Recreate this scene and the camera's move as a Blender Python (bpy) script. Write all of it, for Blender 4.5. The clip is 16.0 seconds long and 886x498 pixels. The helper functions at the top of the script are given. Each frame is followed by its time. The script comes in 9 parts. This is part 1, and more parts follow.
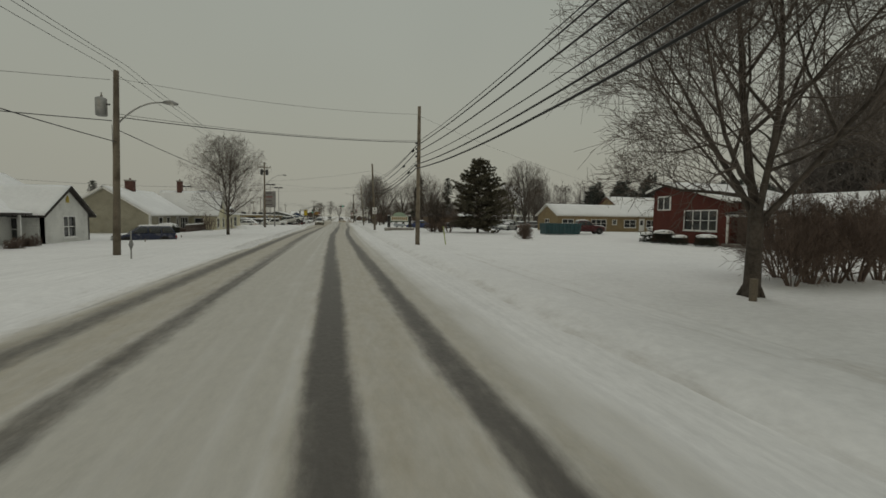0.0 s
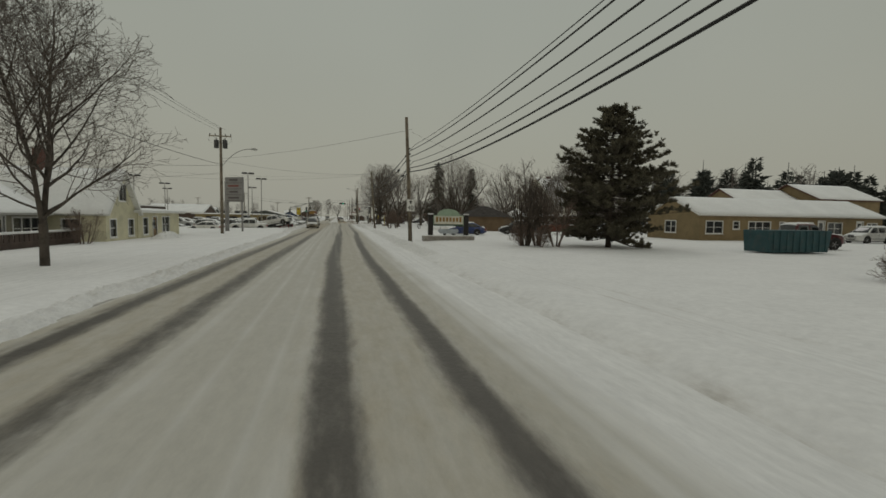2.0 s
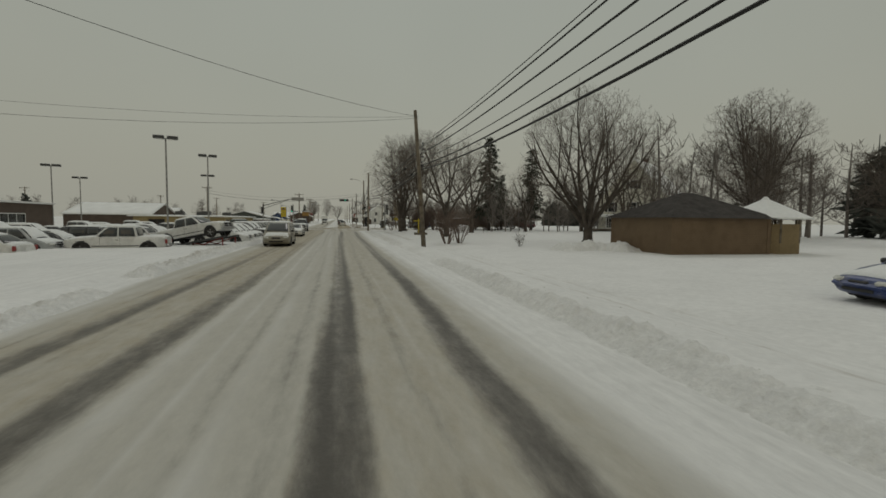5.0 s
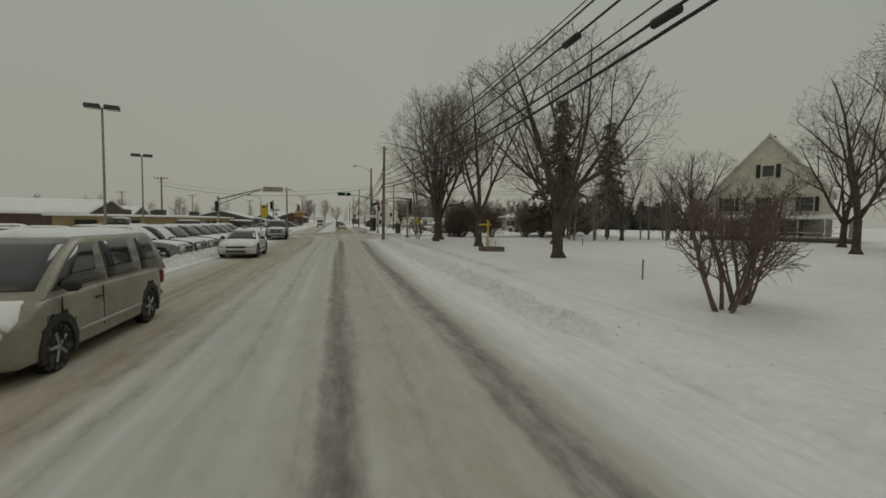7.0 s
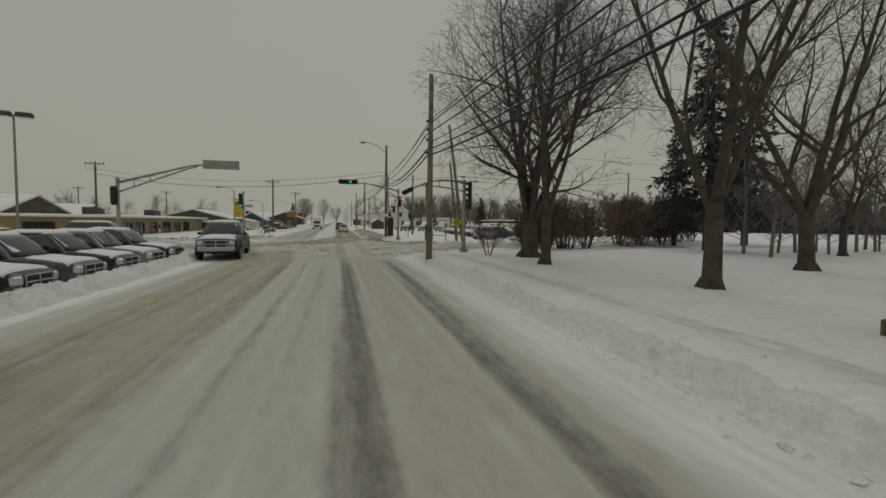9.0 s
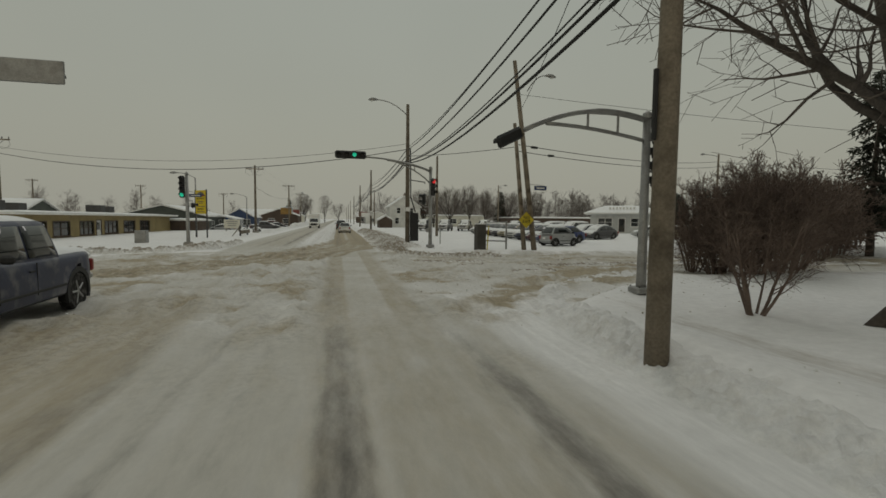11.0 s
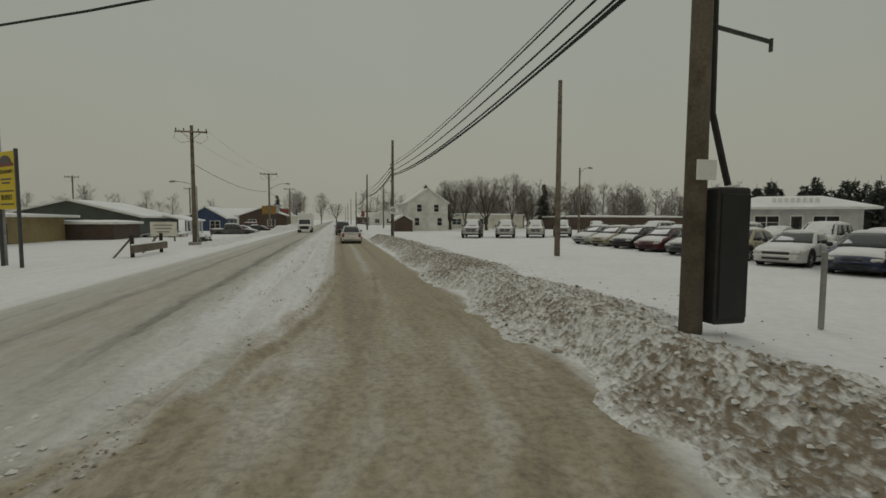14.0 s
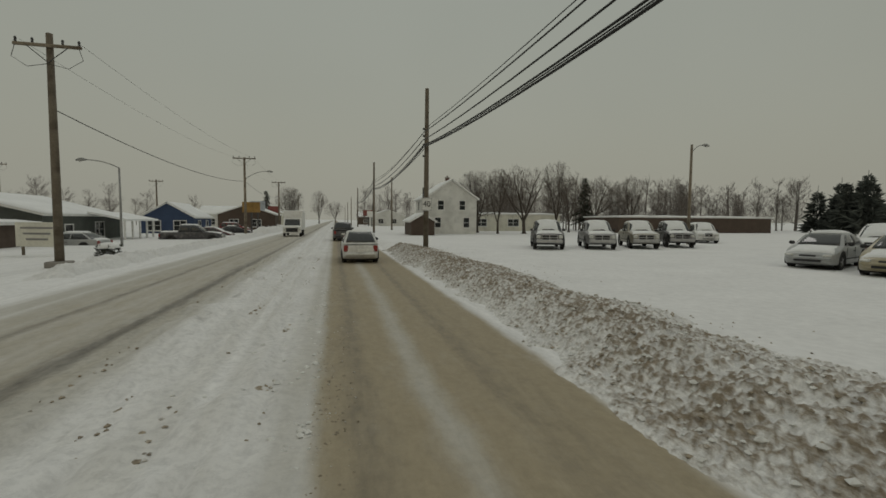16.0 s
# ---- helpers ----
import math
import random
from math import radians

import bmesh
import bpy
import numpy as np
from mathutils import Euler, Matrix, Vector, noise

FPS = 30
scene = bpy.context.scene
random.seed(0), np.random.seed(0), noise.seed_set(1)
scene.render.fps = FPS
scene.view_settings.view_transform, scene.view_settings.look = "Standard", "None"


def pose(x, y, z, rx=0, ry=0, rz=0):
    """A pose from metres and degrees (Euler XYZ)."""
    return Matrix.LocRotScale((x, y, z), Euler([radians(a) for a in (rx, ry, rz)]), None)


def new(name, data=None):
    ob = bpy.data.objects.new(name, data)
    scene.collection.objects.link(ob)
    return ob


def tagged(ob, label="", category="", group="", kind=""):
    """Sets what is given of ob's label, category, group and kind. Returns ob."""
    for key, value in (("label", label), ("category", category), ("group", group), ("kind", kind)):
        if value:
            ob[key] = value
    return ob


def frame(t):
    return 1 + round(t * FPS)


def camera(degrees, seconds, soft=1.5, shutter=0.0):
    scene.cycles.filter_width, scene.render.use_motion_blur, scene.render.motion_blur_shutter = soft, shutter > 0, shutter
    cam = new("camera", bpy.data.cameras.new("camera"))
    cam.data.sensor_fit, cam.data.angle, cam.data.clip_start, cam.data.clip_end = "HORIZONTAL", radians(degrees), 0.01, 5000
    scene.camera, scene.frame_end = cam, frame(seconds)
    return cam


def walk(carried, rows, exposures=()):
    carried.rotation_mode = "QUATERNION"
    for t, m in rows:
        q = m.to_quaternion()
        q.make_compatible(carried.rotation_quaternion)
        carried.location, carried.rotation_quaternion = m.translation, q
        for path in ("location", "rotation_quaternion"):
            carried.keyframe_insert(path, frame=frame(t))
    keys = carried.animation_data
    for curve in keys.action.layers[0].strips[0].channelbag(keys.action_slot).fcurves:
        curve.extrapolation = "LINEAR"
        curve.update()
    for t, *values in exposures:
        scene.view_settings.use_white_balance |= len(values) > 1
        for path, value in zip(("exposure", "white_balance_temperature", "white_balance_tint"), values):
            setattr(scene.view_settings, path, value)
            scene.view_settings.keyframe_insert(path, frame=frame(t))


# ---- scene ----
cam = camera(88.84, 16.0, soft=1.6)
# seconds, place, yaw, pitch, roll of a camera on the dashboard of a truck
PATH = [
    (0, 0.00, 0.00, 2.0, -12.93, -3.89, -0.81),
    (0.5, -0.16, 7.84, 2.0, -12.97, -3.79, -0.95),
    (1, -0.31, 15.46, 2.0, -13.06, -3.83, -0.59),
    (1.5, -0.42, 23.04, 2.0, -13.15, -3.96, -0.59),
    (2, -0.52, 30.51, 2.0, -13.19, -3.91, -0.88),
    (2.5, -0.59, 37.70, 2.0, -13.20, -4.10, -0.65),
    (3, -0.64, 44.72, 2.0, -13.20, -3.81, -0.68),
    (3.5, -0.66, 51.56, 2.0, -13.33, -3.81, -0.55),
    (6, -0.07, 88.45, 2.0, -12.97, -3.49, -0.76),
    (6.5, -0.07, 95.03, 2.0, -13.13, -3.41, -1.01),
    (7, -0.06, 101.47, 2.0, -13.29, -3.42, -0.82),
    (7.5, -0.05, 107.62, 2.0, -13.34, -3.58, -0.72),
    (8, -0.05, 113.49, 2.0, -13.31, -3.62, -0.91),
    (8.5, -0.06, 119.01, 2.0, -13.25, -3.64, -0.96),
    (9, -0.08, 124.13, 2.0, -13.32, -3.34, -0.70),
    (11.5, 0.41, 146.03, 2.0, -12.86, -3.77, -0.40),
    (12, 0.32, 151.15, 2.0, -12.85, -3.85, -0.10),
    (12.5, 0.21, 155.98, 2.0, -12.88, -3.93, -0.05),
    (13, 0.11, 160.38, 2.0, -13.06, -3.97, -0.10),
    (13.5, 0.03, 164.91, 2.0, -13.17, -3.95, -0.20),
    (14, 0.01, 169.08, 2.0, -13.30, -3.65, -0.20),
    (14.5, 0.04, 173.39, 2.0, -13.44, -3.64, -0.25),
    (15, 0.09, 177.49, 2.0, -13.49, -3.72, -0.25),
    (15.5, 0.12, 182.06, 2.0, -13.51, -3.64, -0.30),
    (16, 0.11, 186.53, 2.0, -13.43, -3.61, -0.40),
]
walk(cam, [(t, pose(x, y, z, 90 + p, r, w)) for t, x, y, z, w, p, r in PATH], [(0.0, -0.03), (12.0, -0.03), (14.5, -0.1), (16.0, -0.12)])

# ---- sky and light: a closed snow overcast, brighter overhead ----
world = bpy.data.worlds.new("overcast_sky")
scene.world = world
world.use_nodes = True
wn, wl = world.node_tree.nodes, world.node_tree.links
wn.clear()
w_out = wn.new("ShaderNodeOutputWorld")
w_add = wn.new("ShaderNodeAddShader")
w_cloud, w_clear = wn.new("ShaderNodeBackground"), wn.new("ShaderNodeBackground")
w_sky = wn.new("ShaderNodeTexSky")
w_sky.sky_type, w_sky.sun_disc = "NISHITA", False
w_sky.sun_elevation, w_sky.sun_rotation = radians(24), radians(200)
w_sky.air_density, w_sky.dust_density = 2.0, 6.0
w_clear.inputs["Strength"].default_value = 0.006
w_tc, w_sep = wn.new("ShaderNodeTexCoord"), wn.new("ShaderNodeSeparateXYZ")
w_ramp = wn.new("ShaderNodeValToRGB")
w_ramp.color_ramp.elements[0].position, w_ramp.color_ramp.elements[0].color = 0.0, (0.315, 0.312, 0.262, 1)
w_ramp.color_ramp.elements[1].position, w_ramp.color_ramp.elements[1].color = 0.95, (0.44, 0.45, 0.41, 1)
w_mid = w_ramp.color_ramp.elements.new(0.42)
w_mid.color = (0.305, 0.318, 0.275, 1)
w_noise = wn.new("ShaderNodeTexNoise")
w_noise.inputs["Scale"].default_value, w_noise.inputs["Detail"].default_value = 1.6, 3
w_mul = wn.new("ShaderNodeMix")
w_mul.data_type, w_mul.blend_type = "RGBA", "SOFT_LIGHT"
w_mul.inputs["Factor"].default_value = 0.12
wl.new(w_tc.outputs["Generated"], w_sep.inputs[0])
wl.new(w_sep.outputs["Z"], w_ramp.inputs[0])
wl.new(w_tc.outputs["Generated"], w_noise.inputs["Vector"])
wl.new(w_ramp.outputs["Color"], w_mul.inputs["A"])
wl.new(w_noise.outputs["Fac"], w_mul.inputs["B"])
wl.new(w_mul.outputs["Result"], w_cloud.inputs["Color"])
wl.new(w_sky.outputs["Color"], w_clear.inputs["Color"])
wl.new(w_cloud.outputs[0], w_add.inputs[0])
wl.new(w_clear.outputs[0], w_add.inputs[1])
wl.new(w_add.outputs[0], w_out.inputs[0])
sun = new("sun", bpy.data.lights.new("sun", "SUN"))
sun.data.energy, sun.data.angle, sun.data.color = 0.32, radians(25), (1.0, 0.97, 0.92)
sun.matrix_world = pose(0, 0, 80, 40, 0, 160)

# ---- materials ----
MATS = {}


def mat(name, color, rough=0.7, metal=0.0, vary=0.25, scale=1.5, bump=0.15, fine=30.0, spec=0.4, dirt=None, dirt_amount=0.4, per_object=0.0):
    """A surface with broad stains, fine grain and relief, sized in metres."""
    if name in MATS:
        return MATS[name]
    m = bpy.data.materials.new(name)
    m.use_nodes = True
    nt = m.node_tree
    n, l = nt.nodes, nt.links
    b = n["Principled BSDF"]
    b.inputs["Roughness"].default_value, b.inputs["Metallic"].default_value = rough, metal
    b.inputs["Specular IOR Level"].default_value = spec
    tc = n.new("ShaderNodeTexCoord")
    big, small = n.new("ShaderNodeTexNoise"), n.new("ShaderNodeTexNoise")
    big.inputs["Scale"].default_value, big.inputs["Detail"].default_value = scale, 4
    small.inputs["Scale"].default_value, small.inputs["Detail"].default_value = fine, 3
    l.new(tc.outputs["Object"], big.inputs["Vector"])
    l.new(tc.outputs["Object"], small.inputs["Vector"])
    ramp = n.new("ShaderNodeMapRange")
    ramp.inputs["From Min"].default_value, ramp.inputs["From Max"].default_value = 0.3, 0.7
    ramp.inputs["To Min"].default_value, ramp.inputs["To Max"].default_value = 1 - vary, 1 + vary
    l.new(big.outputs["Fac"], ramp.inputs["Value"])
    ramp2 = n.new("ShaderNodeMapRange")
    ramp2.inputs["From Min"].default_value, ramp2.inputs["From Max"].default_value = 0.3, 0.7
    ramp2.inputs["To Min"].default_value, ramp2.inputs["To Max"].default_value = 1 - vary * 0.6, 1 + vary * 0.6
    l.new(small.outputs["Fac"], ramp2.inputs["Value"])
    mul = n.new("ShaderNodeMath")
    mul.operation = "MULTIPLY"
    l.new(ramp.outputs[0], mul.inputs[0])
    l.new(ramp2.outputs[0], mul.inputs[1])
    last = mul.outputs[0]
    if per_object:
        oi = n.new("ShaderNodeObjectInfo")
        r3 = n.new("ShaderNodeMapRange")
        r3.inputs["To Min"].default_value, r3.inputs["To Max"].default_value = 1 - per_object, 1 + per_object
        l.new(oi.outputs["Random"], r3.inputs["Value"])
        m3 = n.new("ShaderNodeMath")
        m3.operation = "MULTIPLY"
        l.new(last, m3.inputs[0])
        l.new(r3.outputs[0], m3.inputs[1])
        last = m3.outputs[0]
    mix = n.new("ShaderNodeMix")
    mix.data_type, mix.blend_type = "RGBA", "MULTIPLY"
    mix.inputs["Factor"].default_value = 1
    if color == "object":
        oc = n.new("ShaderNodeObjectInfo")
        l.new(oc.outputs["Color"], mix.inputs["A"])
    else:
        mix.inputs["A"].default_value = (*color, 1)
    l.new(last, mix.inputs["B"])
    col = mix.outputs["Result"]
    if dirt:
        dn, dr = n.new("ShaderNodeTexNoise"), n.new("ShaderNodeMapRange")
        dn.inputs["Scale"].default_value, dn.inputs["Detail"].default_value = scale * 2.3, 6
        dr.inputs["From Min"].default_value, dr.inputs["From Max"].default_value = 0.5, 0.68
        dr.inputs["To Max"].default_value = dirt_amount
        l.new(tc.outputs["Object"], dn.inputs["Vector"])
        l.new(dn.outputs["Fac"], dr.inputs["Value"])
        dm = n.new("ShaderNodeMix")
        dm.data_type = "RGBA"
        l.new(dr.outputs[0], dm.inputs["Factor"])
        l.new(col, dm.inputs["A"])
        dm.inputs["B"].default_value = (*dirt, 1)
        col = dm.outputs["Result"]
    l.new(col, b.inputs["Base Color"])
    if bump:
        bp = n.new("ShaderNodeBump")
        bp.inputs["Strength"].default_value, bp.inputs["Distance"].default_value = bump, 0.03
        l.new(small.outputs["Fac"], bp.inputs["Height"])
        l.new(bp.outputs[0], b.inputs["Normal"])
    MATS[name] = m
    return m


def glass_mat(name, tint=(0.02, 0.025, 0.025), rough=0.06):
    m = mat(name, tint, rough, 0.0, 0.3, 2.0, 0.0, 8.0, 0.8)
    return m


SNOW = mat("settled_snow", (0.80, 0.805, 0.80), 0.85, 0, 0.05, 0.6, 0.5, 9.0, 0.15)
SNOW_ROOF = mat("roof_snow", (0.79, 0.80, 0.80), 0.85, 0, 0.06, 0.4, 0.4, 5.0, 0.15)
WOOD_POLE = mat("weathered_pole_wood", (0.20, 0.17, 0.13), 0.85, 0, 0.3, 0.9, 0.4, 25.0, 0.2, (0.07, 0.055, 0.04), 0.7, 0.25)
BARK = mat("dark_bark", (0.085, 0.072, 0.061), 0.9, 0, 0.35, 2.0, 0.7, 18.0, 0.15, (0.11, 0.10, 0.085), 0.5)
TWIG = mat("bare_twigs", (0.125, 0.105, 0.09), 0.9, 0, 0.25, 2.0, 0.0, 18.0, 0.15)
# far woods only: distance haze is put into these two paler colours
FAR_TWIG = mat("hazed_twigs", (0.19, 0.17, 0.155), 0.9, 0, 0.25, 0.2, 0.0, 5.0, 0.15)
FAR_NEEDLE = mat("hazed_needles", (0.085, 0.094, 0.084), 0.85, 0, 0.35, 0.3, 0.0, 4.0, 0.15)
TWIG_RED = mat("reddish_twigs", (0.155, 0.118, 0.098), 0.9, 0, 0.25, 2.0, 0.0, 18.0, 0.15)
NEEDLE = mat("dark_needles", (0.052, 0.056, 0.042), 0.8, 0, 0.4, 1.0, 0.0, 8.0, 0.2)
NEEDLE_BROWN = mat("brown_green_needles", (0.112, 0.104, 0.074), 0.8, 0, 0.4, 1.0, 0.0, 8.0, 0.2)
WIRE = mat("black_cable", (0.02, 0.02, 0.02), 0.6, 0, 0.2, 1, 0, 10)
STEEL = mat("galvanised_steel", (0.30, 0.30, 0.29), 0.5, 0.6, 0.2, 2, 0.05, 30, 0.5, (0.16, 0.15, 0.14), 0.4)
BLACK = mat("black_paint", (0.018, 0.018, 0.018), 0.5, 0, 0.2, 3, 0.05, 30)
DARK_STEEL = mat("dark_steel", (0.07, 0.07, 0.07), 0.55, 0.3, 0.2, 3, 0.05, 30)
CONCRETE = mat("concrete", (0.30, 0.285, 0.26), 0.9, 0, 0.2, 2, 0.3, 25, 0.2, (0.16, 0.14, 0.12), 0.5)
WHITE_PAINT = mat("white_paint", (0.74, 0.74, 0.72), 0.6, 0, 0.06, 1.5, 0.05, 30, 0.3, (0.5, 0.48, 0.43), 0.3)
GLASS = glass_mat("window_glass", (0.035, 0.038, 0.04))
CAR_GLASS = glass_mat("car_glass", (0.015, 0.018, 0.018))
RUBBER = mat("tyre_rubber", (0.022, 0.021, 0.02), 0.85, 0, 0.3, 5, 0.2, 40, 0.2, (0.25, 0.24, 0.23), 0.35)
RIM = mat("alloy_rim", (0.32, 0.32, 0.32), 0.4, 0.7, 0.2, 5, 0.0, 40)
CHROME = mat("dull_chrome", (0.45, 0.45, 0.45), 0.3, 0.9, 0.15, 5, 0.0, 40)
LAMP_GLASS = mat("headlamp_lens", (0.55, 0.55, 0.52), 0.2, 0, 0.2, 8, 0.0, 40, 0.6)
TAIL = mat("tail_lamp_lens", (0.25, 0.02, 0.015), 0.3, 0, 0.2, 8, 0.0, 40, 0.6)
PAINT = mat("car_paint", "object", 0.38, 0.1, 0.16, 1.3, 0.05, 14, 0.5, (0.42, 0.40, 0.37), 0.28)
PLASTIC = mat("black_plastic", (0.03, 0.03, 0.03), 0.7, 0, 0.2, 5, 0.05, 30)
SNOW_CAR = mat("snow_on_vehicle", (0.78, 0.79, 0.79), 0.85, 0, 0.05, 2.0, 0.6, 12.0, 0.15)


def glow(name, color, strength):
    m = bpy.data.materials.new(name)
    m.use_nodes = True
    b = m.node_tree.nodes["Principled BSDF"]
    b.inputs["Base Color"].default_value = (*color, 1)
    b.inputs["Emission Color"].default_value = (*color, 1)
    b.inputs["Emission Strength"].default_value = strength
    return m


GREEN_LIT, RED_LIT = glow("lit_green_lens", (0.02, 0.55, 0.32), 0.6), glow("lit_red_lens", (0.7, 0.03, 0.03), 0.7)

# ---- mesh building ----


class M:
    """A list of corners and faces that grows shape by shape."""

    def __init__(self):
        self.v, self.f = [], []

    def add(self, v, f):
        k = len(self.v)
        self.v += [tuple(p) for p in v]
        self.f += [tuple(i + k for i in q) for q in f]
        return self

    def box(self, cx, cy, cz, sx, sy, sz, ch=0.0, rz=0.0):
        """A box by its centre and sizes, its edges chamfered by ch, turned rz degrees about its upright axis."""
        x, y, z = sx / 2, sy / 2, sz / 2
        c, s = math.cos(radians(rz)), math.sin(radians(rz))
        if ch <= 0:
            v = [(a * x, b * y, d * z) for d in (-1, 1) for a, b in ((-1, -1), (1, -1), (1, 1), (-1, 1))]
            f = [(3, 2, 1, 0), (4, 5, 6, 7), (0, 1, 5, 4), (1, 2, 6, 5), (2, 3, 7, 6), (3, 0, 4, 7)]
        else:
            ch = min(ch, x * 0.9, y * 0.9, z * 0.9)
            v, f = [], []

            def ring(xx, yy, zz, cc):
                return [(-xx + cc, -yy, zz), (xx - cc, -yy, zz), (xx, -yy + cc, zz), (xx, yy - cc, zz), (xx - cc, yy, zz), (-xx + cc, yy, zz), (-xx, yy - cc, zz), (-xx, -yy + cc, zz)]

            v = ring(x - ch, y - ch, -z, ch * 0.4) + ring(x, y, -z + ch, ch) + ring(x, y, z - ch, ch) + ring(x - ch, y - ch, z, ch * 0.4)
            f = [tuple(range(7, -1, -1)), tuple(range(24, 32))]
            for r in range(3):
                for i in range(8):
                    j = (i + 1) % 8
                    f.append((r * 8 + i, r * 8 + j, r * 8 + 8 + j, r * 8 + 8 + i))
        return self.add([(cx + a * c - b * s, cy + a * s + b * c, cz + d) for a, b, d in v], f)

    def tube(self, pts, radii, n=8, caps=True):
        """A round bar through points, with a radius at each."""
        pts = [Vector(p) for p in pts]
        if isinstance(radii, (int, float)):
            radii = [radii] * len(pts)
        v, f = [], []
        for i, p in enumerate(pts):
            d = (pts[min(i + 1, len(pts) - 1)] - pts[max(i - 1, 0)]).normalized()
            a = d.orthogonal().normalized() if i == 0 else (a - d * a.dot(d)).normalized()
            b = d.cross(a)
            for k in range(n):
                w = 2 * math.pi * k / n
                v.append(p + (a * math.cos(w) + b * math.sin(w)) * radii[i])
        for i in range(len(pts) - 1):
            for k in range(n):
                j = (k + 1) % n
                f.append((i * n + k, i * n + j, (i + 1) * n + j, (i + 1) * n + k))
        if caps:
            f.append(tuple(range(n - 1, -1, -1)))
            f.append(tuple(range((len(pts) - 1) * n, len(pts) * n)))
        return self.add(v, f)

    def prism(self, outline, axis, a, b):
        """An outline (pairs) drawn out along an axis: 'x' takes (y, z), 'y' takes (x, z), 'z' takes (x, y)."""
        n = len(outline)
        put = {"x": lambda p, t: (t, p[0], p[1]), "y": lambda p, t: (p[0], t, p[1]), "z": lambda p, t: (p[0], p[1], t)}[axis]
        v = [put(p, a) for p in outline] + [put(p, b) for p in outline]
        f = [tuple(range(n - 1, -1, -1)), tuple(range(n, 2 * n))] + [(i, (i + 1) % n, n + (i + 1) % n, n + i) for i in range(n)]
        return self.add(v, f)

    def slab(self, quad, t):
        """A plate of thickness t behind four corners (its front faces along their winding)."""
        q = [Vector(p) for p in quad]
        nrm = (q[1] - q[0]).cross(q[2] - q[0]).normalized() * t
        v = q + [p - nrm for p in q]
        n = len(q)
        return self.add(v, [tuple(range(n)), tuple(range(2 * n - 1, n - 1, -1))] + [(i, n + i, n + (i + 1) % n, (i + 1) % n) for i in range(n)])

    def spin(self, prof, n, axis="x", c=(0, 0, 0)):
        """A profile of (along, radius) turned about an axis."""
        v, f = [], []
        for a, r in prof:
            for k in range(n):
                w = 2 * math.pi * k / n
                p, q = r * math.cos(w), r * math.sin(w)
                v.append({"x": (c[0] + a, c[1] + p, c[2] + q), "y": (c[0] + p, c[1] + a, c[2] + q), "z": (c[0] + p, c[1] + q, c[2] + a)}[axis])
        for i in range(len(prof) - 1):
            for k in range(n):
                j = (k + 1) % n
                f.append((i * n + k, i * n + j, (i + 1) * n + j, (i + 1) * n + k))
        f += [tuple(range(n - 1, -1, -1)), tuple(range((len(prof) - 1) * n, len(prof) * n))]
        return self.add(v, f)

    def mesh(self, name, material, smooth=False):
        me = bpy.data.meshes.new(name)
        me.from_pydata(self.v, [], self.f)
        bm = bmesh.new()
        bm.from_mesh(me)
        if len(self.f) < 20000:
            bmesh.ops.recalc_face_normals(bm, faces=bm.faces)
        bm.to_mesh(me)
        bm.free()
        if smooth:
            me.polygons.foreach_set("use_smooth", [True] * len(me.polygons))
        me.materials.append(material)
        return me


def thing(name, x, y, z=0.0, rz=0.0, label="", category="", group="", kind="", scale=1.0):
    ob = new(name)
    ob.matrix_basis = pose(x, y, z, 0, 0, rz) @ Matrix.Scale(scale, 4)
    ob.empty_display_size = 0.2
    return tagged(ob, label, category, group, kind)


def part(name, shape, material, parent=None, label="", smooth=False):
    """One mesh object under a thing or a part. shape: an M or a finished mesh."""
    ob = new(name, shape if material is None else shape.mesh(name, material, smooth))
    if parent is not None:
        ob.parent = parent
    return tagged(ob, label)


def lone(name, shape, material, label="", category="", group="", kind="", smooth=False, at=None):
    ob = new(name, shape if material is None else shape.mesh(name, material, smooth))
    if at:
        ob.matrix_basis = pose(*at)
    return tagged(ob, label, category, group, kind)


def lettering(name, text, size, material, parent, m, label=""):
    """Flat raised letters, centred, on a pose under parent."""
    cu = bpy.data.curves.new(name, "FONT")
    cu.body, cu.size, cu.align_x, cu.align_y, cu.extrude = text, size, "CENTER", "CENTER", 0.004
    tmp = bpy.data.objects.new(name, cu)
    scene.collection.objects.link(tmp)
    me = bpy.data.meshes.new_from_object(tmp)
    bpy.data.objects.remove(tmp)
    me.materials.clear()
    me.materials.append(material)
    ob = new(name, me)
    ob.parent = parent
    ob.matrix_basis = m
    return tagged(ob, label)


def noise2(x, y, seed=0):
    """Smooth value noise on arrays, about -1 to 1."""
    xi, yi = np.floor(x), np.floor(y)
    xf, yf = x - xi, y - yi

    def h(a, b):
        s = np.sin(a * 127.1 + b * 311.7 + seed * 74.7) * 43758.5453
        return (s - np.floor(s)) * 2 - 1

    u, w = xf * xf * (3 - 2 * xf), yf * yf * (3 - 2 * yf)
    return (h(xi, yi) * (1 - u) + h(xi + 1, yi) * u) * (1 - w) + (h(xi, yi + 1) * (1 - u) + h(xi + 1, yi + 1) * u) * w


def fbm(x, y, seed=0, octaves=4):
    return sum(noise2(x * 2**i, y * 2**i, seed + i * 7) / 2**i for i in range(octaves)) / 1.6

# ---- ground, road and pavement ----
LANE_Y = np.array([-40.0, 0, 15, 38, 52, 70, 88, 113, 146, 156, 165, 187, 2500])
LANE_X = np.array([0.1, 0, -0.31, -0.59, -0.66, -0.4, -0.07, -0.05, 0.41, 0.2, 0.03, 0.11, 0.1])
CROSS_0, CROSS_1 = 154.5, 165.6  # the side street


def lane_x(y):
    return float(np.interp(y, LANE_Y, LANE_X))


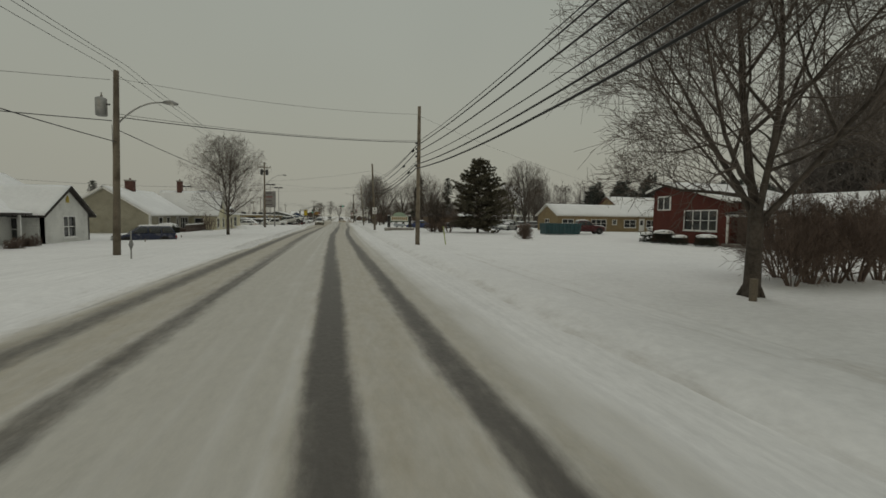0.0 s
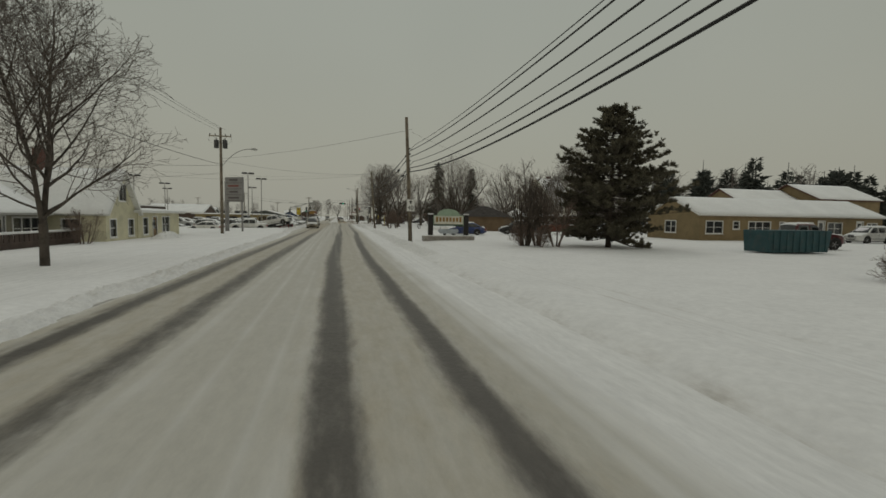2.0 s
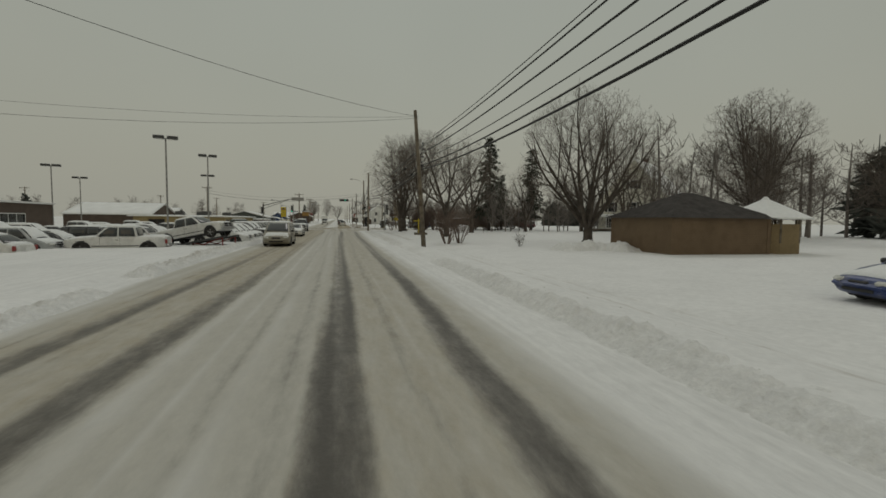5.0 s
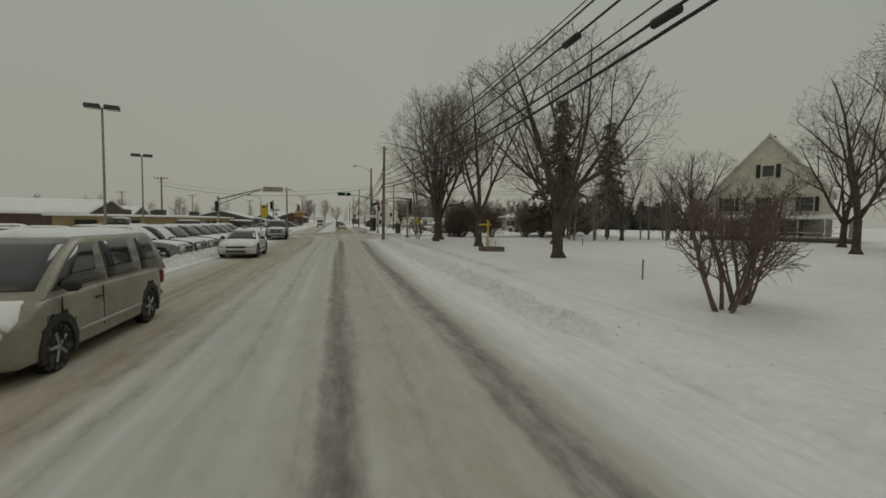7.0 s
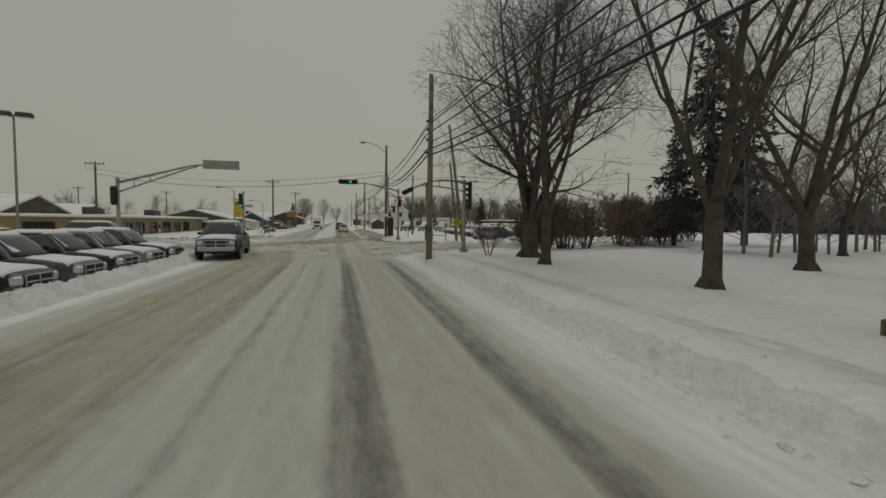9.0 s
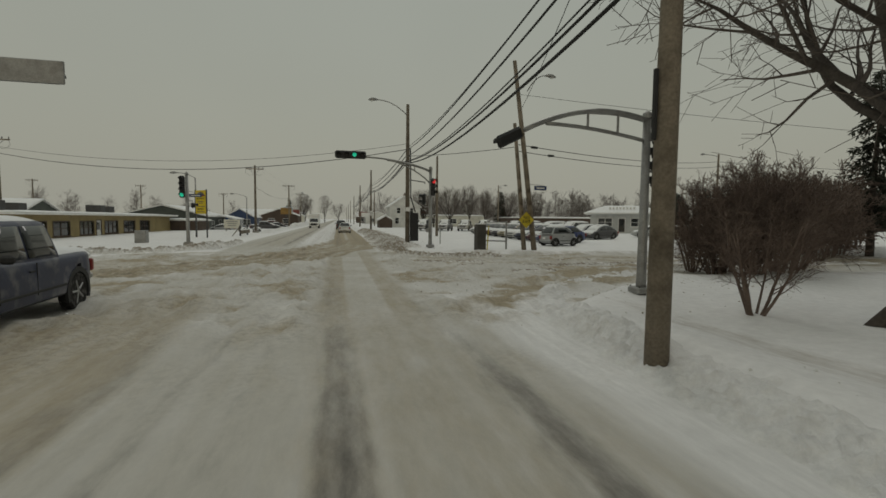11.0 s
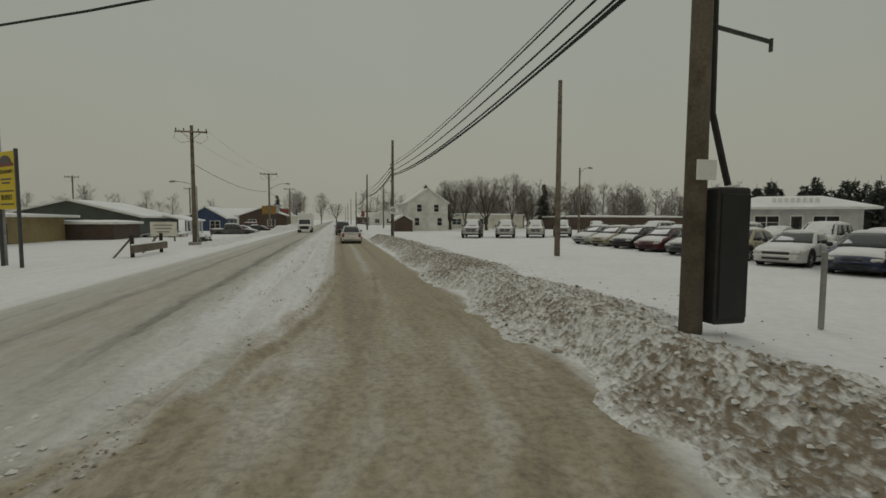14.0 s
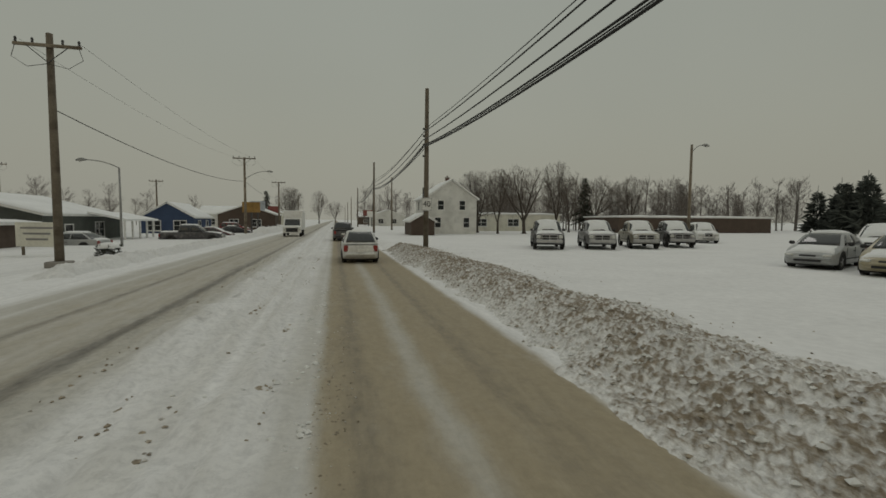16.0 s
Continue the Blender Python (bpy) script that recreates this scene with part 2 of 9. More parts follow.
def smooth01(a, b, x):
    t = np.clip((x - a) / (b - a), 0, 1)
    return t * t * (3 - 2 * t)


def ground_height(x, y):
    x, y = np.asarray(x, float), np.asarray(y, float)
    lane = np.interp(y, LANE_Y, LANE_X)
    right = lane + 3.6 - 0.85 * smooth01(166, 174, y) + 0.2 * noise2(y * 0.22, y * 0 + 3.3, 5)
    left = lane - 5.05 - 1.0 * smooth01(70, 95, y) * (1 - 0) - 1.2 * smooth01(160, 185, y) + 0.2 * noise2(y * 0.2, y * 0 + 9.1, 6)
    # rounded corners of the side street
    gap = np.minimum(y - CROSS_0, CROSS_1 - y)
    right = right + 6 * smooth01(np.where(y > 160, -2.6, -7), 0.4, gap) ** 2
    left = left - 6 * smooth01(-7, 0, gap) ** 2
    side_r, side_l = smooth01(0, 1.5, x - right), smooth01(0, 1.5, left - x)
    rise_r = 0.09 + 0.11 * smooth01(110, 150, y)
    rise_l = 0.07 + 0.0 * y
    # ploughed banks: chunky beside the lane past the crossing, low before it, and along the sales lot on the other side
    chunk = 0.8 * np.abs(fbm(x * 1.5, y * 1.2, 21, 3)) + 0.75 * np.abs(noise2(x * 3.3, y * 2.6, 31)) + 0.4 * np.abs(noise2(x * 6.1, y * 4.3, 33))
    bank_r = 0.06 * np.exp(-(((x - right - 1.6) / 1.15) ** 2))
    bank_r = bank_r + 0.05 * np.exp(-(((x - right - 0.9) / 0.55) ** 2))
    bank_l = (0.05 + 0.0 * y) * np.exp(-(((left - 1.3 - x) / 0.8) ** 2))
    rough_r = 0.05
    rough_r = rough_r + 0.05 * smooth01(112, 124, y) * (1 - smooth01(150, 160, y)) + 0.10 * smooth01(55, 65, y) * (1 - smooth01(85, 95, y))
    z = side_r * rise_r + side_l * rise_l - 0.55 * smooth01(0.6, 6.0, left - x) * smooth01(320, 240, y)
    z = z + side_r * (bank_r * (0.75 + 0.9 * chunk) + rough_r * chunk * 0.30 * np.exp(-(((x - right - 1.3) / 1.3) ** 2)))
    z = z + side_l * (bank_l * (0.7 + 0.9 * chunk))
    away = np.maximum(side_r, side_l)
    z = z + away * (0.035 * fbm(x * 0.25, y * 0.25, 3, 3) + 0.012 * fbm(x * 1.2, y * 1.2, 8, 2))
    # trodden pavement along the verge
    walkway = np.exp(-(((x - 6.7) / 0.75) ** 2)) * (1 - smooth01(148, 154, y))
    z = z - 0.12 * walkway * side_r * (y > 5)
    # under the carriageway
    street = smooth01(-0.3, 0.9, gap) * smooth01(40, 30, np.abs(x))
    z = z - 0.10 * (1 - away) * (1 - 0.0)
    z = np.where(street > 0, z * (1 - street) + (-0.10 + 0.02 * chunk) * street, z)
    # gentle fall far out
    return z


def h(x, y):
    """The height of the snow at a place."""
    return float(ground_height(np.array([x]), np.array([y]))[0])


def sheet(name, xs, ys, height, material, label, category, extra=None):
    gx, gy = np.meshgrid(xs, ys)
    gz = height(gx, gy)
    nx, ny = len(xs), len(ys)
    co = np.stack([gx, gy, gz], -1).reshape(-1, 3)
    i = (np.arange(ny - 1)[:, None] * nx + np.arange(nx - 1)[None]).ravel()
    faces = np.stack([i, i + 1, i + nx + 1, i + nx], 1)
    me = bpy.data.meshes.new(name)
    me.vertices.add(len(co))
    me.vertices.foreach_set("co", co.ravel())
    me.loops.add(faces.size)
    me.loops.foreach_set("vertex_index", faces.ravel())
    me.polygons.add(len(faces))
    me.polygons.foreach_set("loop_start", np.arange(len(faces)) * 4)
    me.polygons.foreach_set("use_smooth", np.ones(len(faces), bool))
    me.update(calc_edges=True)
    me.validate()
    for key, values in (extra(gx, gy) if extra else {}).items():
        at = me.attributes.new(key, "FLOAT", "POINT")
        at.data.foreach_set("value", np.asarray(values, float).ravel())
    me.materials.append(material)
    ob = new(name, me)
    return tagged(ob, label, category, "", "structure")


def blend_mat(name, base, layers, rough=0.85, bump=0.6, fine=14.0, streak=2.2, contrast=0.14, grain=9.0, grit=0.2, drag=1.0):
    """Snow with layers of dirt: each (attribute, colour, roughness, break-up scale, break-up strength)."""
    m = bpy.data.materials.new(name)
    m.use_nodes = True
    n, l = m.node_tree.nodes, m.node_tree.links
    b = n["Principled BSDF"]
    b.inputs["Specular IOR Level"].default_value = 0.25
    tc = n.new("ShaderNodeTexCoord")
    big = n.new("ShaderNodeTexNoise")
    big.inputs["Scale"].default_value, big.inputs["Detail"].default_value = 0.5, 5
    l.new(tc.outputs["Object"], big.inputs["Vector"])
    r = n.new("ShaderNodeMapRange")
    r.inputs["To Min"].default_value, r.inputs["To Max"].default_value = 0.9, 1.08
    l.new(big.outputs["Fac"], r.inputs["Value"])
    first = n.new("ShaderNodeMix")
    first.data_type, first.blend_type = "RGBA", "MULTIPLY"
    first.inputs["Factor"].default_value = 1
    first.inputs["A"].default_value = (*base, 1)
    l.new(r.outputs[0], first.inputs["B"])
    # long streaks drawn out by the traffic and the plough
    sn = n.new("ShaderNodeTexNoise")
    sn.inputs["Scale"].default_value, sn.inputs["Detail"].default_value = 3.0, 6
    smp = n.new("ShaderNodeMapping")
    smp.inputs["Scale"].default_value = (2.2, streak, 1.0)
    l.new(tc.outputs["Object"], smp.inputs["Vector"])
    l.new(smp.outputs[0], sn.inputs["Vector"])
    sr = n.new("ShaderNodeMapRange")
    sr.inputs["From Min"].default_value, sr.inputs["From Max"].default_value = 0.28, 0.72
    sr.inputs["To Min"].default_value, sr.inputs["To Max"].default_value = 1 - contrast, 1 + contrast * 0.6
    l.new(sn.outputs["Fac"], sr.inputs["Value"])
    second = n.new("ShaderNodeMix")
    second.data_type, second.blend_type = "RGBA", "MULTIPLY"
    second.inputs["Factor"].default_value = 1
    l.new(first.outputs["Result"], second.inputs["A"])
    l.new(sr.outputs[0], second.inputs["B"])
    # grit and trodden lumps
    gn = n.new("ShaderNodeTexNoise")
    gn.inputs["Scale"].default_value, gn.inputs["Detail"].default_value, gn.inputs["Roughness"].default_value = grain, 8, 0.75
    gmp = n.new("ShaderNodeMapping")
    gmp.inputs["Scale"].default_value = (1.0, drag, 1.0)
    l.new(tc.outputs["Object"], gmp.inputs["Vector"])
    l.new(gmp.outputs[0], gn.inputs["Vector"])
    grr = n.new("ShaderNodeMapRange")
    grr.inputs["From Min"].default_value, grr.inputs["From Max"].default_value = 0.3, 0.62
    grr.inputs["To Min"].default_value, grr.inputs["To Max"].default_value = 1 - grit, 1 + grit * 0.35
    l.new(gn.outputs["Fac"], grr.inputs["Value"])
    # broken crust where the attribute asks for it
    cn, cr = n.new("ShaderNodeTexNoise"), n.new("ShaderNodeMapRange")
    cn.inputs["Scale"].default_value, cn.inputs["Detail"].default_value, cn.inputs["Roughness"].default_value = 9.0, 9, 0.72
    l.new(tc.outputs["Object"], cn.inputs["Vector"])
    cr.inputs["From Min"].default_value, cr.inputs["From Max"].default_value = 0.36, 0.56
    cr.inputs["To Min"].default_value, cr.inputs["To Max"].default_value = 0.7, 1.08
    l.new(cn.outputs["Fac"], cr.inputs["Value"])
    ca, cm = n.new("ShaderNodeAttribute"), n.new("ShaderNodeMix")
    ca.attribute_name = "crust"
    cm.inputs["A"].default_value = 1.0
    l.new(ca.outputs["Fac"], cm.inputs["Factor"])
    l.new(cr.outputs[0], cm.inputs["B"])
    cx = n.new("ShaderNodeMath")
    cx.operation = "MULTIPLY"
    l.new(grr.outputs[0], cx.inputs[0])
    l.new(cm.outputs["Result"], cx.inputs[1])
    col, ro = second.outputs["Result"], None
    for key, color, lr, scale, strength in layers:
        at = n.new("ShaderNodeAttribute")
        at.attribute_name = key
        no = n.new("ShaderNodeTexNoise")
        no.inputs["Scale"].default_value, no.inputs["Detail"].default_value, no.inputs["Roughness"].default_value = scale, 8, 0.68
        mp = n.new("ShaderNodeMapping")
        mp.inputs["Scale"].default_value = (1.0, 0.3, 1.0)
        l.new(tc.outputs["Object"], mp.inputs["Vector"])
        l.new(mp.outputs[0], no.inputs["Vector"])
        # attribute + (noise - 0.5) * strength, kept soft
        ma = n.new("ShaderNodeMath")
        ma.operation = "MULTIPLY_ADD"
        ma.inputs[1].default_value, ma.inputs[2].default_value = strength, -0.5 * strength
        l.new(no.outputs["Fac"], ma.inputs[0])
        sm = n.new("ShaderNodeMath")
        sm.operation = "ADD"
        l.new(ma.outputs[0], sm.inputs[0])
        l.new(at.outputs["Fac"], sm.inputs[1])
        gate = n.new("ShaderNodeMapRange")
        gate.interpolation_type = "SMOOTHSTEP"
        gate.inputs["From Min"].default_value, gate.inputs["From Max"].default_value = 0.12, 0.95
        l.new(sm.outputs[0], gate.inputs["Value"])
        mx = n.new("ShaderNodeMix")
        mx.data_type = "RGBA"
        l.new(gate.outputs[0], mx.inputs["Factor"])
        l.new(col, mx.inputs["A"])
        mx.inputs["B"].default_value = (*color, 1)
        col = mx.outputs["Result"]
        rm = n.new("ShaderNodeMix")
        l.new(gate.outputs[0], rm.inputs["Factor"])
        if ro is None:
            rm.inputs["A"].default_value = rough
        else:
            l.new(ro, rm.inputs["A"])
        rm.inputs["B"].default_value = lr
        ro = rm.outputs["Result"]
    last = n.new("ShaderNodeMix")
    last.data_type, last.blend_type = "RGBA", "MULTIPLY"
    last.inputs["Factor"].default_value = 1
    l.new(col, last.inputs["A"])
    l.new(cx.outputs[0], last.inputs["B"])
    l.new(last.outputs["Result"], b.inputs["Base Color"])
    if ro is not None:
        l.new(ro, b.inputs["Roughness"])
    fn = n.new("ShaderNodeTexNoise")
    fn.inputs["Scale"].default_value, fn.inputs["Detail"].default_value = fine, 5
    fmp = n.new("ShaderNodeMapping")
    fmp.inputs["Scale"].default_value = (1.0, min(1.0, drag * 2), 1.0)
    l.new(tc.outputs["Object"], fmp.inputs["Vector"])
    l.new(fmp.outputs[0], fn.inputs["Vector"])
    bp = n.new("ShaderNodeBump")
    bp.inputs["Strength"].default_value, bp.inputs["Distance"].default_value = bump, 0.04
    l.new(fn.outputs["Fac"], bp.inputs["Height"])
    l.new(bp.outputs[0], b.inputs["Normal"])
    return m


def cells(x, y, size, seed):
    """Lumps scattered on a jittered net: height of the lump at each place, and its own chance value."""
    gx, gy = x / size, y / size
    bx, by = np.floor(gx), np.floor(gy)
    best, chance = np.full(x.shape, 9.0), np.zeros(x.shape)
    for i in (-1, 0, 1):
        for j in (-1, 0, 1):
            a, b = bx + i, by + j
            r = [np.sin(a * p + b * q + seed * 3.7) * 43758.5453 for p, q in ((127.1, 311.7), (269.5, 183.3), (91.7, 57.3))]
            r = [v - np.floor(v) for v in r]
            dist = np.hypot(gx - a - r[0], gy - b - r[1]) / (0.45 + 0.5 * r[2])
            near = dist < best
            best, chance = np.where(near, dist, best), np.where(near, r[2], chance)
    return np.sqrt(np.clip(1 - best**2, 0, 1)), chance


def band(x, c, w, soft):
    """1 within w/2 of c, falling to 0 over soft."""
    return 1 - smooth01(0, soft, np.abs(x - c) - w / 2 + soft / 2)


def road_layers(x, y):
    lane = np.interp(y, LANE_Y, LANE_X)
    wob = 0.08 * noise2(y * 0.12, y * 0 + 1.7, 40) + 0.04 * noise2(y * 0.5, y * 0 + 4.1, 41)
    before, after = 1 - smooth01(148, 162, y), smooth01(168, 180, y)
    crossing = smooth01(149, 155, y) * (1 - smooth01(166, 174, y))
    r2 = 1.58 + 0.36 * smooth01(60, 95, y)
    fade = 1 - 0.35 * smooth01(75, 100, y)
    churned = smooth01(143, 150, y) * (1 - smooth01(170, 178, y))
    streak = (noise2(x * 5.5, y * 0.035, 90) * 0.6 + noise2(x * 13.0, y * 0.05, 91) * 0.4) * (1 - 0.85 * churned) + churned * 0.6 * fbm(x * 0.55 + 0.2 * y, y * 0.8, 93, 4)
    # wet wheel tracks
    wet = (before + 0.55 * crossing * (1 - before)) * fade * np.maximum(0.95 * band(x - lane - wob, -0.02, 0.60, 0.40), 0.85 * band(x - lane - wob, r2, 0.55, 0.38))
    wet = np.maximum(wet, before * 0.72 * (1 - 0.55 * smooth01(75, 105, y)) * band(x - lane - wob, -4.35, 0.62, 0.55))
    wet = np.maximum(wet, before * 0.80 * (1 - 0.5 * smooth01(75, 105, y)) * band(x - lane - wob, -2.80, 0.6, 0.55))
    for c, w, a in ((-2.35, 0.22, 0.25), (-1.45, 0.25, 0.3), (-2.8, 0.18, 0.22), (-4.0, 0.3, 0.3), (-0.75, 0.2, 0.25), (0.75, 0.16, 0.2)):
        wet = np.maximum(wet, before * smooth01(40, 95, y) * a * 1.3 * band(x - wob * 2, c, w, 0.35))
    wet = np.maximum(wet, after * 0.42 * band(x - lane - wob, 0.28, 0.55, 0.5))
    wet = np.maximum(wet, after * 0.36 * band(x - lane - wob, 2.0, 0.75, 0.7))
    for c, w, a in ((-3.5, 0.55, 0.6), (-5.2, 0.4, 0.5), (-4.3, 0.2, 0.35), (-6.3, 0.2, 0.35)):
        wet = np.maximum(wet, after * a * band(x - wob * 2, c, w, 0.5))
    wet = np.maximum(wet, 0.75 * (y < 96) * band(x - lane - wob * 0.5, -4.98, 0.07, 0.16))
    wet = np.clip(wet * (1 - 0.45 * churned) + 0.2 * streak * (0.35 + (wet > 0.1)), 0, 1)
    # brown slush
    mud = 0.38 * before * band(x - lane, 0.75, 2.6, 0.8)
    mud = np.maximum(mud, before * (0.42 + 0.2 * smooth01(70, 110, y)) * band(x - lane, -3.9, 2.9, 1.0))
    mud = np.maximum(mud, before * 0.32 * band(x - lane, r2 + 0.45, 0.7, 0.6))
    own = after * band(x - lane, 1.35, 3.1, 0.35) * (0.92 - 0.62 * band(x - lane - wob, 1.08, 0.3, 0.45))
    mud = np.maximum(mud, own)
    mud = np.maximum(mud, after * 0.42 * band(x, -4.6, 3.4, 1.4))
    # brown sweep of turning traffic, from the side street round into the lane
    left_edge = np.interp(y, [152, 156, 160, 166, 172.5, 179, 185, 188], [-30, -14, -7.5, -3.9, -2.7, -0.9, -0.25, 0.0])
    right_edge = np.interp(y, [152, 156, 160, 163.7, 166.6, 169.5, 173, 188], [-16, -8, -3.5, -0.33, 0.77, 1.25, 3.1, 3.1])
    along = (x - left_edge) / np.maximum(right_edge - left_edge, 0.5)
    inside = smooth01(-0.06, 0.06, along) * (1 - smooth01(0.94, 1.1, along)) * smooth01(154, 158, y) * (1 - smooth01(184, 190, y))
    drawn = noise2(along * 22, y * 0.09, 95) * 0.5 + noise2(along * 55, y * 0.13, 96) * 0.35 + 0.3 * noise2(x * 2.0, y * 1.3, 97)
    mud = np.maximum(mud, inside * np.clip(0.74 + 0.42 * drawn, 0.05, 1))
    wet = np.maximum(wet, inside * np.clip(0.2 + 0.42 * drawn, 0, 0.45))
    # brown ruts into the side street on the right, and two along it
    mid = np.interp(x, [2.6, 4, 6, 12, 15, 40], [149.5, 151.6, 154.2, 158.3, 159.6, 160.5])
    rut = band((y - mid) * 0.75, 0, 2.4, 1.6) * smooth01(2.0, 4.2, x)
    mud = np.maximum(mud, rut * np.clip(0.75 + 0.5 * noise2(x * 1.6, y * 1.6, 98) + 0.4 * noise2(x * 4, y * 4, 99), 0, 1))
    side = crossing * smooth01(2.2, 6.5, np.abs(x) + 0.8 * noise2(x * 0.7, y * 0.9, 102)) * band(y, 162.4, 4.5, 2.5) * (0.5 + 0.4 * noise2(x * 0.25, y * 3.5, 100))
    mud = np.maximum(mud, side)
    left_rut = crossing * (x < -2) * 0.5 * (band(y - wob * 3 - 0.1 * x, 154.0, 0.8, 0.9) + band(y - wob * 3, 158.4, 0.8, 0.9))
    mud = np.maximum(mud, left_rut)
    # brown and grey slush trodden into the snow all over the crossing
    own_lane = smooth01(-0.5, 0.1, x) * (1 - smooth01(1.9, 2.6, x))
    stir = fbm(x * 0.42 + 0.12 * y, y * 0.75, 130, 4) + 0.45 * fbm(x * 1.7, y * 2.2, 131, 3)
    l1, c1 = cells(x, y * 0.8, 0.75, 120)
    l2, c2 = cells(x + 5, y, 0.32, 121)
    broken_up = smooth01(145, 150, y) * (1 - smooth01(167, 173, y)) * (1 - 0.6 * own_lane)
    mud = np.maximum(mud, broken_up * np.clip(0.42 + 0.8 * stir - 0.3 * l1 * c1 - 0.2 * l2 * c2, 0, 0.85))
    mud = np.maximum(mud, smooth01(147, 151, y) * (1 - smooth01(168, 174, y)) * own_lane * 0.55 * (np.abs(x - 1.0) > 0.45))
    # a broken rut in the loose snow of the crossing
    path = np.interp(y, [140, 149.8, 151.7, 155.9, 160], [-1.0, -1.36, -1.56, -2.41, -3.6])
    broken = band(x - path, 0, 0.16, 0.16) * smooth01(146, 149, y) * (1 - smooth01(155, 158, y)) * smooth01(-0.2, 0.3, noise2(y * 1.4, y * 0 + 2, 101))
    wet = np.maximum(wet, 0.4 * broken)
    film = smooth01(-5.4, -4.6, x - lane + 1.2 * smooth01(70, 95, y) + 1.2 * smooth01(160, 185, y)) * (1 - smooth01(2.2, 3.5, x - lane)) * (1 - 0.55 * after * band(x - lane, -1.6, 2.6, 1.0))
    film = np.maximum(film * (1 - 0.2 * broken_up), crossing * 0.78)
    film = film * (0.86 + 0.34 * streak)
    # foot prints and wheel pecks in the snow between the lanes
    pecks = smooth01(150, 154, y) * band(x, -1.9, 2.6, 0.8) * np.maximum(band(np.abs(noise2(x * 0.9, y * 0.03, 110)), 0, 0.1, 0.2), 0) * smooth01(0.25, 0.5, noise2(x * 6, y * 3.2, 111))
    wet = np.maximum(wet, 0.5 * pecks * after)
    crust = smooth01(146, 152, y) * (0.25 + 0.75 * np.maximum(inside, np.maximum(rut, band(x, -2.0, 3.4, 1.2) * 0.35)).clip(0, 1))
    crust = np.maximum(crust, 0.9 * broken_up * smooth01(-0.3, 0.3, stir))
    return {"mud": mud, "wet": wet, "film": film, "crust": crust}


def road_height(x, y):
    lay = road_layers(x, y)
    chunks = np.abs(fbm(x * 2.4, y * 0.7, 77, 4))
    loose = smooth01(168, 178, y) * band(x, -1.9, 2.8, 1.0) + 0.8 * smooth01(148, 152, y) * (1 - smooth01(162, 168, y)) * band(x, -1.6, 3.6, 1.5)
    ruts = smooth01(150, 156, y) * (1 - smooth01(178, 190, y))
    drag = noise2(x * 3.0 + y * 0.25, y * 0.5, 78) + 0.7 * noise2(x * 6.5, y * 1.7, 79)
    churned = smooth01(146, 151, y) * (1 - smooth01(166, 171, y)) * (1 - smooth01(-0.4, 0.4, x) * (1 - smooth01(2.0, 2.8, x))) * smooth01(24, 14, np.abs(x))
    l1, c1 = cells(x, y * 0.8, 0.75, 120)
    l2, c2 = cells(x + 5, y, 0.32, 121)
    patch = smooth01(-0.15, 0.35, fbm(x * 0.35, y * 0.5, 122, 3) + 0.25)
    slush = churned * patch * (0.15 * l1 * c1**1.5 + 0.08 * l2 * (c2 > 0.45) + 0.05 * np.abs(fbm(x * 3.1, y * 3.1, 124, 3)))
    return slush + 0.02 - 0.02 * np.clip(lay["wet"], 0, 1) - 0.006 * np.abs(x + 1.3) * 0.3 + 0.02 * fbm(x * 0.8, y * 0.15, 70, 3) * 0.5 + loose * 0.24 * np.clip(chunks - 0.1, 0, 1) + 0.014 * ruts * drag * np.clip(lay["mud"], 0, 1)


def verge_layers(x, y):
    lane = np.interp(y, LANE_Y, LANE_X)
    right = lane + 3.6 - 0.85 * smooth01(166, 174, y)
    chunk = 0.6 * fbm(x * 0.9, y * 0.9, 51, 4) + 0.6 * noise2(x * 3.4, y * 2.8, 52)
    dirt = smooth01(167, 174, y) * (1 - 0.6 * smooth01(204, 216, y)) * band(x, right + 1.5, 3.2, 1.2) * (0.22 + 0.5 * chunk)
    gap = np.minimum(y - CROSS_0, CROSS_1 - y)
    dirt = np.maximum(dirt, 0.7 * smooth01(-3.0, 0.5, gap) * (0.6 + 0.5 * chunk) * (np.abs(x) < 22))
    dirt = np.maximum(dirt, 0.35 * band(x, right + 0.4, 1.1, 0.8) * (0.8 + 0.4 * chunk))
    dirt = np.maximum(dirt, (0.22 + 0.25 * smooth01(80, 110, y)) * band(x - lane, -5.5, 1.3, 0.8) * (y < 160))
    dirt = np.maximum(dirt, 0.36 * band(x, 6.7, 1.0, 0.6) * (1 - smooth01(148, 154, y)))
    return {"mud": dirt}


ROAD_MAT = blend_mat("snowy_road", (0.79, 0.79, 0.785), [("film", (0.48, 0.465, 0.42), 0.75, 2.0, 0.6), ("mud", (0.345, 0.295, 0.205), 0.75, 3.0, 0.8), ("wet", (0.085, 0.078, 0.068), 0.5, 5.0, 0.75)], 0.8, 0.35, 11.0, 0.05, 0.085, 8.0, 0.11, 0.3)
GROUND_MAT = blend_mat("snow_ground", (0.79, 0.79, 0.785), [("mud", (0.27, 0.225, 0.165), 0.85, 3.5, 0.95)], 0.88, 0.3, 5.0, 2.2, 0.06, 4.0, 0.07)
steps = lambda *runs: np.unique(np.round(np.concatenate([np.arange(a, b, s) for a, b, s in runs]), 4))
GX = steps((-2600, -300, 230), (-300, -60, 12), (-60, -14, 1.6), (-14, -5, 0.3), (-5, 2.8, 0.8), (2.6, 7.2, 0.2), (7.2, 14, 0.45), (14, 60, 1.6), (60, 300, 12), (300, 2700, 230))
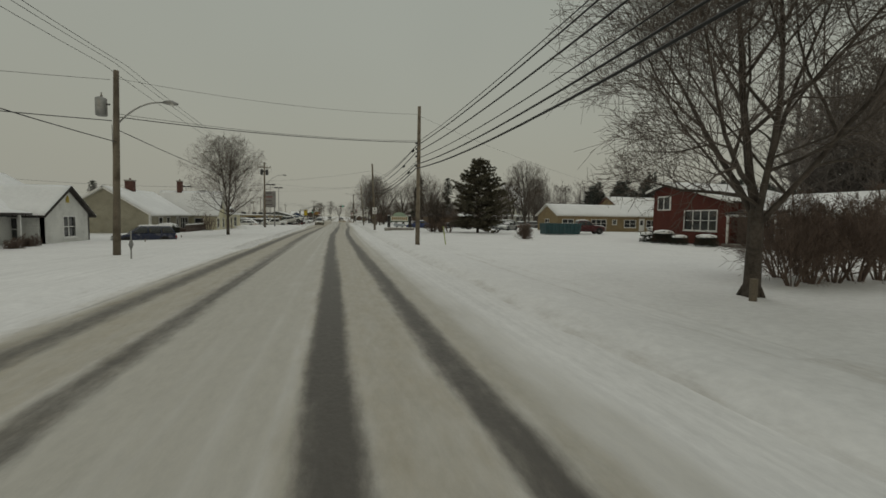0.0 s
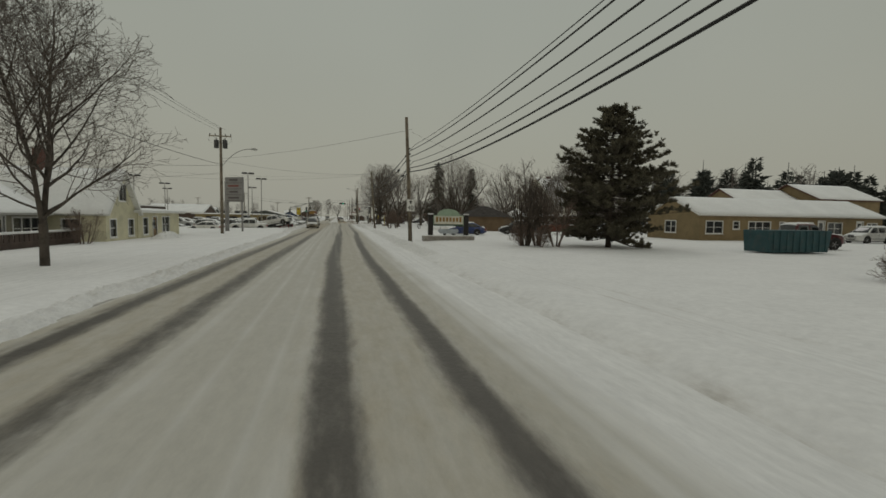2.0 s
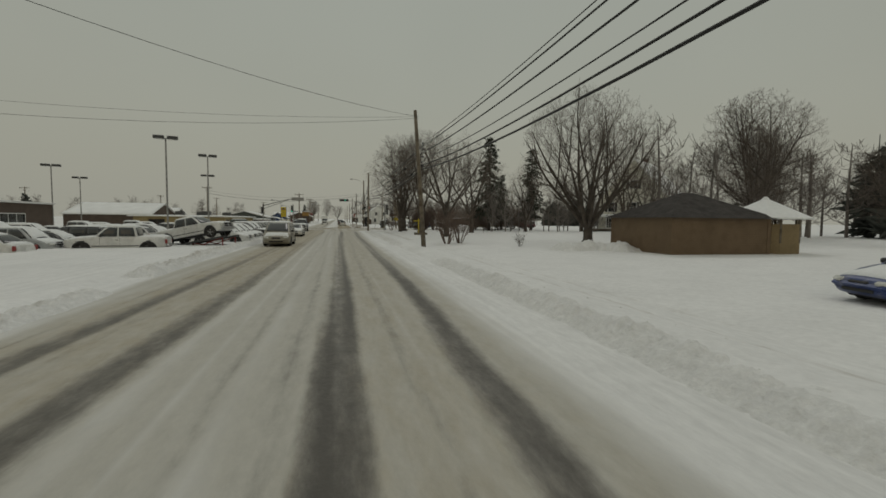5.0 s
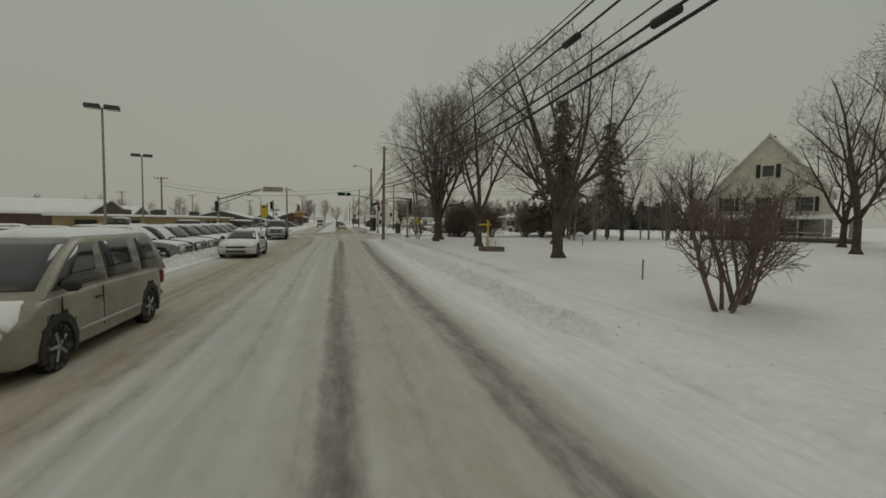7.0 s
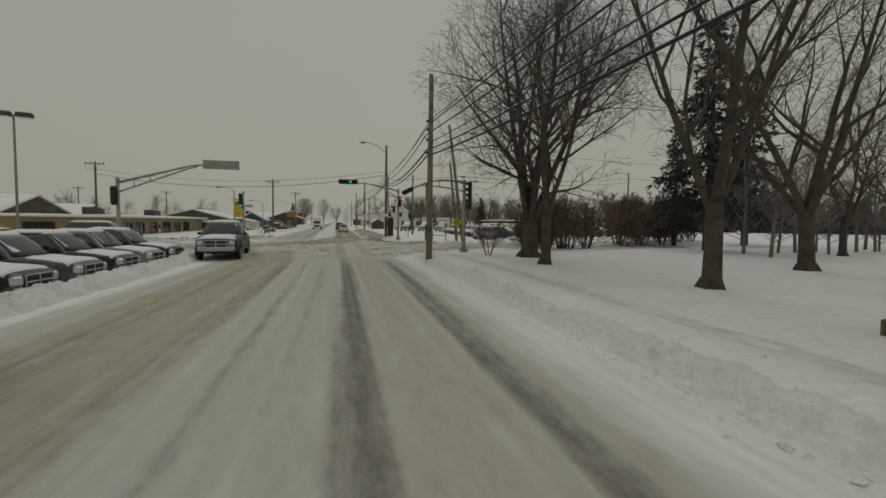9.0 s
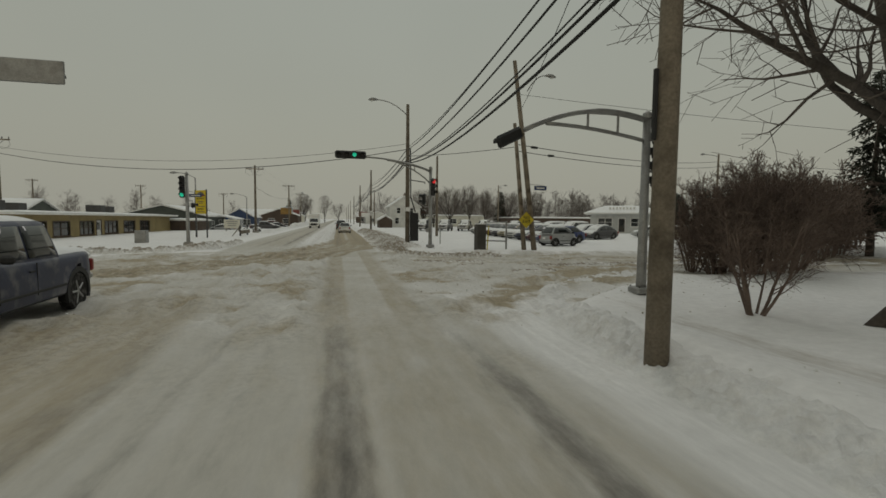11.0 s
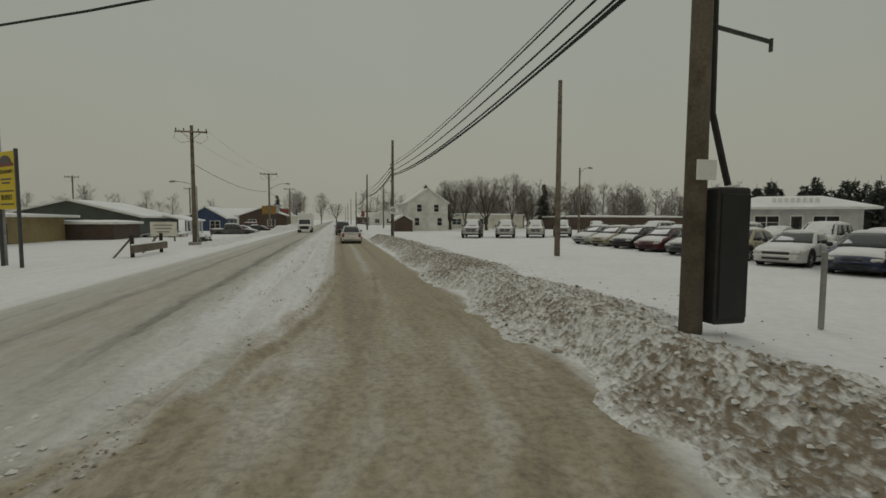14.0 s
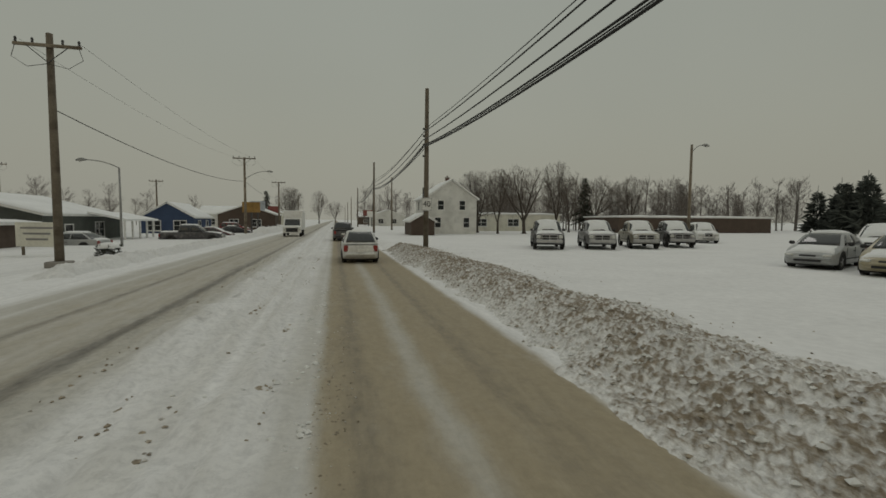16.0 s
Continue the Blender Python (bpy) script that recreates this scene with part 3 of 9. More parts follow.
GY = steps((-400, -20, 20), (-20, 4, 1.5), (4, 165, 0.42), (165, 222, 0.4), (222, 300, 1.3), (300, 600, 12), (600, 4600, 200))
sheet("ground", GX, GY, ground_height, GROUND_MAT, "wide snow covered ground with ploughed verges", "ground", verge_layers)
RX = steps((-40, -14, 1.2), (-14, 13, 0.1), (13, 41, 0.7))
RY = steps((-60, 4, 2), (4, 150, 0.7), (150, 212, 0.22), (215, 420, 2), (420, 2600, 60))
sheet("road", RX, RY, road_height, ROAD_MAT, "snowy road with dark wet wheel tracks and brown slush", "road", road_layers)

# loose clods of dirty snow along the ploughed banks, too many to count
CLOD = mat("dirty_snow_clods", (0.32, 0.275, 0.21), 0.9, 0, 0.35, 2.5, 0.5, 20, 0.15, (0.68, 0.67, 0.65), 0.8)
CLEAN = mat("snow_clods", (0.70, 0.70, 0.68), 0.9, 0, 0.12, 2.5, 0.5, 20, 0.15)


def clods(name, label, material, spots, lo, hi, seed):
    rng = random.Random(seed)
    m = M()
    for x, y, *up in spots:
        s, z = rng.uniform(lo, hi) * rng.uniform(0.5, 1.0), up[0] if up else max(h(x, y), 0.0)
        ring = []
        v = [(x, y, z + s * 0.75), (x, y, z - s * 0.5)]
        for k in range(5):
            w = 1.2566 * k + rng.random()
            ring.append((x + s * math.cos(w) * rng.uniform(0.7, 1.2), y + s * math.sin(w) * rng.uniform(0.7, 1.2), z + s * rng.uniform(-0.05, 0.45)))
        v += ring
        f = [(0, 2 + k, 2 + (k + 1) % 5) for k in range(5)] + [(1, 2 + (k + 1) % 5, 2 + k) for k in range(5)]
        m.add(v, f)
    lone(name, m, material, label, "snow", "", "stuff")



BANK_MAT = blend_mat("ploughed_snow", (0.78, 0.775, 0.755), [("mud", (0.25, 0.205, 0.148), 0.9, 16.0, 1.7)], 0.9, 0.9, 16.0, 2.0, 0.12, 12.0, 0.3)
WHITE_BANK = blend_mat("ploughed_clean_snow", (0.76, 0.76, 0.75), [("mud", (0.42, 0.39, 0.33), 0.9, 7.0, 0.7)], 0.9, 0.8, 14.0, 2.0, 0.08, 10.0, 0.14)


def ridge(label, path, width, height, lump, dirt, seed, material=BANK_MAT, step=0.06, loose=0):
    """A bank of broken snow thrown up along a path of (x, y)."""
    p = np.array(path, float)
    d = np.concatenate([[0], np.cumsum(np.hypot(*np.diff(p, axis=0).T))])
    s = np.arange(0, d[-1], step)
    cx, cy = np.interp(s, d, p[:, 0]), np.interp(s, d, p[:, 1])
    k = max(3, int(1.2 / step))
    soft = lambda v: np.convolve(np.pad(v, k, mode="edge"), np.ones(2 * k + 1) / (2 * k + 1), "valid")
    cx, cy = soft(cx), soft(cy)
    tx, ty = np.gradient(cx), np.gradient(cy)
    ln = np.hypot(tx, ty)
    u = np.arange(-width / 2, width / 2 + step, step)
    gx = cx[:, None] + (ty / ln)[:, None] * u[None]
    gy = cy[:, None] - (tx / ln)[:, None] * u[None]
    S, U = np.meshgrid(s, u, indexing="ij")
    wander = 0.18 * width * noise2(S * 0.35, S * 0 + 2.0, seed) * 0.6
    wide = 0.85 + 0.25 * noise2(S * 0.5, S * 0 + 5.0, seed + 1) + 0.15 * noise2(S * 2.1, S * 0 + 7.0, seed + 2)
    prof = np.clip(1 - np.abs((U - wander) / (0.5 * width * wide)) ** 2, 0, 1)
    prof = prof * smooth01(0, 1.5, S) * smooth01(0, 1.5, d[-1] - S) * smooth01(0, 0.2, width / 2 - np.abs(U))
    l1, c1 = cells(gx, gy, lump, seed)
    l2, c2 = cells(gx + 3, gy, lump * 0.45, seed + 5)
    l3, c3 = cells(gx, gy + 7, lump * 0.22, seed + 9)
    core = height * (0.5 + 0.45 * fbm(gx * 0.8, gy * 0.8, seed + 3, 3))
    gz = ground_height(gx, gy).clip(-0.01, 9) - 0.035 + prof**0.7 * (0.05 + core.clip(0, 9)) + prof**0.5 * lump * (0.55 * np.minimum(1, 1.5 * l1) * c1**1.5 + 0.45 * np.minimum(1, 1.4 * l2) * c2 + 0.2 * l3)
    mud = prof**0.4 * dirt * np.clip(0.12 + 0.35 * (c1 > 0.5) * l1 + 0.75 * (c2 > 0.5) * l2 + 0.3 * (c3 - 0.5) + 0.5 * fbm(gx * 0.9, gy * 0.6, seed + 4, 2) - 0.5 * np.clip(U / width, 0, 1), 0, 1.2)
    mud = mud * 0.75 + 0.1 * smooth01(0.25, 0.7, mud) + 0.16 * dirt * prof * fbm(gx * 2.5, gy * 2.5, seed + 6, 3)
    nx, ny = len(u), len(s)
    co = np.stack([gx, gy, gz], -1).reshape(-1, 3)
    i = (np.arange(ny - 1)[:, None] * nx + np.arange(nx - 1)[None]).ravel()
    faces = np.stack([i, i + nx, i + nx + 1, i + 1], 1)
    me = bpy.data.meshes.new("snow_bank")
    me.from_pydata(co.tolist(), [], faces.tolist())
    me.polygons.foreach_set("use_smooth", np.ones(len(faces), bool))
    at = me.attributes.new("mud", "FLOAT", "POINT")
    at.data.foreach_set("value", mud.ravel())
    bm = bmesh.new()
    bm.from_mesh(me)
    bmesh.ops.recalc_face_normals(bm, faces=bm.faces)
    if sum(f.normal.z for f in bm.faces) < 0:
        bmesh.ops.reverse_faces(bm, faces=bm.faces)
    bm.to_mesh(me)
    bm.free()
    me.materials.append(material)
    if loose:
        # broken lumps lying on the bank, brown and white
        rng = random.Random(seed)
        live = np.nonzero((prof > 0.12).ravel())[0]
        pick = [tuple(co[live[rng.randrange(len(live))]]) for _ in range(loose)]
        clods("snow_clods", "brown lumps of broken snow on a bank", CLOD, pick[: loose // 2], 0.018, 0.065, seed + 1)
        clods("snow_clods", "white lumps of broken snow on a bank", CLEAN, pick[loose // 2 :], 0.018, 0.065, seed + 2)
    return tagged(new("snow_bank", me), label, "snow bank", "", "stuff")


ridge("brown lumpy snow ploughed up round the street corner", [(9.6, 164.2), (6.6, 164.7), (4.8, 165.4), (4.0, 167.0), (3.95, 169.5), (4.1, 172)], 1.2, 0.24, 0.17, 0.95, 3, BANK_MAT, 0.045, 700)
ridge("brown lumpy snow ploughed up beside the lane", [(4.2, 168.5), (4.3, 172), (4.4, 178), (4.55, 190), (4.6, 205), (4.5, 217)], 3.5, 0.2, 0.115, 0.92, 4, BANK_MAT, 0.045, 4200)
for k, track in enumerate(([(3.0, 162.4), (8.5, 161.9), (15, 162.2), (26, 163.2)], [(4.5, 160.4), (9.5, 159.8), (16, 160.2), (27, 161.0)], [(5.5, 157.6), (11, 158.2), (18, 158.6), (28, 159.2)])):
    ridge("low brown slush thrown up along wheel tracks at the crossing", track, 0.9, 0.03, 0.09, 0.95, 61 + k, BANK_MAT, 0.06, 260)
ridge("low brown lumpy snow ploughed up along the street corner", [(-19, 169.5), (-10.5, 169.2), (-8.4, 170.2), (-7.4, 172.5), (-7.3, 180.5)], 1.3, 0.16, 0.3, 0.8, 21, BANK_MAT, 0.06, 600)
ridge("white lumpy snow ploughed up along the sales lot", [(-6.7, 90), (-6.75, 104), (-6.75, 125), (-6.9, 146), (-7.6, 151)], 1.25, 0.15, 0.26, 0.45, 33, WHITE_BANK, 0.07, 0)
ridge("trodden lumpy snow on the verge", [(4.3, 108), (4.4, 125), (4.5, 146), (4.9, 150.5), (6.4, 153.2), (9.3, 155.4), (13.0, 157.0)], 1.2, 0.03, 0.16, 0.35, 45, WHITE_BANK, 0.07)
ridge("trodden lumpy snow on the verge", [(4.15, 52), (4.2, 70), (4.5, 96)], 1.1, 0.015, 0.11, 0.3, 57, WHITE_BANK, 0.08)

ridge("low lumpy snow along the road edge", [(-5.75, 28), (-6.0, 60), (-6.3, 88)], 1.1, 0.04, 0.2, 0.4, 91, WHITE_BANK, 0.09)
ridge("shovelled snow heaped before a shingled hut", [(13.2, 100.5), (15.5, 101.6), (17.6, 101.2), (18.6, 98.8)], 2.6, 0.75, 0.22, 0.1, 75, WHITE_BANK, 0.1)
ridge("white snow heaped along the road edge", [(-8.9, 203), (-9.2, 222), (-8.9, 246)], 1.7, 0.22, 0.3, 0.25, 81, WHITE_BANK, 0.12)
ridge("tall white snow heaps along the road edge", [(-9.6, 250), (-9.4, 262), (-9.6, 290)], 2.6, 0.9, 0.5, 0.15, 87, WHITE_BANK, 0.2)
ridge("heap of shovelled white snow by a house", [(-14.6, 70.0), (-14.3, 71.6), (-14.3, 73.6)], 1.9, 0.6, 0.3, 0.1, 71, WHITE_BANK, 0.1)

rng_c = random.Random(12)
clods("snow_clods", "clods of dirty snow on a ploughed bank", CLOD, [(4.2 + abs(rng_c.gauss(1.6, 1.0)), rng_c.uniform(168, 218)) for _ in range(700)], 0.012, 0.04, 2)
clods("snow_clods", "clods of brown snow at the crossing", CLOD, [(rng_c.uniform(2.5, 12), 152 + rng_c.gauss(0, 1.2)) for _ in range(220)] + [(rng_c.uniform(-4, 10), 163.5 + rng_c.gauss(0, 1.0)) for _ in range(260)] + [(rng_c.uniform(-22, -6), 168.4 + rng_c.gauss(0, 0.6)) for _ in range(200)], 0.012, 0.04, 3)
clods("snow_clods", "clods of white snow along the verge", CLEAN, [(3.9 + abs(rng_c.gauss(0.9, 0.7)), rng_c.uniform(60, 150)) for _ in range(400)] + [(-6.6 - abs(rng_c.gauss(0.6, 0.5)), rng_c.uniform(95, 152)) for _ in range(400)], 0.012, 0.045, 4)
SWEEP_Y = [rng_c.uniform(163, 200) for _ in range(2200)]
clods("snow_clods", "brown crumbs of slush strewn over the lane", CLOD, [(float(np.interp(y, [163, 172, 180, 187], [-4.2, -2.6, -0.8, -0.25])) + 0.1 + abs(rng_c.gauss(0, 0.22)), y, 0.015) for y in SWEEP_Y], 0.008, 0.026, 6)
clods("snow_clods", "white lumps thrown up beside the lane", CLEAN, [(float(np.interp(y, [163, 172, 180, 187], [-4.2, -2.6, -0.8, -0.1])) - abs(rng_c.gauss(0.1, 0.55)), y, 0.02) for y in SWEEP_Y[:1300]], 0.012, 0.06, 7)
CHURN = [(rng_c.uniform(-11, 13), 149 + 18 * rng_c.random()) for _ in range(7000)]
CHURN = [(x, y, 0.03) for x, y in CHURN if not -0.3 < x < 2.4]
clods("snow_clods", "brown lumps of slush strewn over the crossing", CLOD, CHURN[::2], 0.008, 0.035, 8)
clods("snow_clods", "white lumps of slush strewn over the crossing", CLEAN, CHURN[1::4], 0.01, 0.04, 9)
PECKS = []
for lx, drift_x, many in ((-0.75, 0.0, 900), (-1.25, -0.01, 500), (-1.75, -0.012, 900), (-2.5, -0.015, 500)):
    for _ in range(many):
        y = rng_c.uniform(166, 214)
        if math.sin(y * 1.9 + lx * 7) + 0.8 * math.sin(y * 0.61 + lx) > rng_c.uniform(-0.9, 0.9):
            PECKS.append((lx + drift_x * (y - 166) + rng_c.gauss(0, 0.07), y, 0.025))
clods("snow_clods", "greyish crumbs of slush dropped in rows between the lanes", CLOD, PECKS, 0.015, 0.05, 10)
clods("snow_clods", "kicked lumps of snow in a trodden strip beside the lane", CLEAN, [(4.2 + rng_c.gauss(0, 0.28), y) for y in (rng_c.triangular(119, 137, 126) for _ in range(520))], 0.02, 0.085, 11)
clods("snow_clods", "loose lumps of snow between the lanes", CLEAN, [(rng_c.gauss(-1.9, 0.75), rng_c.uniform(148, 200)) for _ in range(500)], 0.008, 0.028, 5)

# ---- vehicles ----
CARS = {}


def plate(grid, back):
    """A bent plate from rows of points, its other face set off by back."""
    ny, nx = len(grid), len(grid[0])
    v = [Vector(p) for row in grid for p in row]
    k = len(v)
    v += [p + Vector(back) for p in v]
    f = [(j * nx + i, j * nx + i + 1, (j + 1) * nx + i + 1, (j + 1) * nx + i) for j in range(ny - 1) for i in range(nx - 1)]
    f += [tuple(k + i for i in q[::-1]) for q in f]
    rim = list(range(nx)) + [j * nx + nx - 1 for j in range(1, ny)] + [(ny - 1) * nx + i for i in range(nx - 2, -1, -1)] + [j * nx for j in range(ny - 2, 0, -1)]
    f += [(rim[i], rim[(i + 1) % len(rim)], k + rim[(i + 1) % len(rim)], k + rim[i]) for i in range(len(rim))]
    return M().add(v, f)


class Cabin:
    """The glasshouse of a vehicle: a rounded side profile over the belt, with screens that bow outwards."""

    def __init__(self, fb, fr, rr, rb, wb, wr, zc, zr):
        self.fb, self.fr, self.rr, self.rb, self.wb, self.wr, self.zc, self.zr = fb, fr, rr, rb, wb, wr, zc, zr
        self.high = zr - 0.012 - zc

    def top(self, y):
        if y > self.fr:
            u = (self.fb - y) / (self.fb - self.fr)
        elif y < self.rr:
            u = (y - self.rb) / (self.rr - self.rb)
        else:
            return self.zc + self.high
        return self.zc + self.high * (1 - (1 - min(max(u, 0.0), 1.0)) ** 1.4)

    def edge(self, z, front):
        u = 1 - max(0.0, 1 - (z - self.zc) / self.high) ** (1 / 1.4)
        return self.fb + (self.fr - self.fb) * u if front else self.rb + (self.rr - self.rb) * u

    def half(self, z):
        t = (z - self.zc) / (self.zr - self.zc)
        return self.wb + (self.wr - self.wb) * (0.75 * t + 0.25 * t * t)

    def bow(self, y):
        if y > self.fr:
            return 0.15 * (y - self.fr) / (self.fb - self.fr)
        if y < self.rr:
            return -0.10 * (self.rr - y) / (self.rr - self.rb)
        return 0.0

    def panes(self, pillars):
        out = []
        lo, hi = self.zc + 0.075, self.zr - 0.10
        for sx in (1, -1):
            for a, b in pillars:
                grid = []
                for j in range(4):
                    z = lo + (hi - lo) * j / 3
                    y0, y1 = min(a, self.edge(z, True) - 0.10), max(b, self.edge(z, False) + 0.10)
                    if y0 - y1 < 0.05:
                        y0 = y1 + 0.05
                    row = [(sx * (self.half(z) + 0.014), y0 + (y1 - y0) * i / 4, z) for i in range(5)]
                    grid.append(row)
                out.append(("side_window", plate(grid, (-sx * 0.02, 0, 0))))
        for nm, base, roof, sg in (("windscreen", self.fb, self.fr, 1), ("rear_window", self.rb, self.rr, -1)):
            grid = []
            for j in range(6):
                y = base + (roof - base) * (0.10 + 0.78 * j / 5)
                z = self.top(y)
                grid.append([(c * self.half(z) * 0.86, y + self.bow(y) * (1 - (c * 0.86) ** 2) + sg * 0.008, z + 0.010) for c in [k / 4 - 1 for k in range(9)]])
            out.append((nm, plate(grid, (0, -sg * 0.015, -0.018))))
        return out


def car_parts(kind):
    """Meshes of one kind of vehicle, front towards +y, wheels on z = 0."""
    if kind in CARS:
        return CARS[kind]
    # length, width, belt, roof, ground gap, wheel radius, front axle, rear axle; cabin: front base, front roof, rear roof, rear base; hood and tail heights
    spec = {
        "sedan": (4.65, 1.78, 0.93, 1.45, 0.2, 0.325, 1.42, -1.32, (1.18, 0.12, -0.92, -1.85), (0.70, 0.93), (0.90, 0.98)),
        "hatch": (4.1, 1.70, 0.95, 1.48, 0.2, 0.31, 1.25, -1.25, (1.1, 0.15, -1.3, -1.95), (0.68, 0.92), (0.90, 0.97)),
        "coupe": (4.75, 1.86, 0.93, 1.38, 0.2, 0.34, 1.45, -1.27, (0.85, -0.1, -0.75, -1.95), (0.74, 0.93), (0.90, 1.0)),
        "suv": (4.7, 1.85, 1.08, 1.75, 0.26, 0.37, 1.4, -1.35, (1.2, 0.35, -1.85, -2.28), (0.88, 1.08), (1.0, 1.08)),
        "minivan": (4.9, 1.88, 1.02, 1.72, 0.2, 0.33, 1.5, -1.42, (1.72, 0.45, -1.95, -2.4), (0.78, 0.98), (0.98, 1.02)),
        "pickup": (5.6, 2.0, 1.22, 1.92, 0.40, 0.42, 1.85, -1.75, (1.15, 0.35, -0.95, -1.15), (1.10, 1.24), (1.20, 1.22)),
        "small": (2.7, 1.55, 0.98, 1.53, 0.2, 0.29, 0.92, -0.92, (1.05, 0.25, -0.8, -1.28), (0.75, 0.95), (0.9, 0.98)),
    }[kind]
    L, W, zb, zr, gap, wr_, fa, ra, (fb, fr, rr, rb), (hn, hb), (tn, tb) = spec
    hl, hw = L / 2, W / 2
    out = []
    # hull: sections lofted along the length, with the wheel openings pressed in
    top_y = [-hl, -hl + 0.05, -hl + 0.22, max(rb, -hl + 0.3), rr, fr - 0.1, fb, (fb + hl - 0.35) / 2, hl - 0.35, hl - 0.12, hl - 0.03, hl]
    top_z = [tn - 0.2, tn - 0.06, tn, tb, zb, zb, hb + 0.01, (hb + hn) / 2 + 0.025, hn, hn - 0.05, hn - 0.12, hn - 0.24]
    if kind == "pickup":
        top_z[:4] = [zb - 0.03, zb, zb, zb]
    R = wr_ + 0.065
    ys = sorted(set([round(y, 3) for y in np.linspace(-hl, hl, 44)] + [round(a + R * math.cos(k * math.pi / 8), 3) for a in (fa, ra) for k in range(9)] + [round(-hl + 0.05, 3), round(hl - 0.03, 3), round(hl - 0.12, 3)]))
    ys = [y for k, y in enumerate(ys) if k == 0 or y - ys[k - 1] > 0.02]
    rings = []
    for y in ys:
        e = max(0.0, (abs(y) - (hl - 0.8)) / 0.8)
        w = hw * (1 - 0.27 * e**2.4)
        z0 = gap + 0.13 * max(0.0, (abs(y) - (hl - 0.35)) / 0.35) ** 2
        z1 = float(np.interp(y, top_y, top_z))
        half = [(w * 0.6, z0), (w * 0.93, z0 + 0.02)]
        half += [(w * (0.965 + 0.035 * math.sin(math.pi * (0.15 + 0.75 * k / 5))), z0 + 0.06 + (z1 - 0.14 - z0) * k / 5) for k in range(6)]
        half += [(w * 0.955, z1 - 0.04), (w * 0.90, z1 - 0.008), (w * 0.5, z1 + 0.018), (0.0, z1 + 0.025)]
        ring = []
        for x, z in half:
            for a in (fa, ra):
                d = math.hypot(y - a, z - wr_ - 0.02)
                if R - 0.045 < d < R + 0.045 and x > w * 0.9:
                    y2, z = a + (y - a) * R / d, wr_ + 0.02 + (z - wr_ - 0.02) * R / d
                    y = 0.7 * y + 0.3 * y2
                elif d <= R and x > w * 0.6:
                    x = w * 0.66
            ring.append((x, y, z))
        rings.append(ring + [(-a, b, c) for a, b, c in ring[-2::-1]])
    n = len(rings[0])
    body = M()
    vv = [p for r in rings for p in r]
    f = [(i * n + k, i * n + (k + 1) % n, (i + 1) * n + (k + 1) % n, (i + 1) * n + k) for i in range(len(rings) - 1) for k in range(n)]
    f += [tuple(range(n)), tuple(range(len(vv) - 1, len(vv) - n - 1, -1))]
    body.add(vv, f)
    # cabin with rounded roof edges
    wb2, wr2 = hw * 0.93, hw * (0.66 if kind not in ("suv", "minivan", "pickup") else 0.76)
    zc = zb - 0.05
    cabin = Cabin(fb, fr, rr, rb, wb2, wr2, zc, zr)
    rings = []
    for y in [fb + (fr - fb) * k / 7 for k in range(8)] + [fr + (rr - fr) * k / 6 for k in range(1, 6)] + [rr + (rb - rr) * k / 5 for k in range(6)]:
        zt = cabin.top(y)
        arch = 0.045 * max(0.0, 1 - ((y - (fr + rr) / 2) / ((fr - rr) / 2 + 0.25)) ** 2)
        k = min(1.0, (zt - zc) / 0.3)
        section = [(wb2, zc - 0.03)] + [(cabin.half(zc + (zt - 0.08 * k - zc) * q), zc + (zt - 0.08 * k - zc) * q) for q in (0.25, 0.5, 0.75)] + [ (cabin.half(zt - 0.08 * k), zt - 0.08 * k), (cabin.half(zt) * (1 - 0.03 * k), zt - 0.03 * k), (cabin.half(zt) * (1 - 0.11 * k), zt), (cabin.half(zt) * 0.5, zt + arch * 0.75), (0.0, zt + arch)]
        row = [(x, y + cabin.bow(y) * (1 - min(1.0, x / cabin.half(zt)) ** 2), z) for x, z in section]
        rings.append(row + [(-x, yy, z) for x, yy, z in row[-2::-1]])
    n = len(rings[0])
    vv = [p for r in rings for p in r]
    f = [(i * n + k, i * n + k + 1, (i + 1) * n + k + 1, (i + 1) * n + k) for i in range(len(rings) - 1) for k in range(n - 1)]
    body.add(vv, f)
    shell = body.mesh("body", PAINT, True)
    shell.set_sharp_from_angle(angle=radians(38))
    out.append(("body", shell, None, ""))
    out.append(("underbody", M().box(0, 0, gap + 0.1, W * 0.8, L * 0.86, 0.3, 0.05).mesh("underbody", PLASTIC), None, ""))
    pil = {"sedan": [(9, -0.28), (-0.36, -9)], "hatch": [(9, -0.3), (-0.38, -9)], "coupe": [(9, -0.75)], "suv": [(9, -0.1), (-0.2, -1.1), (-1.2, -9)], "minivan": [(9, 0.15), (0.05, -1.15), (-1.25, -9)], "pickup": [(9, -0.05), (-0.13, -9)], "small": [(9, -9)]}[kind]
    for nm, shape in cabin.panes(pil):
        out.append((nm, shape.mesh(nm, CAR_GLASS, True), None, ""))
    tyre = M().spin([(-0.1, wr_ * 0.62), (-0.11, wr_ * 0.9), (-0.075, wr_), (0.075, wr_), (0.11, wr_ * 0.9), (0.1, wr_ * 0.62)], 20).mesh("wheel", RUBBER, False)
    rim = M()
    rim.spin([(-0.085, wr_ * 0.63), (0.085, wr_ * 0.63)], 18)
    for sx in (-1, 1):
        for k in range(5):
            w = 2 * math.pi * k / 5
            rim.tube([(sx * 0.09, 0.05 * math.cos(w), 0.05 * math.sin(w)), (sx * 0.085, wr_ * 0.6 * math.cos(w), wr_ * 0.6 * math.sin(w))], 0.03, 5)
        rim.spin([(sx * 0.085, 0.07), (sx * 0.105, 0.05)], 8)
    rim = rim.mesh("rim", RIM)
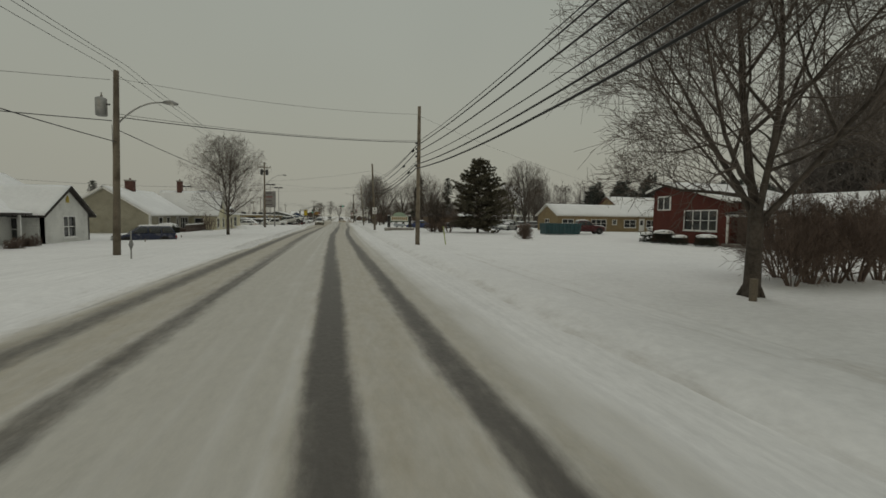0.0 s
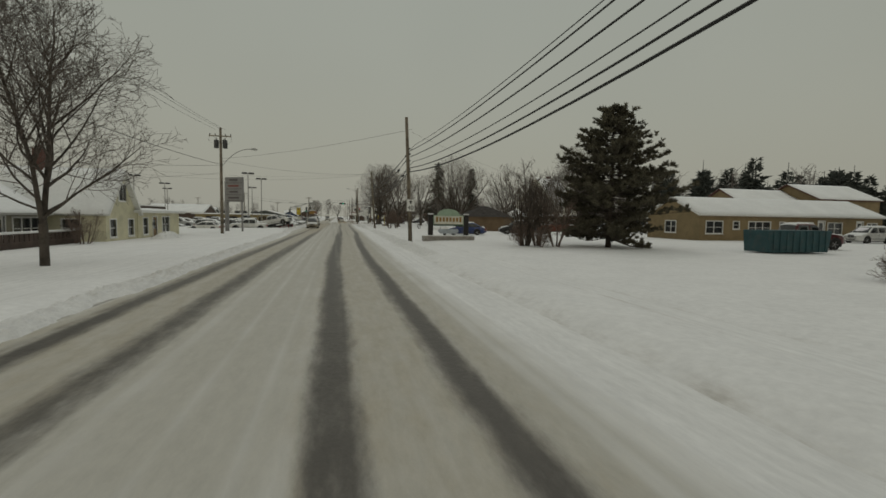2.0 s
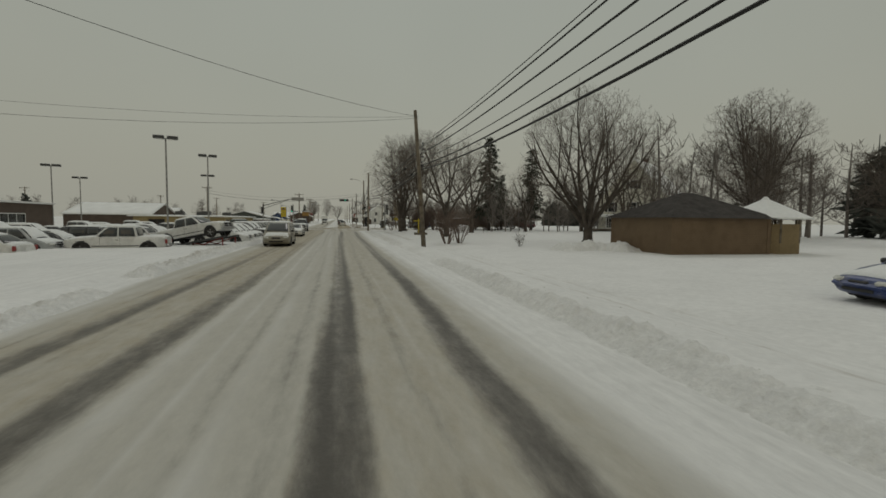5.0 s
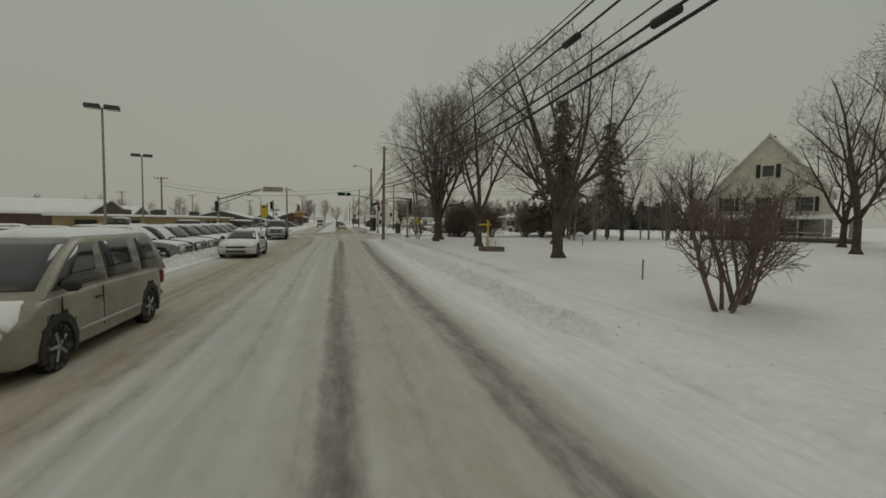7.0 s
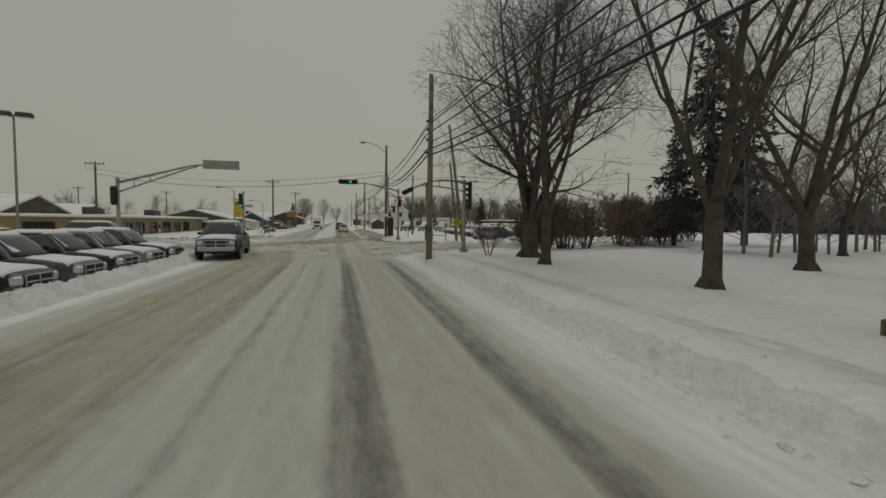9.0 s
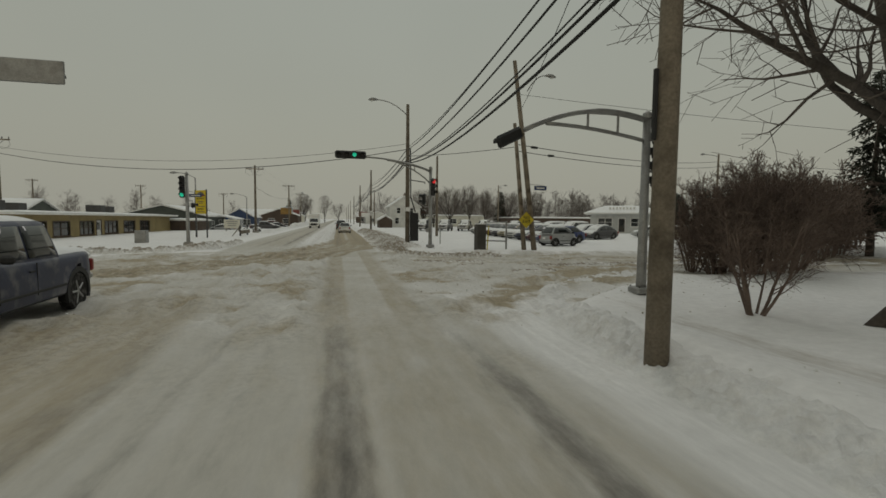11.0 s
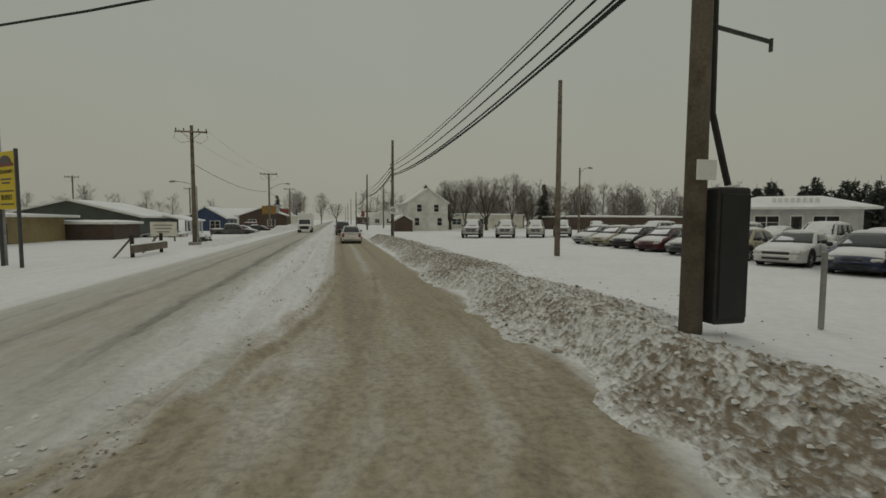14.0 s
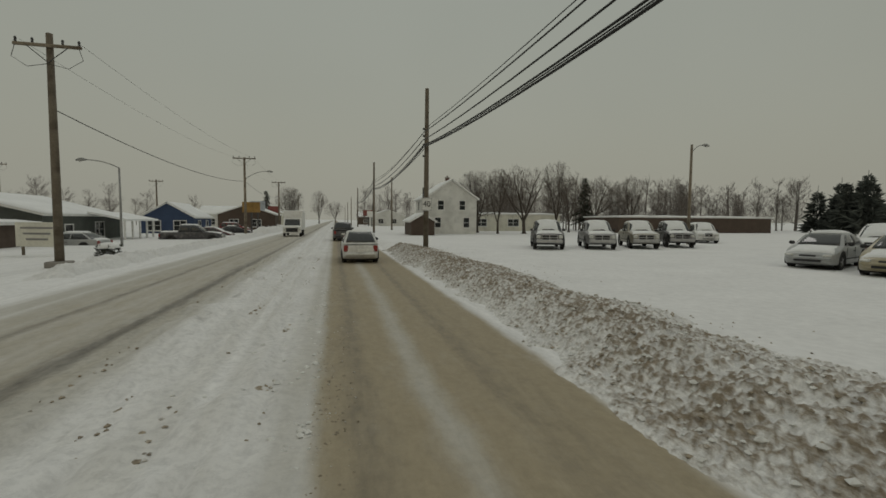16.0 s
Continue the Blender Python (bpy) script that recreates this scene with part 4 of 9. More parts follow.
    for sx in (-1, 1):
        for y in (fa, ra):
            arc = [(math.cos(math.radians(w)), math.sin(math.radians(w))) for w in range(-24, 205, 12)]
            lip = [(y + a * (R + 0.02), wr_ + 0.02 + b * (R + 0.02)) for a, b in arc] + [(y + a * wr_ * 0.985, wr_ + b * wr_ * 0.985) for a, b in arc[::-1]]
            out.append(("wheel_arch", M().prism(lip, "x", sx * (hw - 0.05), sx * (hw + 0.002)).mesh("wheel_arch", PLASTIC), None, ""))
            out.append(("wheel", tyre, (sx * (hw - 0.125), y, wr_), ""))
            out.append(("rim", rim, "wheel", "grey five spoke rim"))
    # lights, grille, bumpers, plate, mirrors
    for sx in (-1, 1):
        x = sx * hw * 0.68
        out.append(("headlight", M().box(x, hl - 0.075, hn - 0.13 if kind != "pickup" else hn - 0.22, hw * (0.36 if kind != "pickup" else 0.28), 0.2, 0.13 if kind != "pickup" else 0.24, 0.045, -sx * 22).mesh("headlight", LAMP_GLASS), None, "clear headlamp"))
        out.append(("tail_light", M().box(sx * hw * 0.78, -hl + 0.05, tn - 0.2 if kind != "pickup" else 0.9, 0.2, 0.12, 0.28, 0.03).mesh("tail_light", TAIL), None, "red tail lamp"))
        out.append(("mirror", M().box(sx * (hw + 0.08), fb - 0.35, zb + 0.08, 0.2, 0.12, 0.15, 0.04).mesh("mirror", PLASTIC), None, ""))
        for y in (fb - 0.28, fb - 1.35):
            out.append(("door_seam", M().box(sx * (hw - 0.004), y, (gap + zb) / 2 + 0.06, 0.014, 0.012, (zb - gap) * 0.72).mesh("door_seam", PLASTIC), None, ""))
        out.append(("door_handle", M().box(sx * (hw - 0.002), fb - 1.2, zb - 0.2, 0.03, 0.17, 0.03, 0.008).mesh("door_handle", PLASTIC), None, ""))
    gr = M().box(0, hl - 0.03, hn - (0.17 if kind != "pickup" else 0.27), hw * (0.62, 1.0, 0.95)[("coupe", "pickup").index(kind) + 1 if kind in ("coupe", "pickup") else 0], 0.1, 0.13 if kind not in ("pickup", "suv") else 0.36, 0.03).box(0, hl - 0.01, gap + 0.17, hw * 1.0, 0.06, 0.09, 0.02)
    out.append(("grille", gr.mesh("grille", PLASTIC), None, "dark grille"))
    for sx in (-1, 1):
        out.append(("side_strip", M().box(sx * (hw + 0.001), (fa + ra) / 2, gap + 0.24, 0.02, fa - ra - 2 * wr_ - 0.2, 0.05, 0.008).mesh("side_strip", PLASTIC if kind != "minivan" else CHROME), None, ""))
    if kind in ("pickup", "suv"):
        cb = M()
        for k in range(3):
            cb.box(0, hl + 0.03, hn - 0.44 + k * 0.17, hw * 0.98, 0.03, 0.04, 0.008)
        cb.box(0, hl + 0.03, hn - 0.27, 0.05, 0.03, 0.34).box(-hw * 0.49, hl + 0.03, hn - 0.27, 0.04, 0.03, 0.36).box(hw * 0.49, hl + 0.03, hn - 0.27, 0.04, 0.03, 0.36)
        out.append(("grille_bar", cb.mesh("grille_bar", CHROME), None, ""))
    out.append(("front_bumper", M().box(0, hl - 0.02, gap + (0.28 if kind != "pickup" else 0.2), W * 0.84, 0.16, 0.14 if kind != "pickup" else 0.26, 0.06).mesh("front_bumper", CHROME if kind == "pickup" else PAINT), None, ""))
    out.append(("rear_bumper", M().box(0, -hl + 0.0, gap + 0.24, W * 0.84, 0.16, 0.2, 0.07).mesh("rear_bumper", CHROME if kind == "pickup" else PAINT), None, ""))
    out.append(("number_plate", M().box(0, -hl - 0.1, gap + 0.42, 0.32, 0.02, 0.15, 0.004).mesh("number_plate", WHITE_PAINT), None, "blank pale plate"))
    # snow that lies on the roof, hood and tail
    rng = random.Random(len(kind))

    def drift(x0, x1, ya, yb, za, zc, t, cover=0.55, crown=0.025, nx=15, ny=17):
        """Blown snow on a panel: thick in the middle, torn at the rim and with bare patches where it dips under the paint."""
        seed = rng.uniform(0, 90)
        grid = []
        for j in range(ny):
            row = []
            for i in range(nx):
                u, w = i / (nx - 1), j / (ny - 1)
                x, y = x0 + (x1 - x0) * u, ya + (yb - ya) * w
                rim = min(u, 1 - u, w, 1 - w)
                n = noise.noise(Vector((x * 2.3 + seed, y * 2.3, seed))) * 0.55 + noise.noise(Vector((x * 6 + seed, y * 6, 3.0))) * 0.3
                e = min(1.0, max(-0.9, 5.5 * (rim - 0.05) + n + cover - 0.5 if rim > 0.01 else -0.9))
                row.append((x, y, za + (zc - za) * w + crown * (1 - (2 * u - 1) ** 2) + (t * e**0.7 if e > 0 else 0.07 * e)))
            grid.append(row)
        return plate(grid, (0, 0, -0.05))

    out.append(("roof_snow", drift(-wr2 * 0.98, wr2 * 0.98, rr - 0.1, fr + 0.12, zr - 0.02, zr - 0.02, 0.07, 0.75, 0.045).mesh("roof_snow", SNOW_CAR, True), "snow", "cap of snow on the roof"))
    out.append(("hood_snow", drift(-hw * 0.86, hw * 0.86, fb + 0.02, hl - 0.2, hb - 0.005, hn + 0.01, 0.05, 0.5).mesh("hood_snow", SNOW_CAR, True), "snow", "snow on the hood"))
    out.append(("windscreen_snow", drift(-wb2 * 0.8, wb2 * 0.8, fr + 0.05, fb + 0.05, zr - 0.03, zb + 0.04, 0.11, 0.55).mesh("windscreen_snow", SNOW_CAR, True), "heavy", "snow on the windscreen"))
    if kind == "pickup":
        out.append(("bed_snow", drift(-hw * 0.85, hw * 0.83, -hl + 0.1, rb - 0.08, zb - 0.01, zb - 0.01, 0.1, 0.9).mesh("bed_snow", SNOW_CAR, True), "snow", "snow in the cargo bed"))
    elif rb > -hl + 0.45:
        out.append(("boot_snow", drift(-hw * 0.82, hw * 0.82, -hl + 0.12, rb - 0.02, tn, tb, 0.06, 0.6).mesh("boot_snow", SNOW_CAR, True), "snow", "snow on the boot lid"))
    CARS[kind] = out
    return out


KIND_WORDS = {"sedan": "sedan", "hatch": "hatchback", "coupe": "coupe", "suv": "utility vehicle", "minivan": "minivan", "pickup": "pickup truck", "small": "microcar"}
KIND_NAMES = {"sedan": "sedan_car", "hatch": "hatchback_car", "coupe": "coupe_car", "suv": "suv", "minivan": "minivan", "pickup": "pickup_truck", "small": "microcar"}


def vehicle(kind, x, y, heading, color, label, group="", snow="snow", z=None, tilt=0.0, scale=1.0):
    """heading: degrees from +y, to the left. snow: '', 'snow' or 'heavy'."""
    t = new(KIND_NAMES[kind])
    t.matrix_basis = pose(x, y, h(x, y) - 0.03 if z is None else z, 0, 0, heading) @ pose(0, 0, 0, tilt) @ Matrix.Scale(scale, 4)
    tagged(t, label, {"pickup": "pickup truck", "minivan": "minivan", "suv": "suv"}.get(kind, "car"), group)
    wheel = None
    for nm, me, at, lab in car_parts(kind):
        if at == "snow" and not snow or at == "heavy" and snow != "heavy":
            continue
        o = new(nm, me)
        o.color = (*color, 1)
        o.parent = wheel if at == "wheel" else t
        if isinstance(at, tuple):
            o.location = at
            wheel = o
        if lab:
            tagged(o, lab)
    return t

# ---- trees and bushes ----


def grow(seed, height, spread, trunk_r, stems=8, levels=4, first=0.28, kids=(7, 6, 5, 4), min_r=0.006):
    """Two meshes of a bush: stems with limbs, and the fine crown."""
    rng = random.Random(seed)
    limbs, twigs = M(), M()

    def rnd():
        return Vector((rng.uniform(-1, 1), rng.uniform(-1, 1), rng.uniform(-1, 1)))

    def branch(p, d, length, r, level):
        n = (8, 5, 3, 2, 1, 1)[min(level, 5)] if level < levels - 1 else 1 if level > 2 else 2
        pts, radii, p, d = [p.copy()], [r], p.copy(), d.copy()
        wig = (0.11, 0.2, 0.26, 0.3, 0.3, 0.3)[min(level, 5)]
        for i in range(n):
            d = (d + rnd() * wig + Vector((0, 0, 0.10 if level < 3 else 0.05))).normalized()
            p = p + d * (length / n)
            pts.append(p.copy())
            radii.append(max(r * (1 - (0.62 if level == 0 else 0.82) * (i + 1) / n), min_r * 0.8))
        target = limbs if level < 2 else twigs
        target.tube(pts, radii, (9, 6, 4, 3, 3, 3)[min(level, 5)], level < 2)
        if level >= levels - 1:
            return
        k = kids[min(level, len(kids) - 1)]
        for j in range(k):
            t = (first if level == 0 else 0.22) + (1 - (first if level == 0 else 0.22)) * (j + rng.uniform(0.1, 0.9)) / k
            i = min(int(t * n), n - 1)
            u = t * n - i
            q = pts[i].lerp(pts[i + 1], u)
            dd = (pts[i + 1] - pts[i]).normalized()
            side = dd.orthogonal().normalized()
            side.rotate(Matrix.Rotation(rng.uniform(0, 6.283) + j * 2.4, 3, dd))
            ang = rng.uniform(0.55, 1.0) * (1.15 if level == 0 else 1.0)
            nd = (dd * math.cos(ang) + side * math.sin(ang)).normalized()
            rr = (radii[i] * (1 - u) + radii[i + 1] * u) * rng.uniform(0.5, 0.72)
            ln = length * (spread * (1.15 - 0.75 * t) if level == 0 else rng.uniform(0.42, 0.72) * (1.15 - 0.45 * t))
            branch(q, nd, ln, max(rr, min_r), level + 1)

    for s in range(stems):
        w = 2 * math.pi * s / stems + rng.random()
        off = Vector((math.cos(w), math.sin(w), 0)) * trunk_r * 1.4
        lean = 0.42 if spread > 0.32 else 0.24
        d = Vector((math.cos(w) * lean, math.sin(w) * lean, 1)).normalized()
        branch(off - Vector((0, 0, 0.25)), d, height * rng.uniform(0.75, 1.0), trunk_r * rng.uniform(0.6, 1), 0)
    return limbs, twigs


WOODS = {}


def spreading(seed, height, width, trunk_r, fork, leaders=3, limbs=8, opening=0.3, lean=(0.0, 0.0), kids=(9, 7, 4), min_r=0.006, low=0.12, arch=0.09):
    """Two meshes of a grown tree: a stout trunk that divides into leaders, long limbs that fill a rounded crown, and fine twigs."""
    rng = random.Random(seed)
    wood, twigs = M(), M()
    z_low = fork * 0.62
    mid, half_h, half_w = Vector((lean[0] * 0.8, lean[1] * 0.8, (z_low + height) / 2)), (height - z_low) / 2, width / 2

    def room(p, d):
        """How far a shoot may go from p along d before it leaves the crown."""
        q = p - mid
        q, e = Vector((q.x / half_w, q.y / half_w, q.z / half_h)), Vector((d.x / half_w, d.y / half_w, d.z / half_h))
        a, b, c = e.dot(e), q.dot(e), q.dot(q) - 1
        disc = b * b - a * c
        return 0.0 if disc < 0 else max(0.0, (-b + math.sqrt(disc)) / a)

    def shoot(p, d, length, r, level):
        n = (8, 6, 4, 2, 1)[level]
        pts, radii = [p.copy()], [r]
        for i in range(n):
            bend = Vector((rng.uniform(-1, 1), rng.uniform(-1, 1), rng.uniform(-1, 1))) * (0.10, 0.17, 0.2, 0.22, 0.2)[level]
            d = (d + bend + Vector((0, 0, (0.05, arch, 0.05, 0.03, 0.0)[level]))).normalized()
            p = p + d * (length / n)
            pts.append(p.copy())
            radii.append(max(r * (1 - (0.8 if level else 0.86) * (i + 1) / n), min_r * 0.85))
        (wood if level < 2 else twigs).tube(pts, radii, (8, 6, 4, 3, 3)[level], level < 1)
        if level == 4:
            return
        k = max(2, int((limbs, *kids)[level] * (1.0 if level == 0 else min(1.0, 0.35 + length / (2.6, 1.5, 0.8)[level - 1] * 0.65))))
        for j in range(k):
            start = low if level == 0 else 0.2
            t = start + (1 - start) * (j + rng.uniform(0.15, 0.85)) / k
            i = min(int(t * n), n - 1)
            u = t * n - i
            q, dd = pts[i].lerp(pts[i + 1], u), (pts[i + 1] - pts[i]).normalized()
            side = dd.orthogonal().normalized()
            side.rotate(Matrix.Rotation(j * 2.4 + rng.uniform(-0.6, 0.6), 3, dd))
            ang = rng.uniform(0.85, 1.25) - 0.45 * t if level == 0 else rng.uniform(0.5, 0.95)
            nd = (dd * math.cos(ang) + side * math.sin(ang)).normalized()
            if level == 0 and nd.z < 0.05:
                nd = Vector((nd.x, nd.y, 0.05 + 0.15 * rng.random())).normalized()
            free = room(q, nd)
            want = (free * rng.uniform(0.6, 1.06), length * rng.uniform(0.32, 0.55), length * rng.uniform(0.35, 0.6), length * rng.uniform(0.4, 0.7))[level]
            ln = min(want, free * rng.uniform(0.75, 1.2) + (0.25, 0.25, 0.2, 0.12)[level])
            rr = (radii[i] * (1 - u) + radii[i + 1] * u) * (rng.uniform(0.45, 0.68) if level else rng.uniform(0.5, 0.72))
            shoot(q, nd, max(ln, 0.15), max(min(rr, 0.03 * ln + 0.01), min_r), level + 1)

    top = Vector((lean[0] * fork / height, lean[1] * fork / height, fork))
    wood.tube([(0, 0, -0.3), (0, 0, 0.05), top * 0.14, top * 0.5, top, top + Vector((0, 0, 0.3))], [trunk_r * 1.55, trunk_r * 1.35, trunk_r * 1.1, trunk_r, trunk_r * 0.98, trunk_r * 0.55], 12)
    for a in range(5):
        w = 1.2566 * a + rng.uniform(-0.4, 0.4)
        wood.tube([(0, 0, 0.5), (math.cos(w) * trunk_r * 0.95, math.sin(w) * trunk_r * 0.95, 0.22), (math.cos(w) * trunk_r * 1.9, math.sin(w) * trunk_r * 1.9, -0.12)], [trunk_r * 0.5, trunk_r * 0.42, trunk_r * 0.18], 6)
    for k in range(leaders):
        w = 6.283 * (k + rng.uniform(-0.2, 0.2)) / leaders + 0.7
        a = opening * (rng.uniform(0.35, 0.6) if k == 0 else rng.uniform(0.7, 1.15))
        d = (Vector((math.cos(w) * math.sin(a), math.sin(w) * math.sin(a), math.cos(a))) + Vector((lean[0], lean[1], 0)) / height).normalized()
        p = top * (1.0 if k == 0 else rng.uniform(0.8, 1.0))
        shoot(p, d, max(room(p, d), 1.0) * rng.uniform(0.92, 1.0), trunk_r * (0.72 if k == 0 else rng.uniform(0.5, 0.66)) * (1.0 if leaders < 5 else 0.85), 0)
    return wood, twigs


SPREADING = {
    "front": dict(seed=5, height=11.5, width=12.0, trunk_r=0.20, fork=2.3, leaders=5, limbs=9, opening=0.55, kids=(13, 9, 5), min_r=0.0055, low=0.05, arch=0.07),
    "street": dict(seed=9, height=10.6, width=8.8, trunk_r=0.15, fork=2.0, leaders=2, limbs=24, opening=0.12, kids=(9, 6, 3), min_r=0.0075, low=0.04, arch=0.10),
    "elm": dict(seed=14, height=14.6, width=13.4, trunk_r=0.42, fork=1.5, leaders=9, limbs=7, opening=0.74, kids=(7, 5, 3), min_r=0.007, low=0.14, arch=0.14),
    "maple": dict(seed=21, height=11.5, width=12.5, trunk_r=0.27, fork=2.2, leaders=4, limbs=7, opening=0.6, lean=(-0.5, 0.3), kids=(7, 5, 3), min_r=0.007, low=0.1, arch=0.10),
    "maple_b": dict(seed=33, height=14.0, width=9.4, trunk_r=0.25, fork=2.4, leaders=3, limbs=9, opening=0.4, kids=(7, 5, 3), min_r=0.007, low=0.15, arch=0.10),
    "twin": dict(seed=42, height=15.6, width=12.5, trunk_r=0.42, fork=1.7, leaders=5, limbs=12, opening=0.36, kids=(8, 5, 3), min_r=0.0075, low=0.1, arch=0.06),
    "slim": dict(seed=57, height=12.0, width=7.0, trunk_r=0.2, fork=2.2, leaders=3, limbs=9, opening=0.3, kids=(8, 6, 4), min_r=0.008, low=0.1, arch=0.12),
}


def bare_tree(style, x, y, rz=0.0, scale=1.0, label="", group="", name="bare_tree", z=None):
    if style not in WOODS and style in SPREADING:
        lm, tw = spreading(**SPREADING[style])
        WOODS[style] = (lm.mesh("trunk", BARK, True), tw.mesh("crown", TWIG, False))
    if style not in WOODS:
        args = {
            "bush": dict(seed=51, height=3, spread=0.4, trunk_r=0.05, stems=8, levels=4, kids=(7, 5, 4), first=0.3, min_r=0.005),
            "thicket": dict(seed=57, height=3, spread=0.45, trunk_r=0.035, stems=11, levels=4, kids=(9, 6, 5), first=0.15, min_r=0.006),
            "hedge": dict(seed=58, height=3, spread=0.45, trunk_r=0.035, stems=8, levels=4, kids=(6, 5, 4), first=0.1, min_r=0.012),
            "sprig": dict(seed=65, height=1.5, spread=0.5, trunk_r=0.012, stems=11, levels=3, kids=(5, 3), first=0.2, min_r=0.004),
            "upright": dict(seed=68, height=3, spread=0.3, trunk_r=0.042, stems=13, levels=4, kids=(6, 4, 3), first=0.3, min_r=0.007),
            "round": dict(seed=63, height=1.5, spread=0.45, trunk_r=0.025, stems=16, levels=4, kids=(9, 7, 5), first=0.1, min_r=0.004),
        }[style]
        lm, tw = grow(**args)
        red = style not in ("sprig", "upright")
        WOODS[style] = (lm.mesh("trunk", BARK if not red else TWIG_RED, True), tw.mesh("crown", TWIG if not red else TWIG_RED, False))
    t = thing(name, x, y, h(x, y) if z is None else z, rz, label, "tree" if "tree" in name else "bush", group, "", scale)
    for nm, me in zip(("trunk", "crown") if "tree" in name else ("stem_clump", "crown"), WOODS[style]):
        part(nm, me, None, t)
    return t


def needle_tuft(m, rng, p, d, size, n=7):
    """A spiky tuft of needle sprays at p, pointing along d."""
    for _ in range(n):
        a = (d + Vector((rng.uniform(-1, 1), rng.uniform(-1, 1), rng.uniform(-0.7, 1))) * 0.85).normalized()
        s = a.orthogonal().normalized()
        s.rotate(Matrix.Rotation(rng.uniform(0, 6.28), 3, a))
        b = a.cross(s)
        ln, w = size * rng.uniform(0.7, 1.25), size * 0.13
        m.add([p, p + a * ln * 0.45 + s * w, p + a * ln, p + a * ln * 0.45 - s * w, p + a * ln * 0.4 + b * w * 0.8], [(0, 1, 4), (1, 2, 4), (2, 3, 4), (3, 0, 4)])


def conifer(style):
    if style in WOODS:
        return WOODS[style]
    rng = random.Random(len(style) * 7)
    trunk, needles = M(), M()
    if style == "spruce":
        H = 12.0
        trunk.tube([(0, 0, -0.3), (0.03, 0, 4), (0, 0.04, 8), (0, 0, H - 0.3)], [0.24, 0.17, 0.1, 0.02], 8)
        z = 2.2
        while z < H - 0.2:
            r = (2.9 * (1 - (z / H)) ** 0.8 + 0.15) * rng.uniform(0.7, 1.12)
            for k in range(7):
                w = rng.uniform(0, 6.283)
                ln = r * rng.uniform(0.45, 1.15)
                end = Vector((math.cos(w) * ln, math.sin(w) * ln, z - 0.28 * ln + rng.uniform(-0.1, 0.1)))
                p0 = Vector((0, 0, z + 0.1))
                if ln > 0.6:
                    trunk.tube([p0, p0.lerp(end, 0.5) + Vector((0, 0, 0.04)), end], [0.03, 0.02, 0.008], 3, False)
                m = max(2, int(ln / 0.22))
                for j in range(m):
                    q = p0.lerp(end, (j + 1) / m)
                    needle_tuft(needles, rng, q + Vector((rng.uniform(-0.1, 0.1), rng.uniform(-0.1, 0.1), 0)), (end - p0).normalized() * 0.6 + Vector((0, 0, -0.35)), 0.42, 5)
            z += 0.40
    else:
        H = 10.4
        trunk.tube([(0, 0, -0.3), (0.05, 0.02, 3), (0.1, 0, 6.5), (0.05, 0.05, H - 1)], [0.21, 0.18, 0.12, 0.05], 9)
        for i in range(190):
            t = (i + rng.random()) / 190
            z = 0.75 + t * (H - 1.15)
            prof = (0.62 + 0.38 * smooth01(0.6, 3.0, z)) * (1 - max(0, (z - 3.0) / (H - 2.6))) ** 0.8
            w = i * 2.4 + rng.uniform(-0.5, 0.5)
            ln = max(0.4, 4.9 * prof * rng.uniform(0.55, 1.12))
            out = Vector((math.cos(w), math.sin(w), 0))
            p0 = Vector((0.05, 0, z - 0.1))
            end = p0 + out * ln + Vector((0, 0, ln * (rng.uniform(-0.3, 0.0) if z < 2.6 else rng.uniform(-0.06, 0.3))))
            mid = p0.lerp(end, 0.55) - Vector((0, 0, 0.07 * ln))
            trunk.tube([p0, mid, end], [0.05, 0.035, 0.012], 4, False)
            for j in range(max(4, int(ln * 3.3))):
                # side shoots that turn up at their ends, each closed by brushes of needles
                u = 0.28 + 0.72 * (j + rng.random()) / max(4, int(ln * 3.3))
                q = p0.lerp(mid, u / 0.55) if u < 0.55 else mid.lerp(end, (u - 0.55) / 0.45)
                side = Vector((-out.y, out.x, 0)) * rng.uniform(-1, 1) * (0.25 + 0.55 * (1 - u) * min(ln, 3) / 2)
                tip = q + side + out * rng.uniform(0.1, 0.45) + Vector((0, 0, rng.uniform(0.0, 0.35)))
                trunk.tube([q, tip], [0.014, 0.008], 3, False)
                d = (tip - q).normalized() * 0.6 + Vector((0, 0, 0.5))
                for k in range(4):
                    needle_tuft(needles, rng, q.lerp(tip, 0.35 + 0.65 * k / 3) + Vector((rng.gauss(0, 0.05), rng.gauss(0, 0.05), rng.gauss(0, 0.05))), d, 0.28, 11)
    WOODS[style] = (trunk.mesh("trunk", BARK, True), needles.mesh("crown", NEEDLE if style == "spruce" else NEEDLE_BROWN))
    return WOODS[style]


def evergreen(style, x, y, rz=0.0, scale=1.0, label="", group="", name=None):
    t = thing(name or style + "_tree", x, y, h(x, y), rz, label, "tree", group, "", scale)
    for nm, me in zip(("trunk", "crown"), conifer(style)):
        part(nm, me, None, t)
    return t


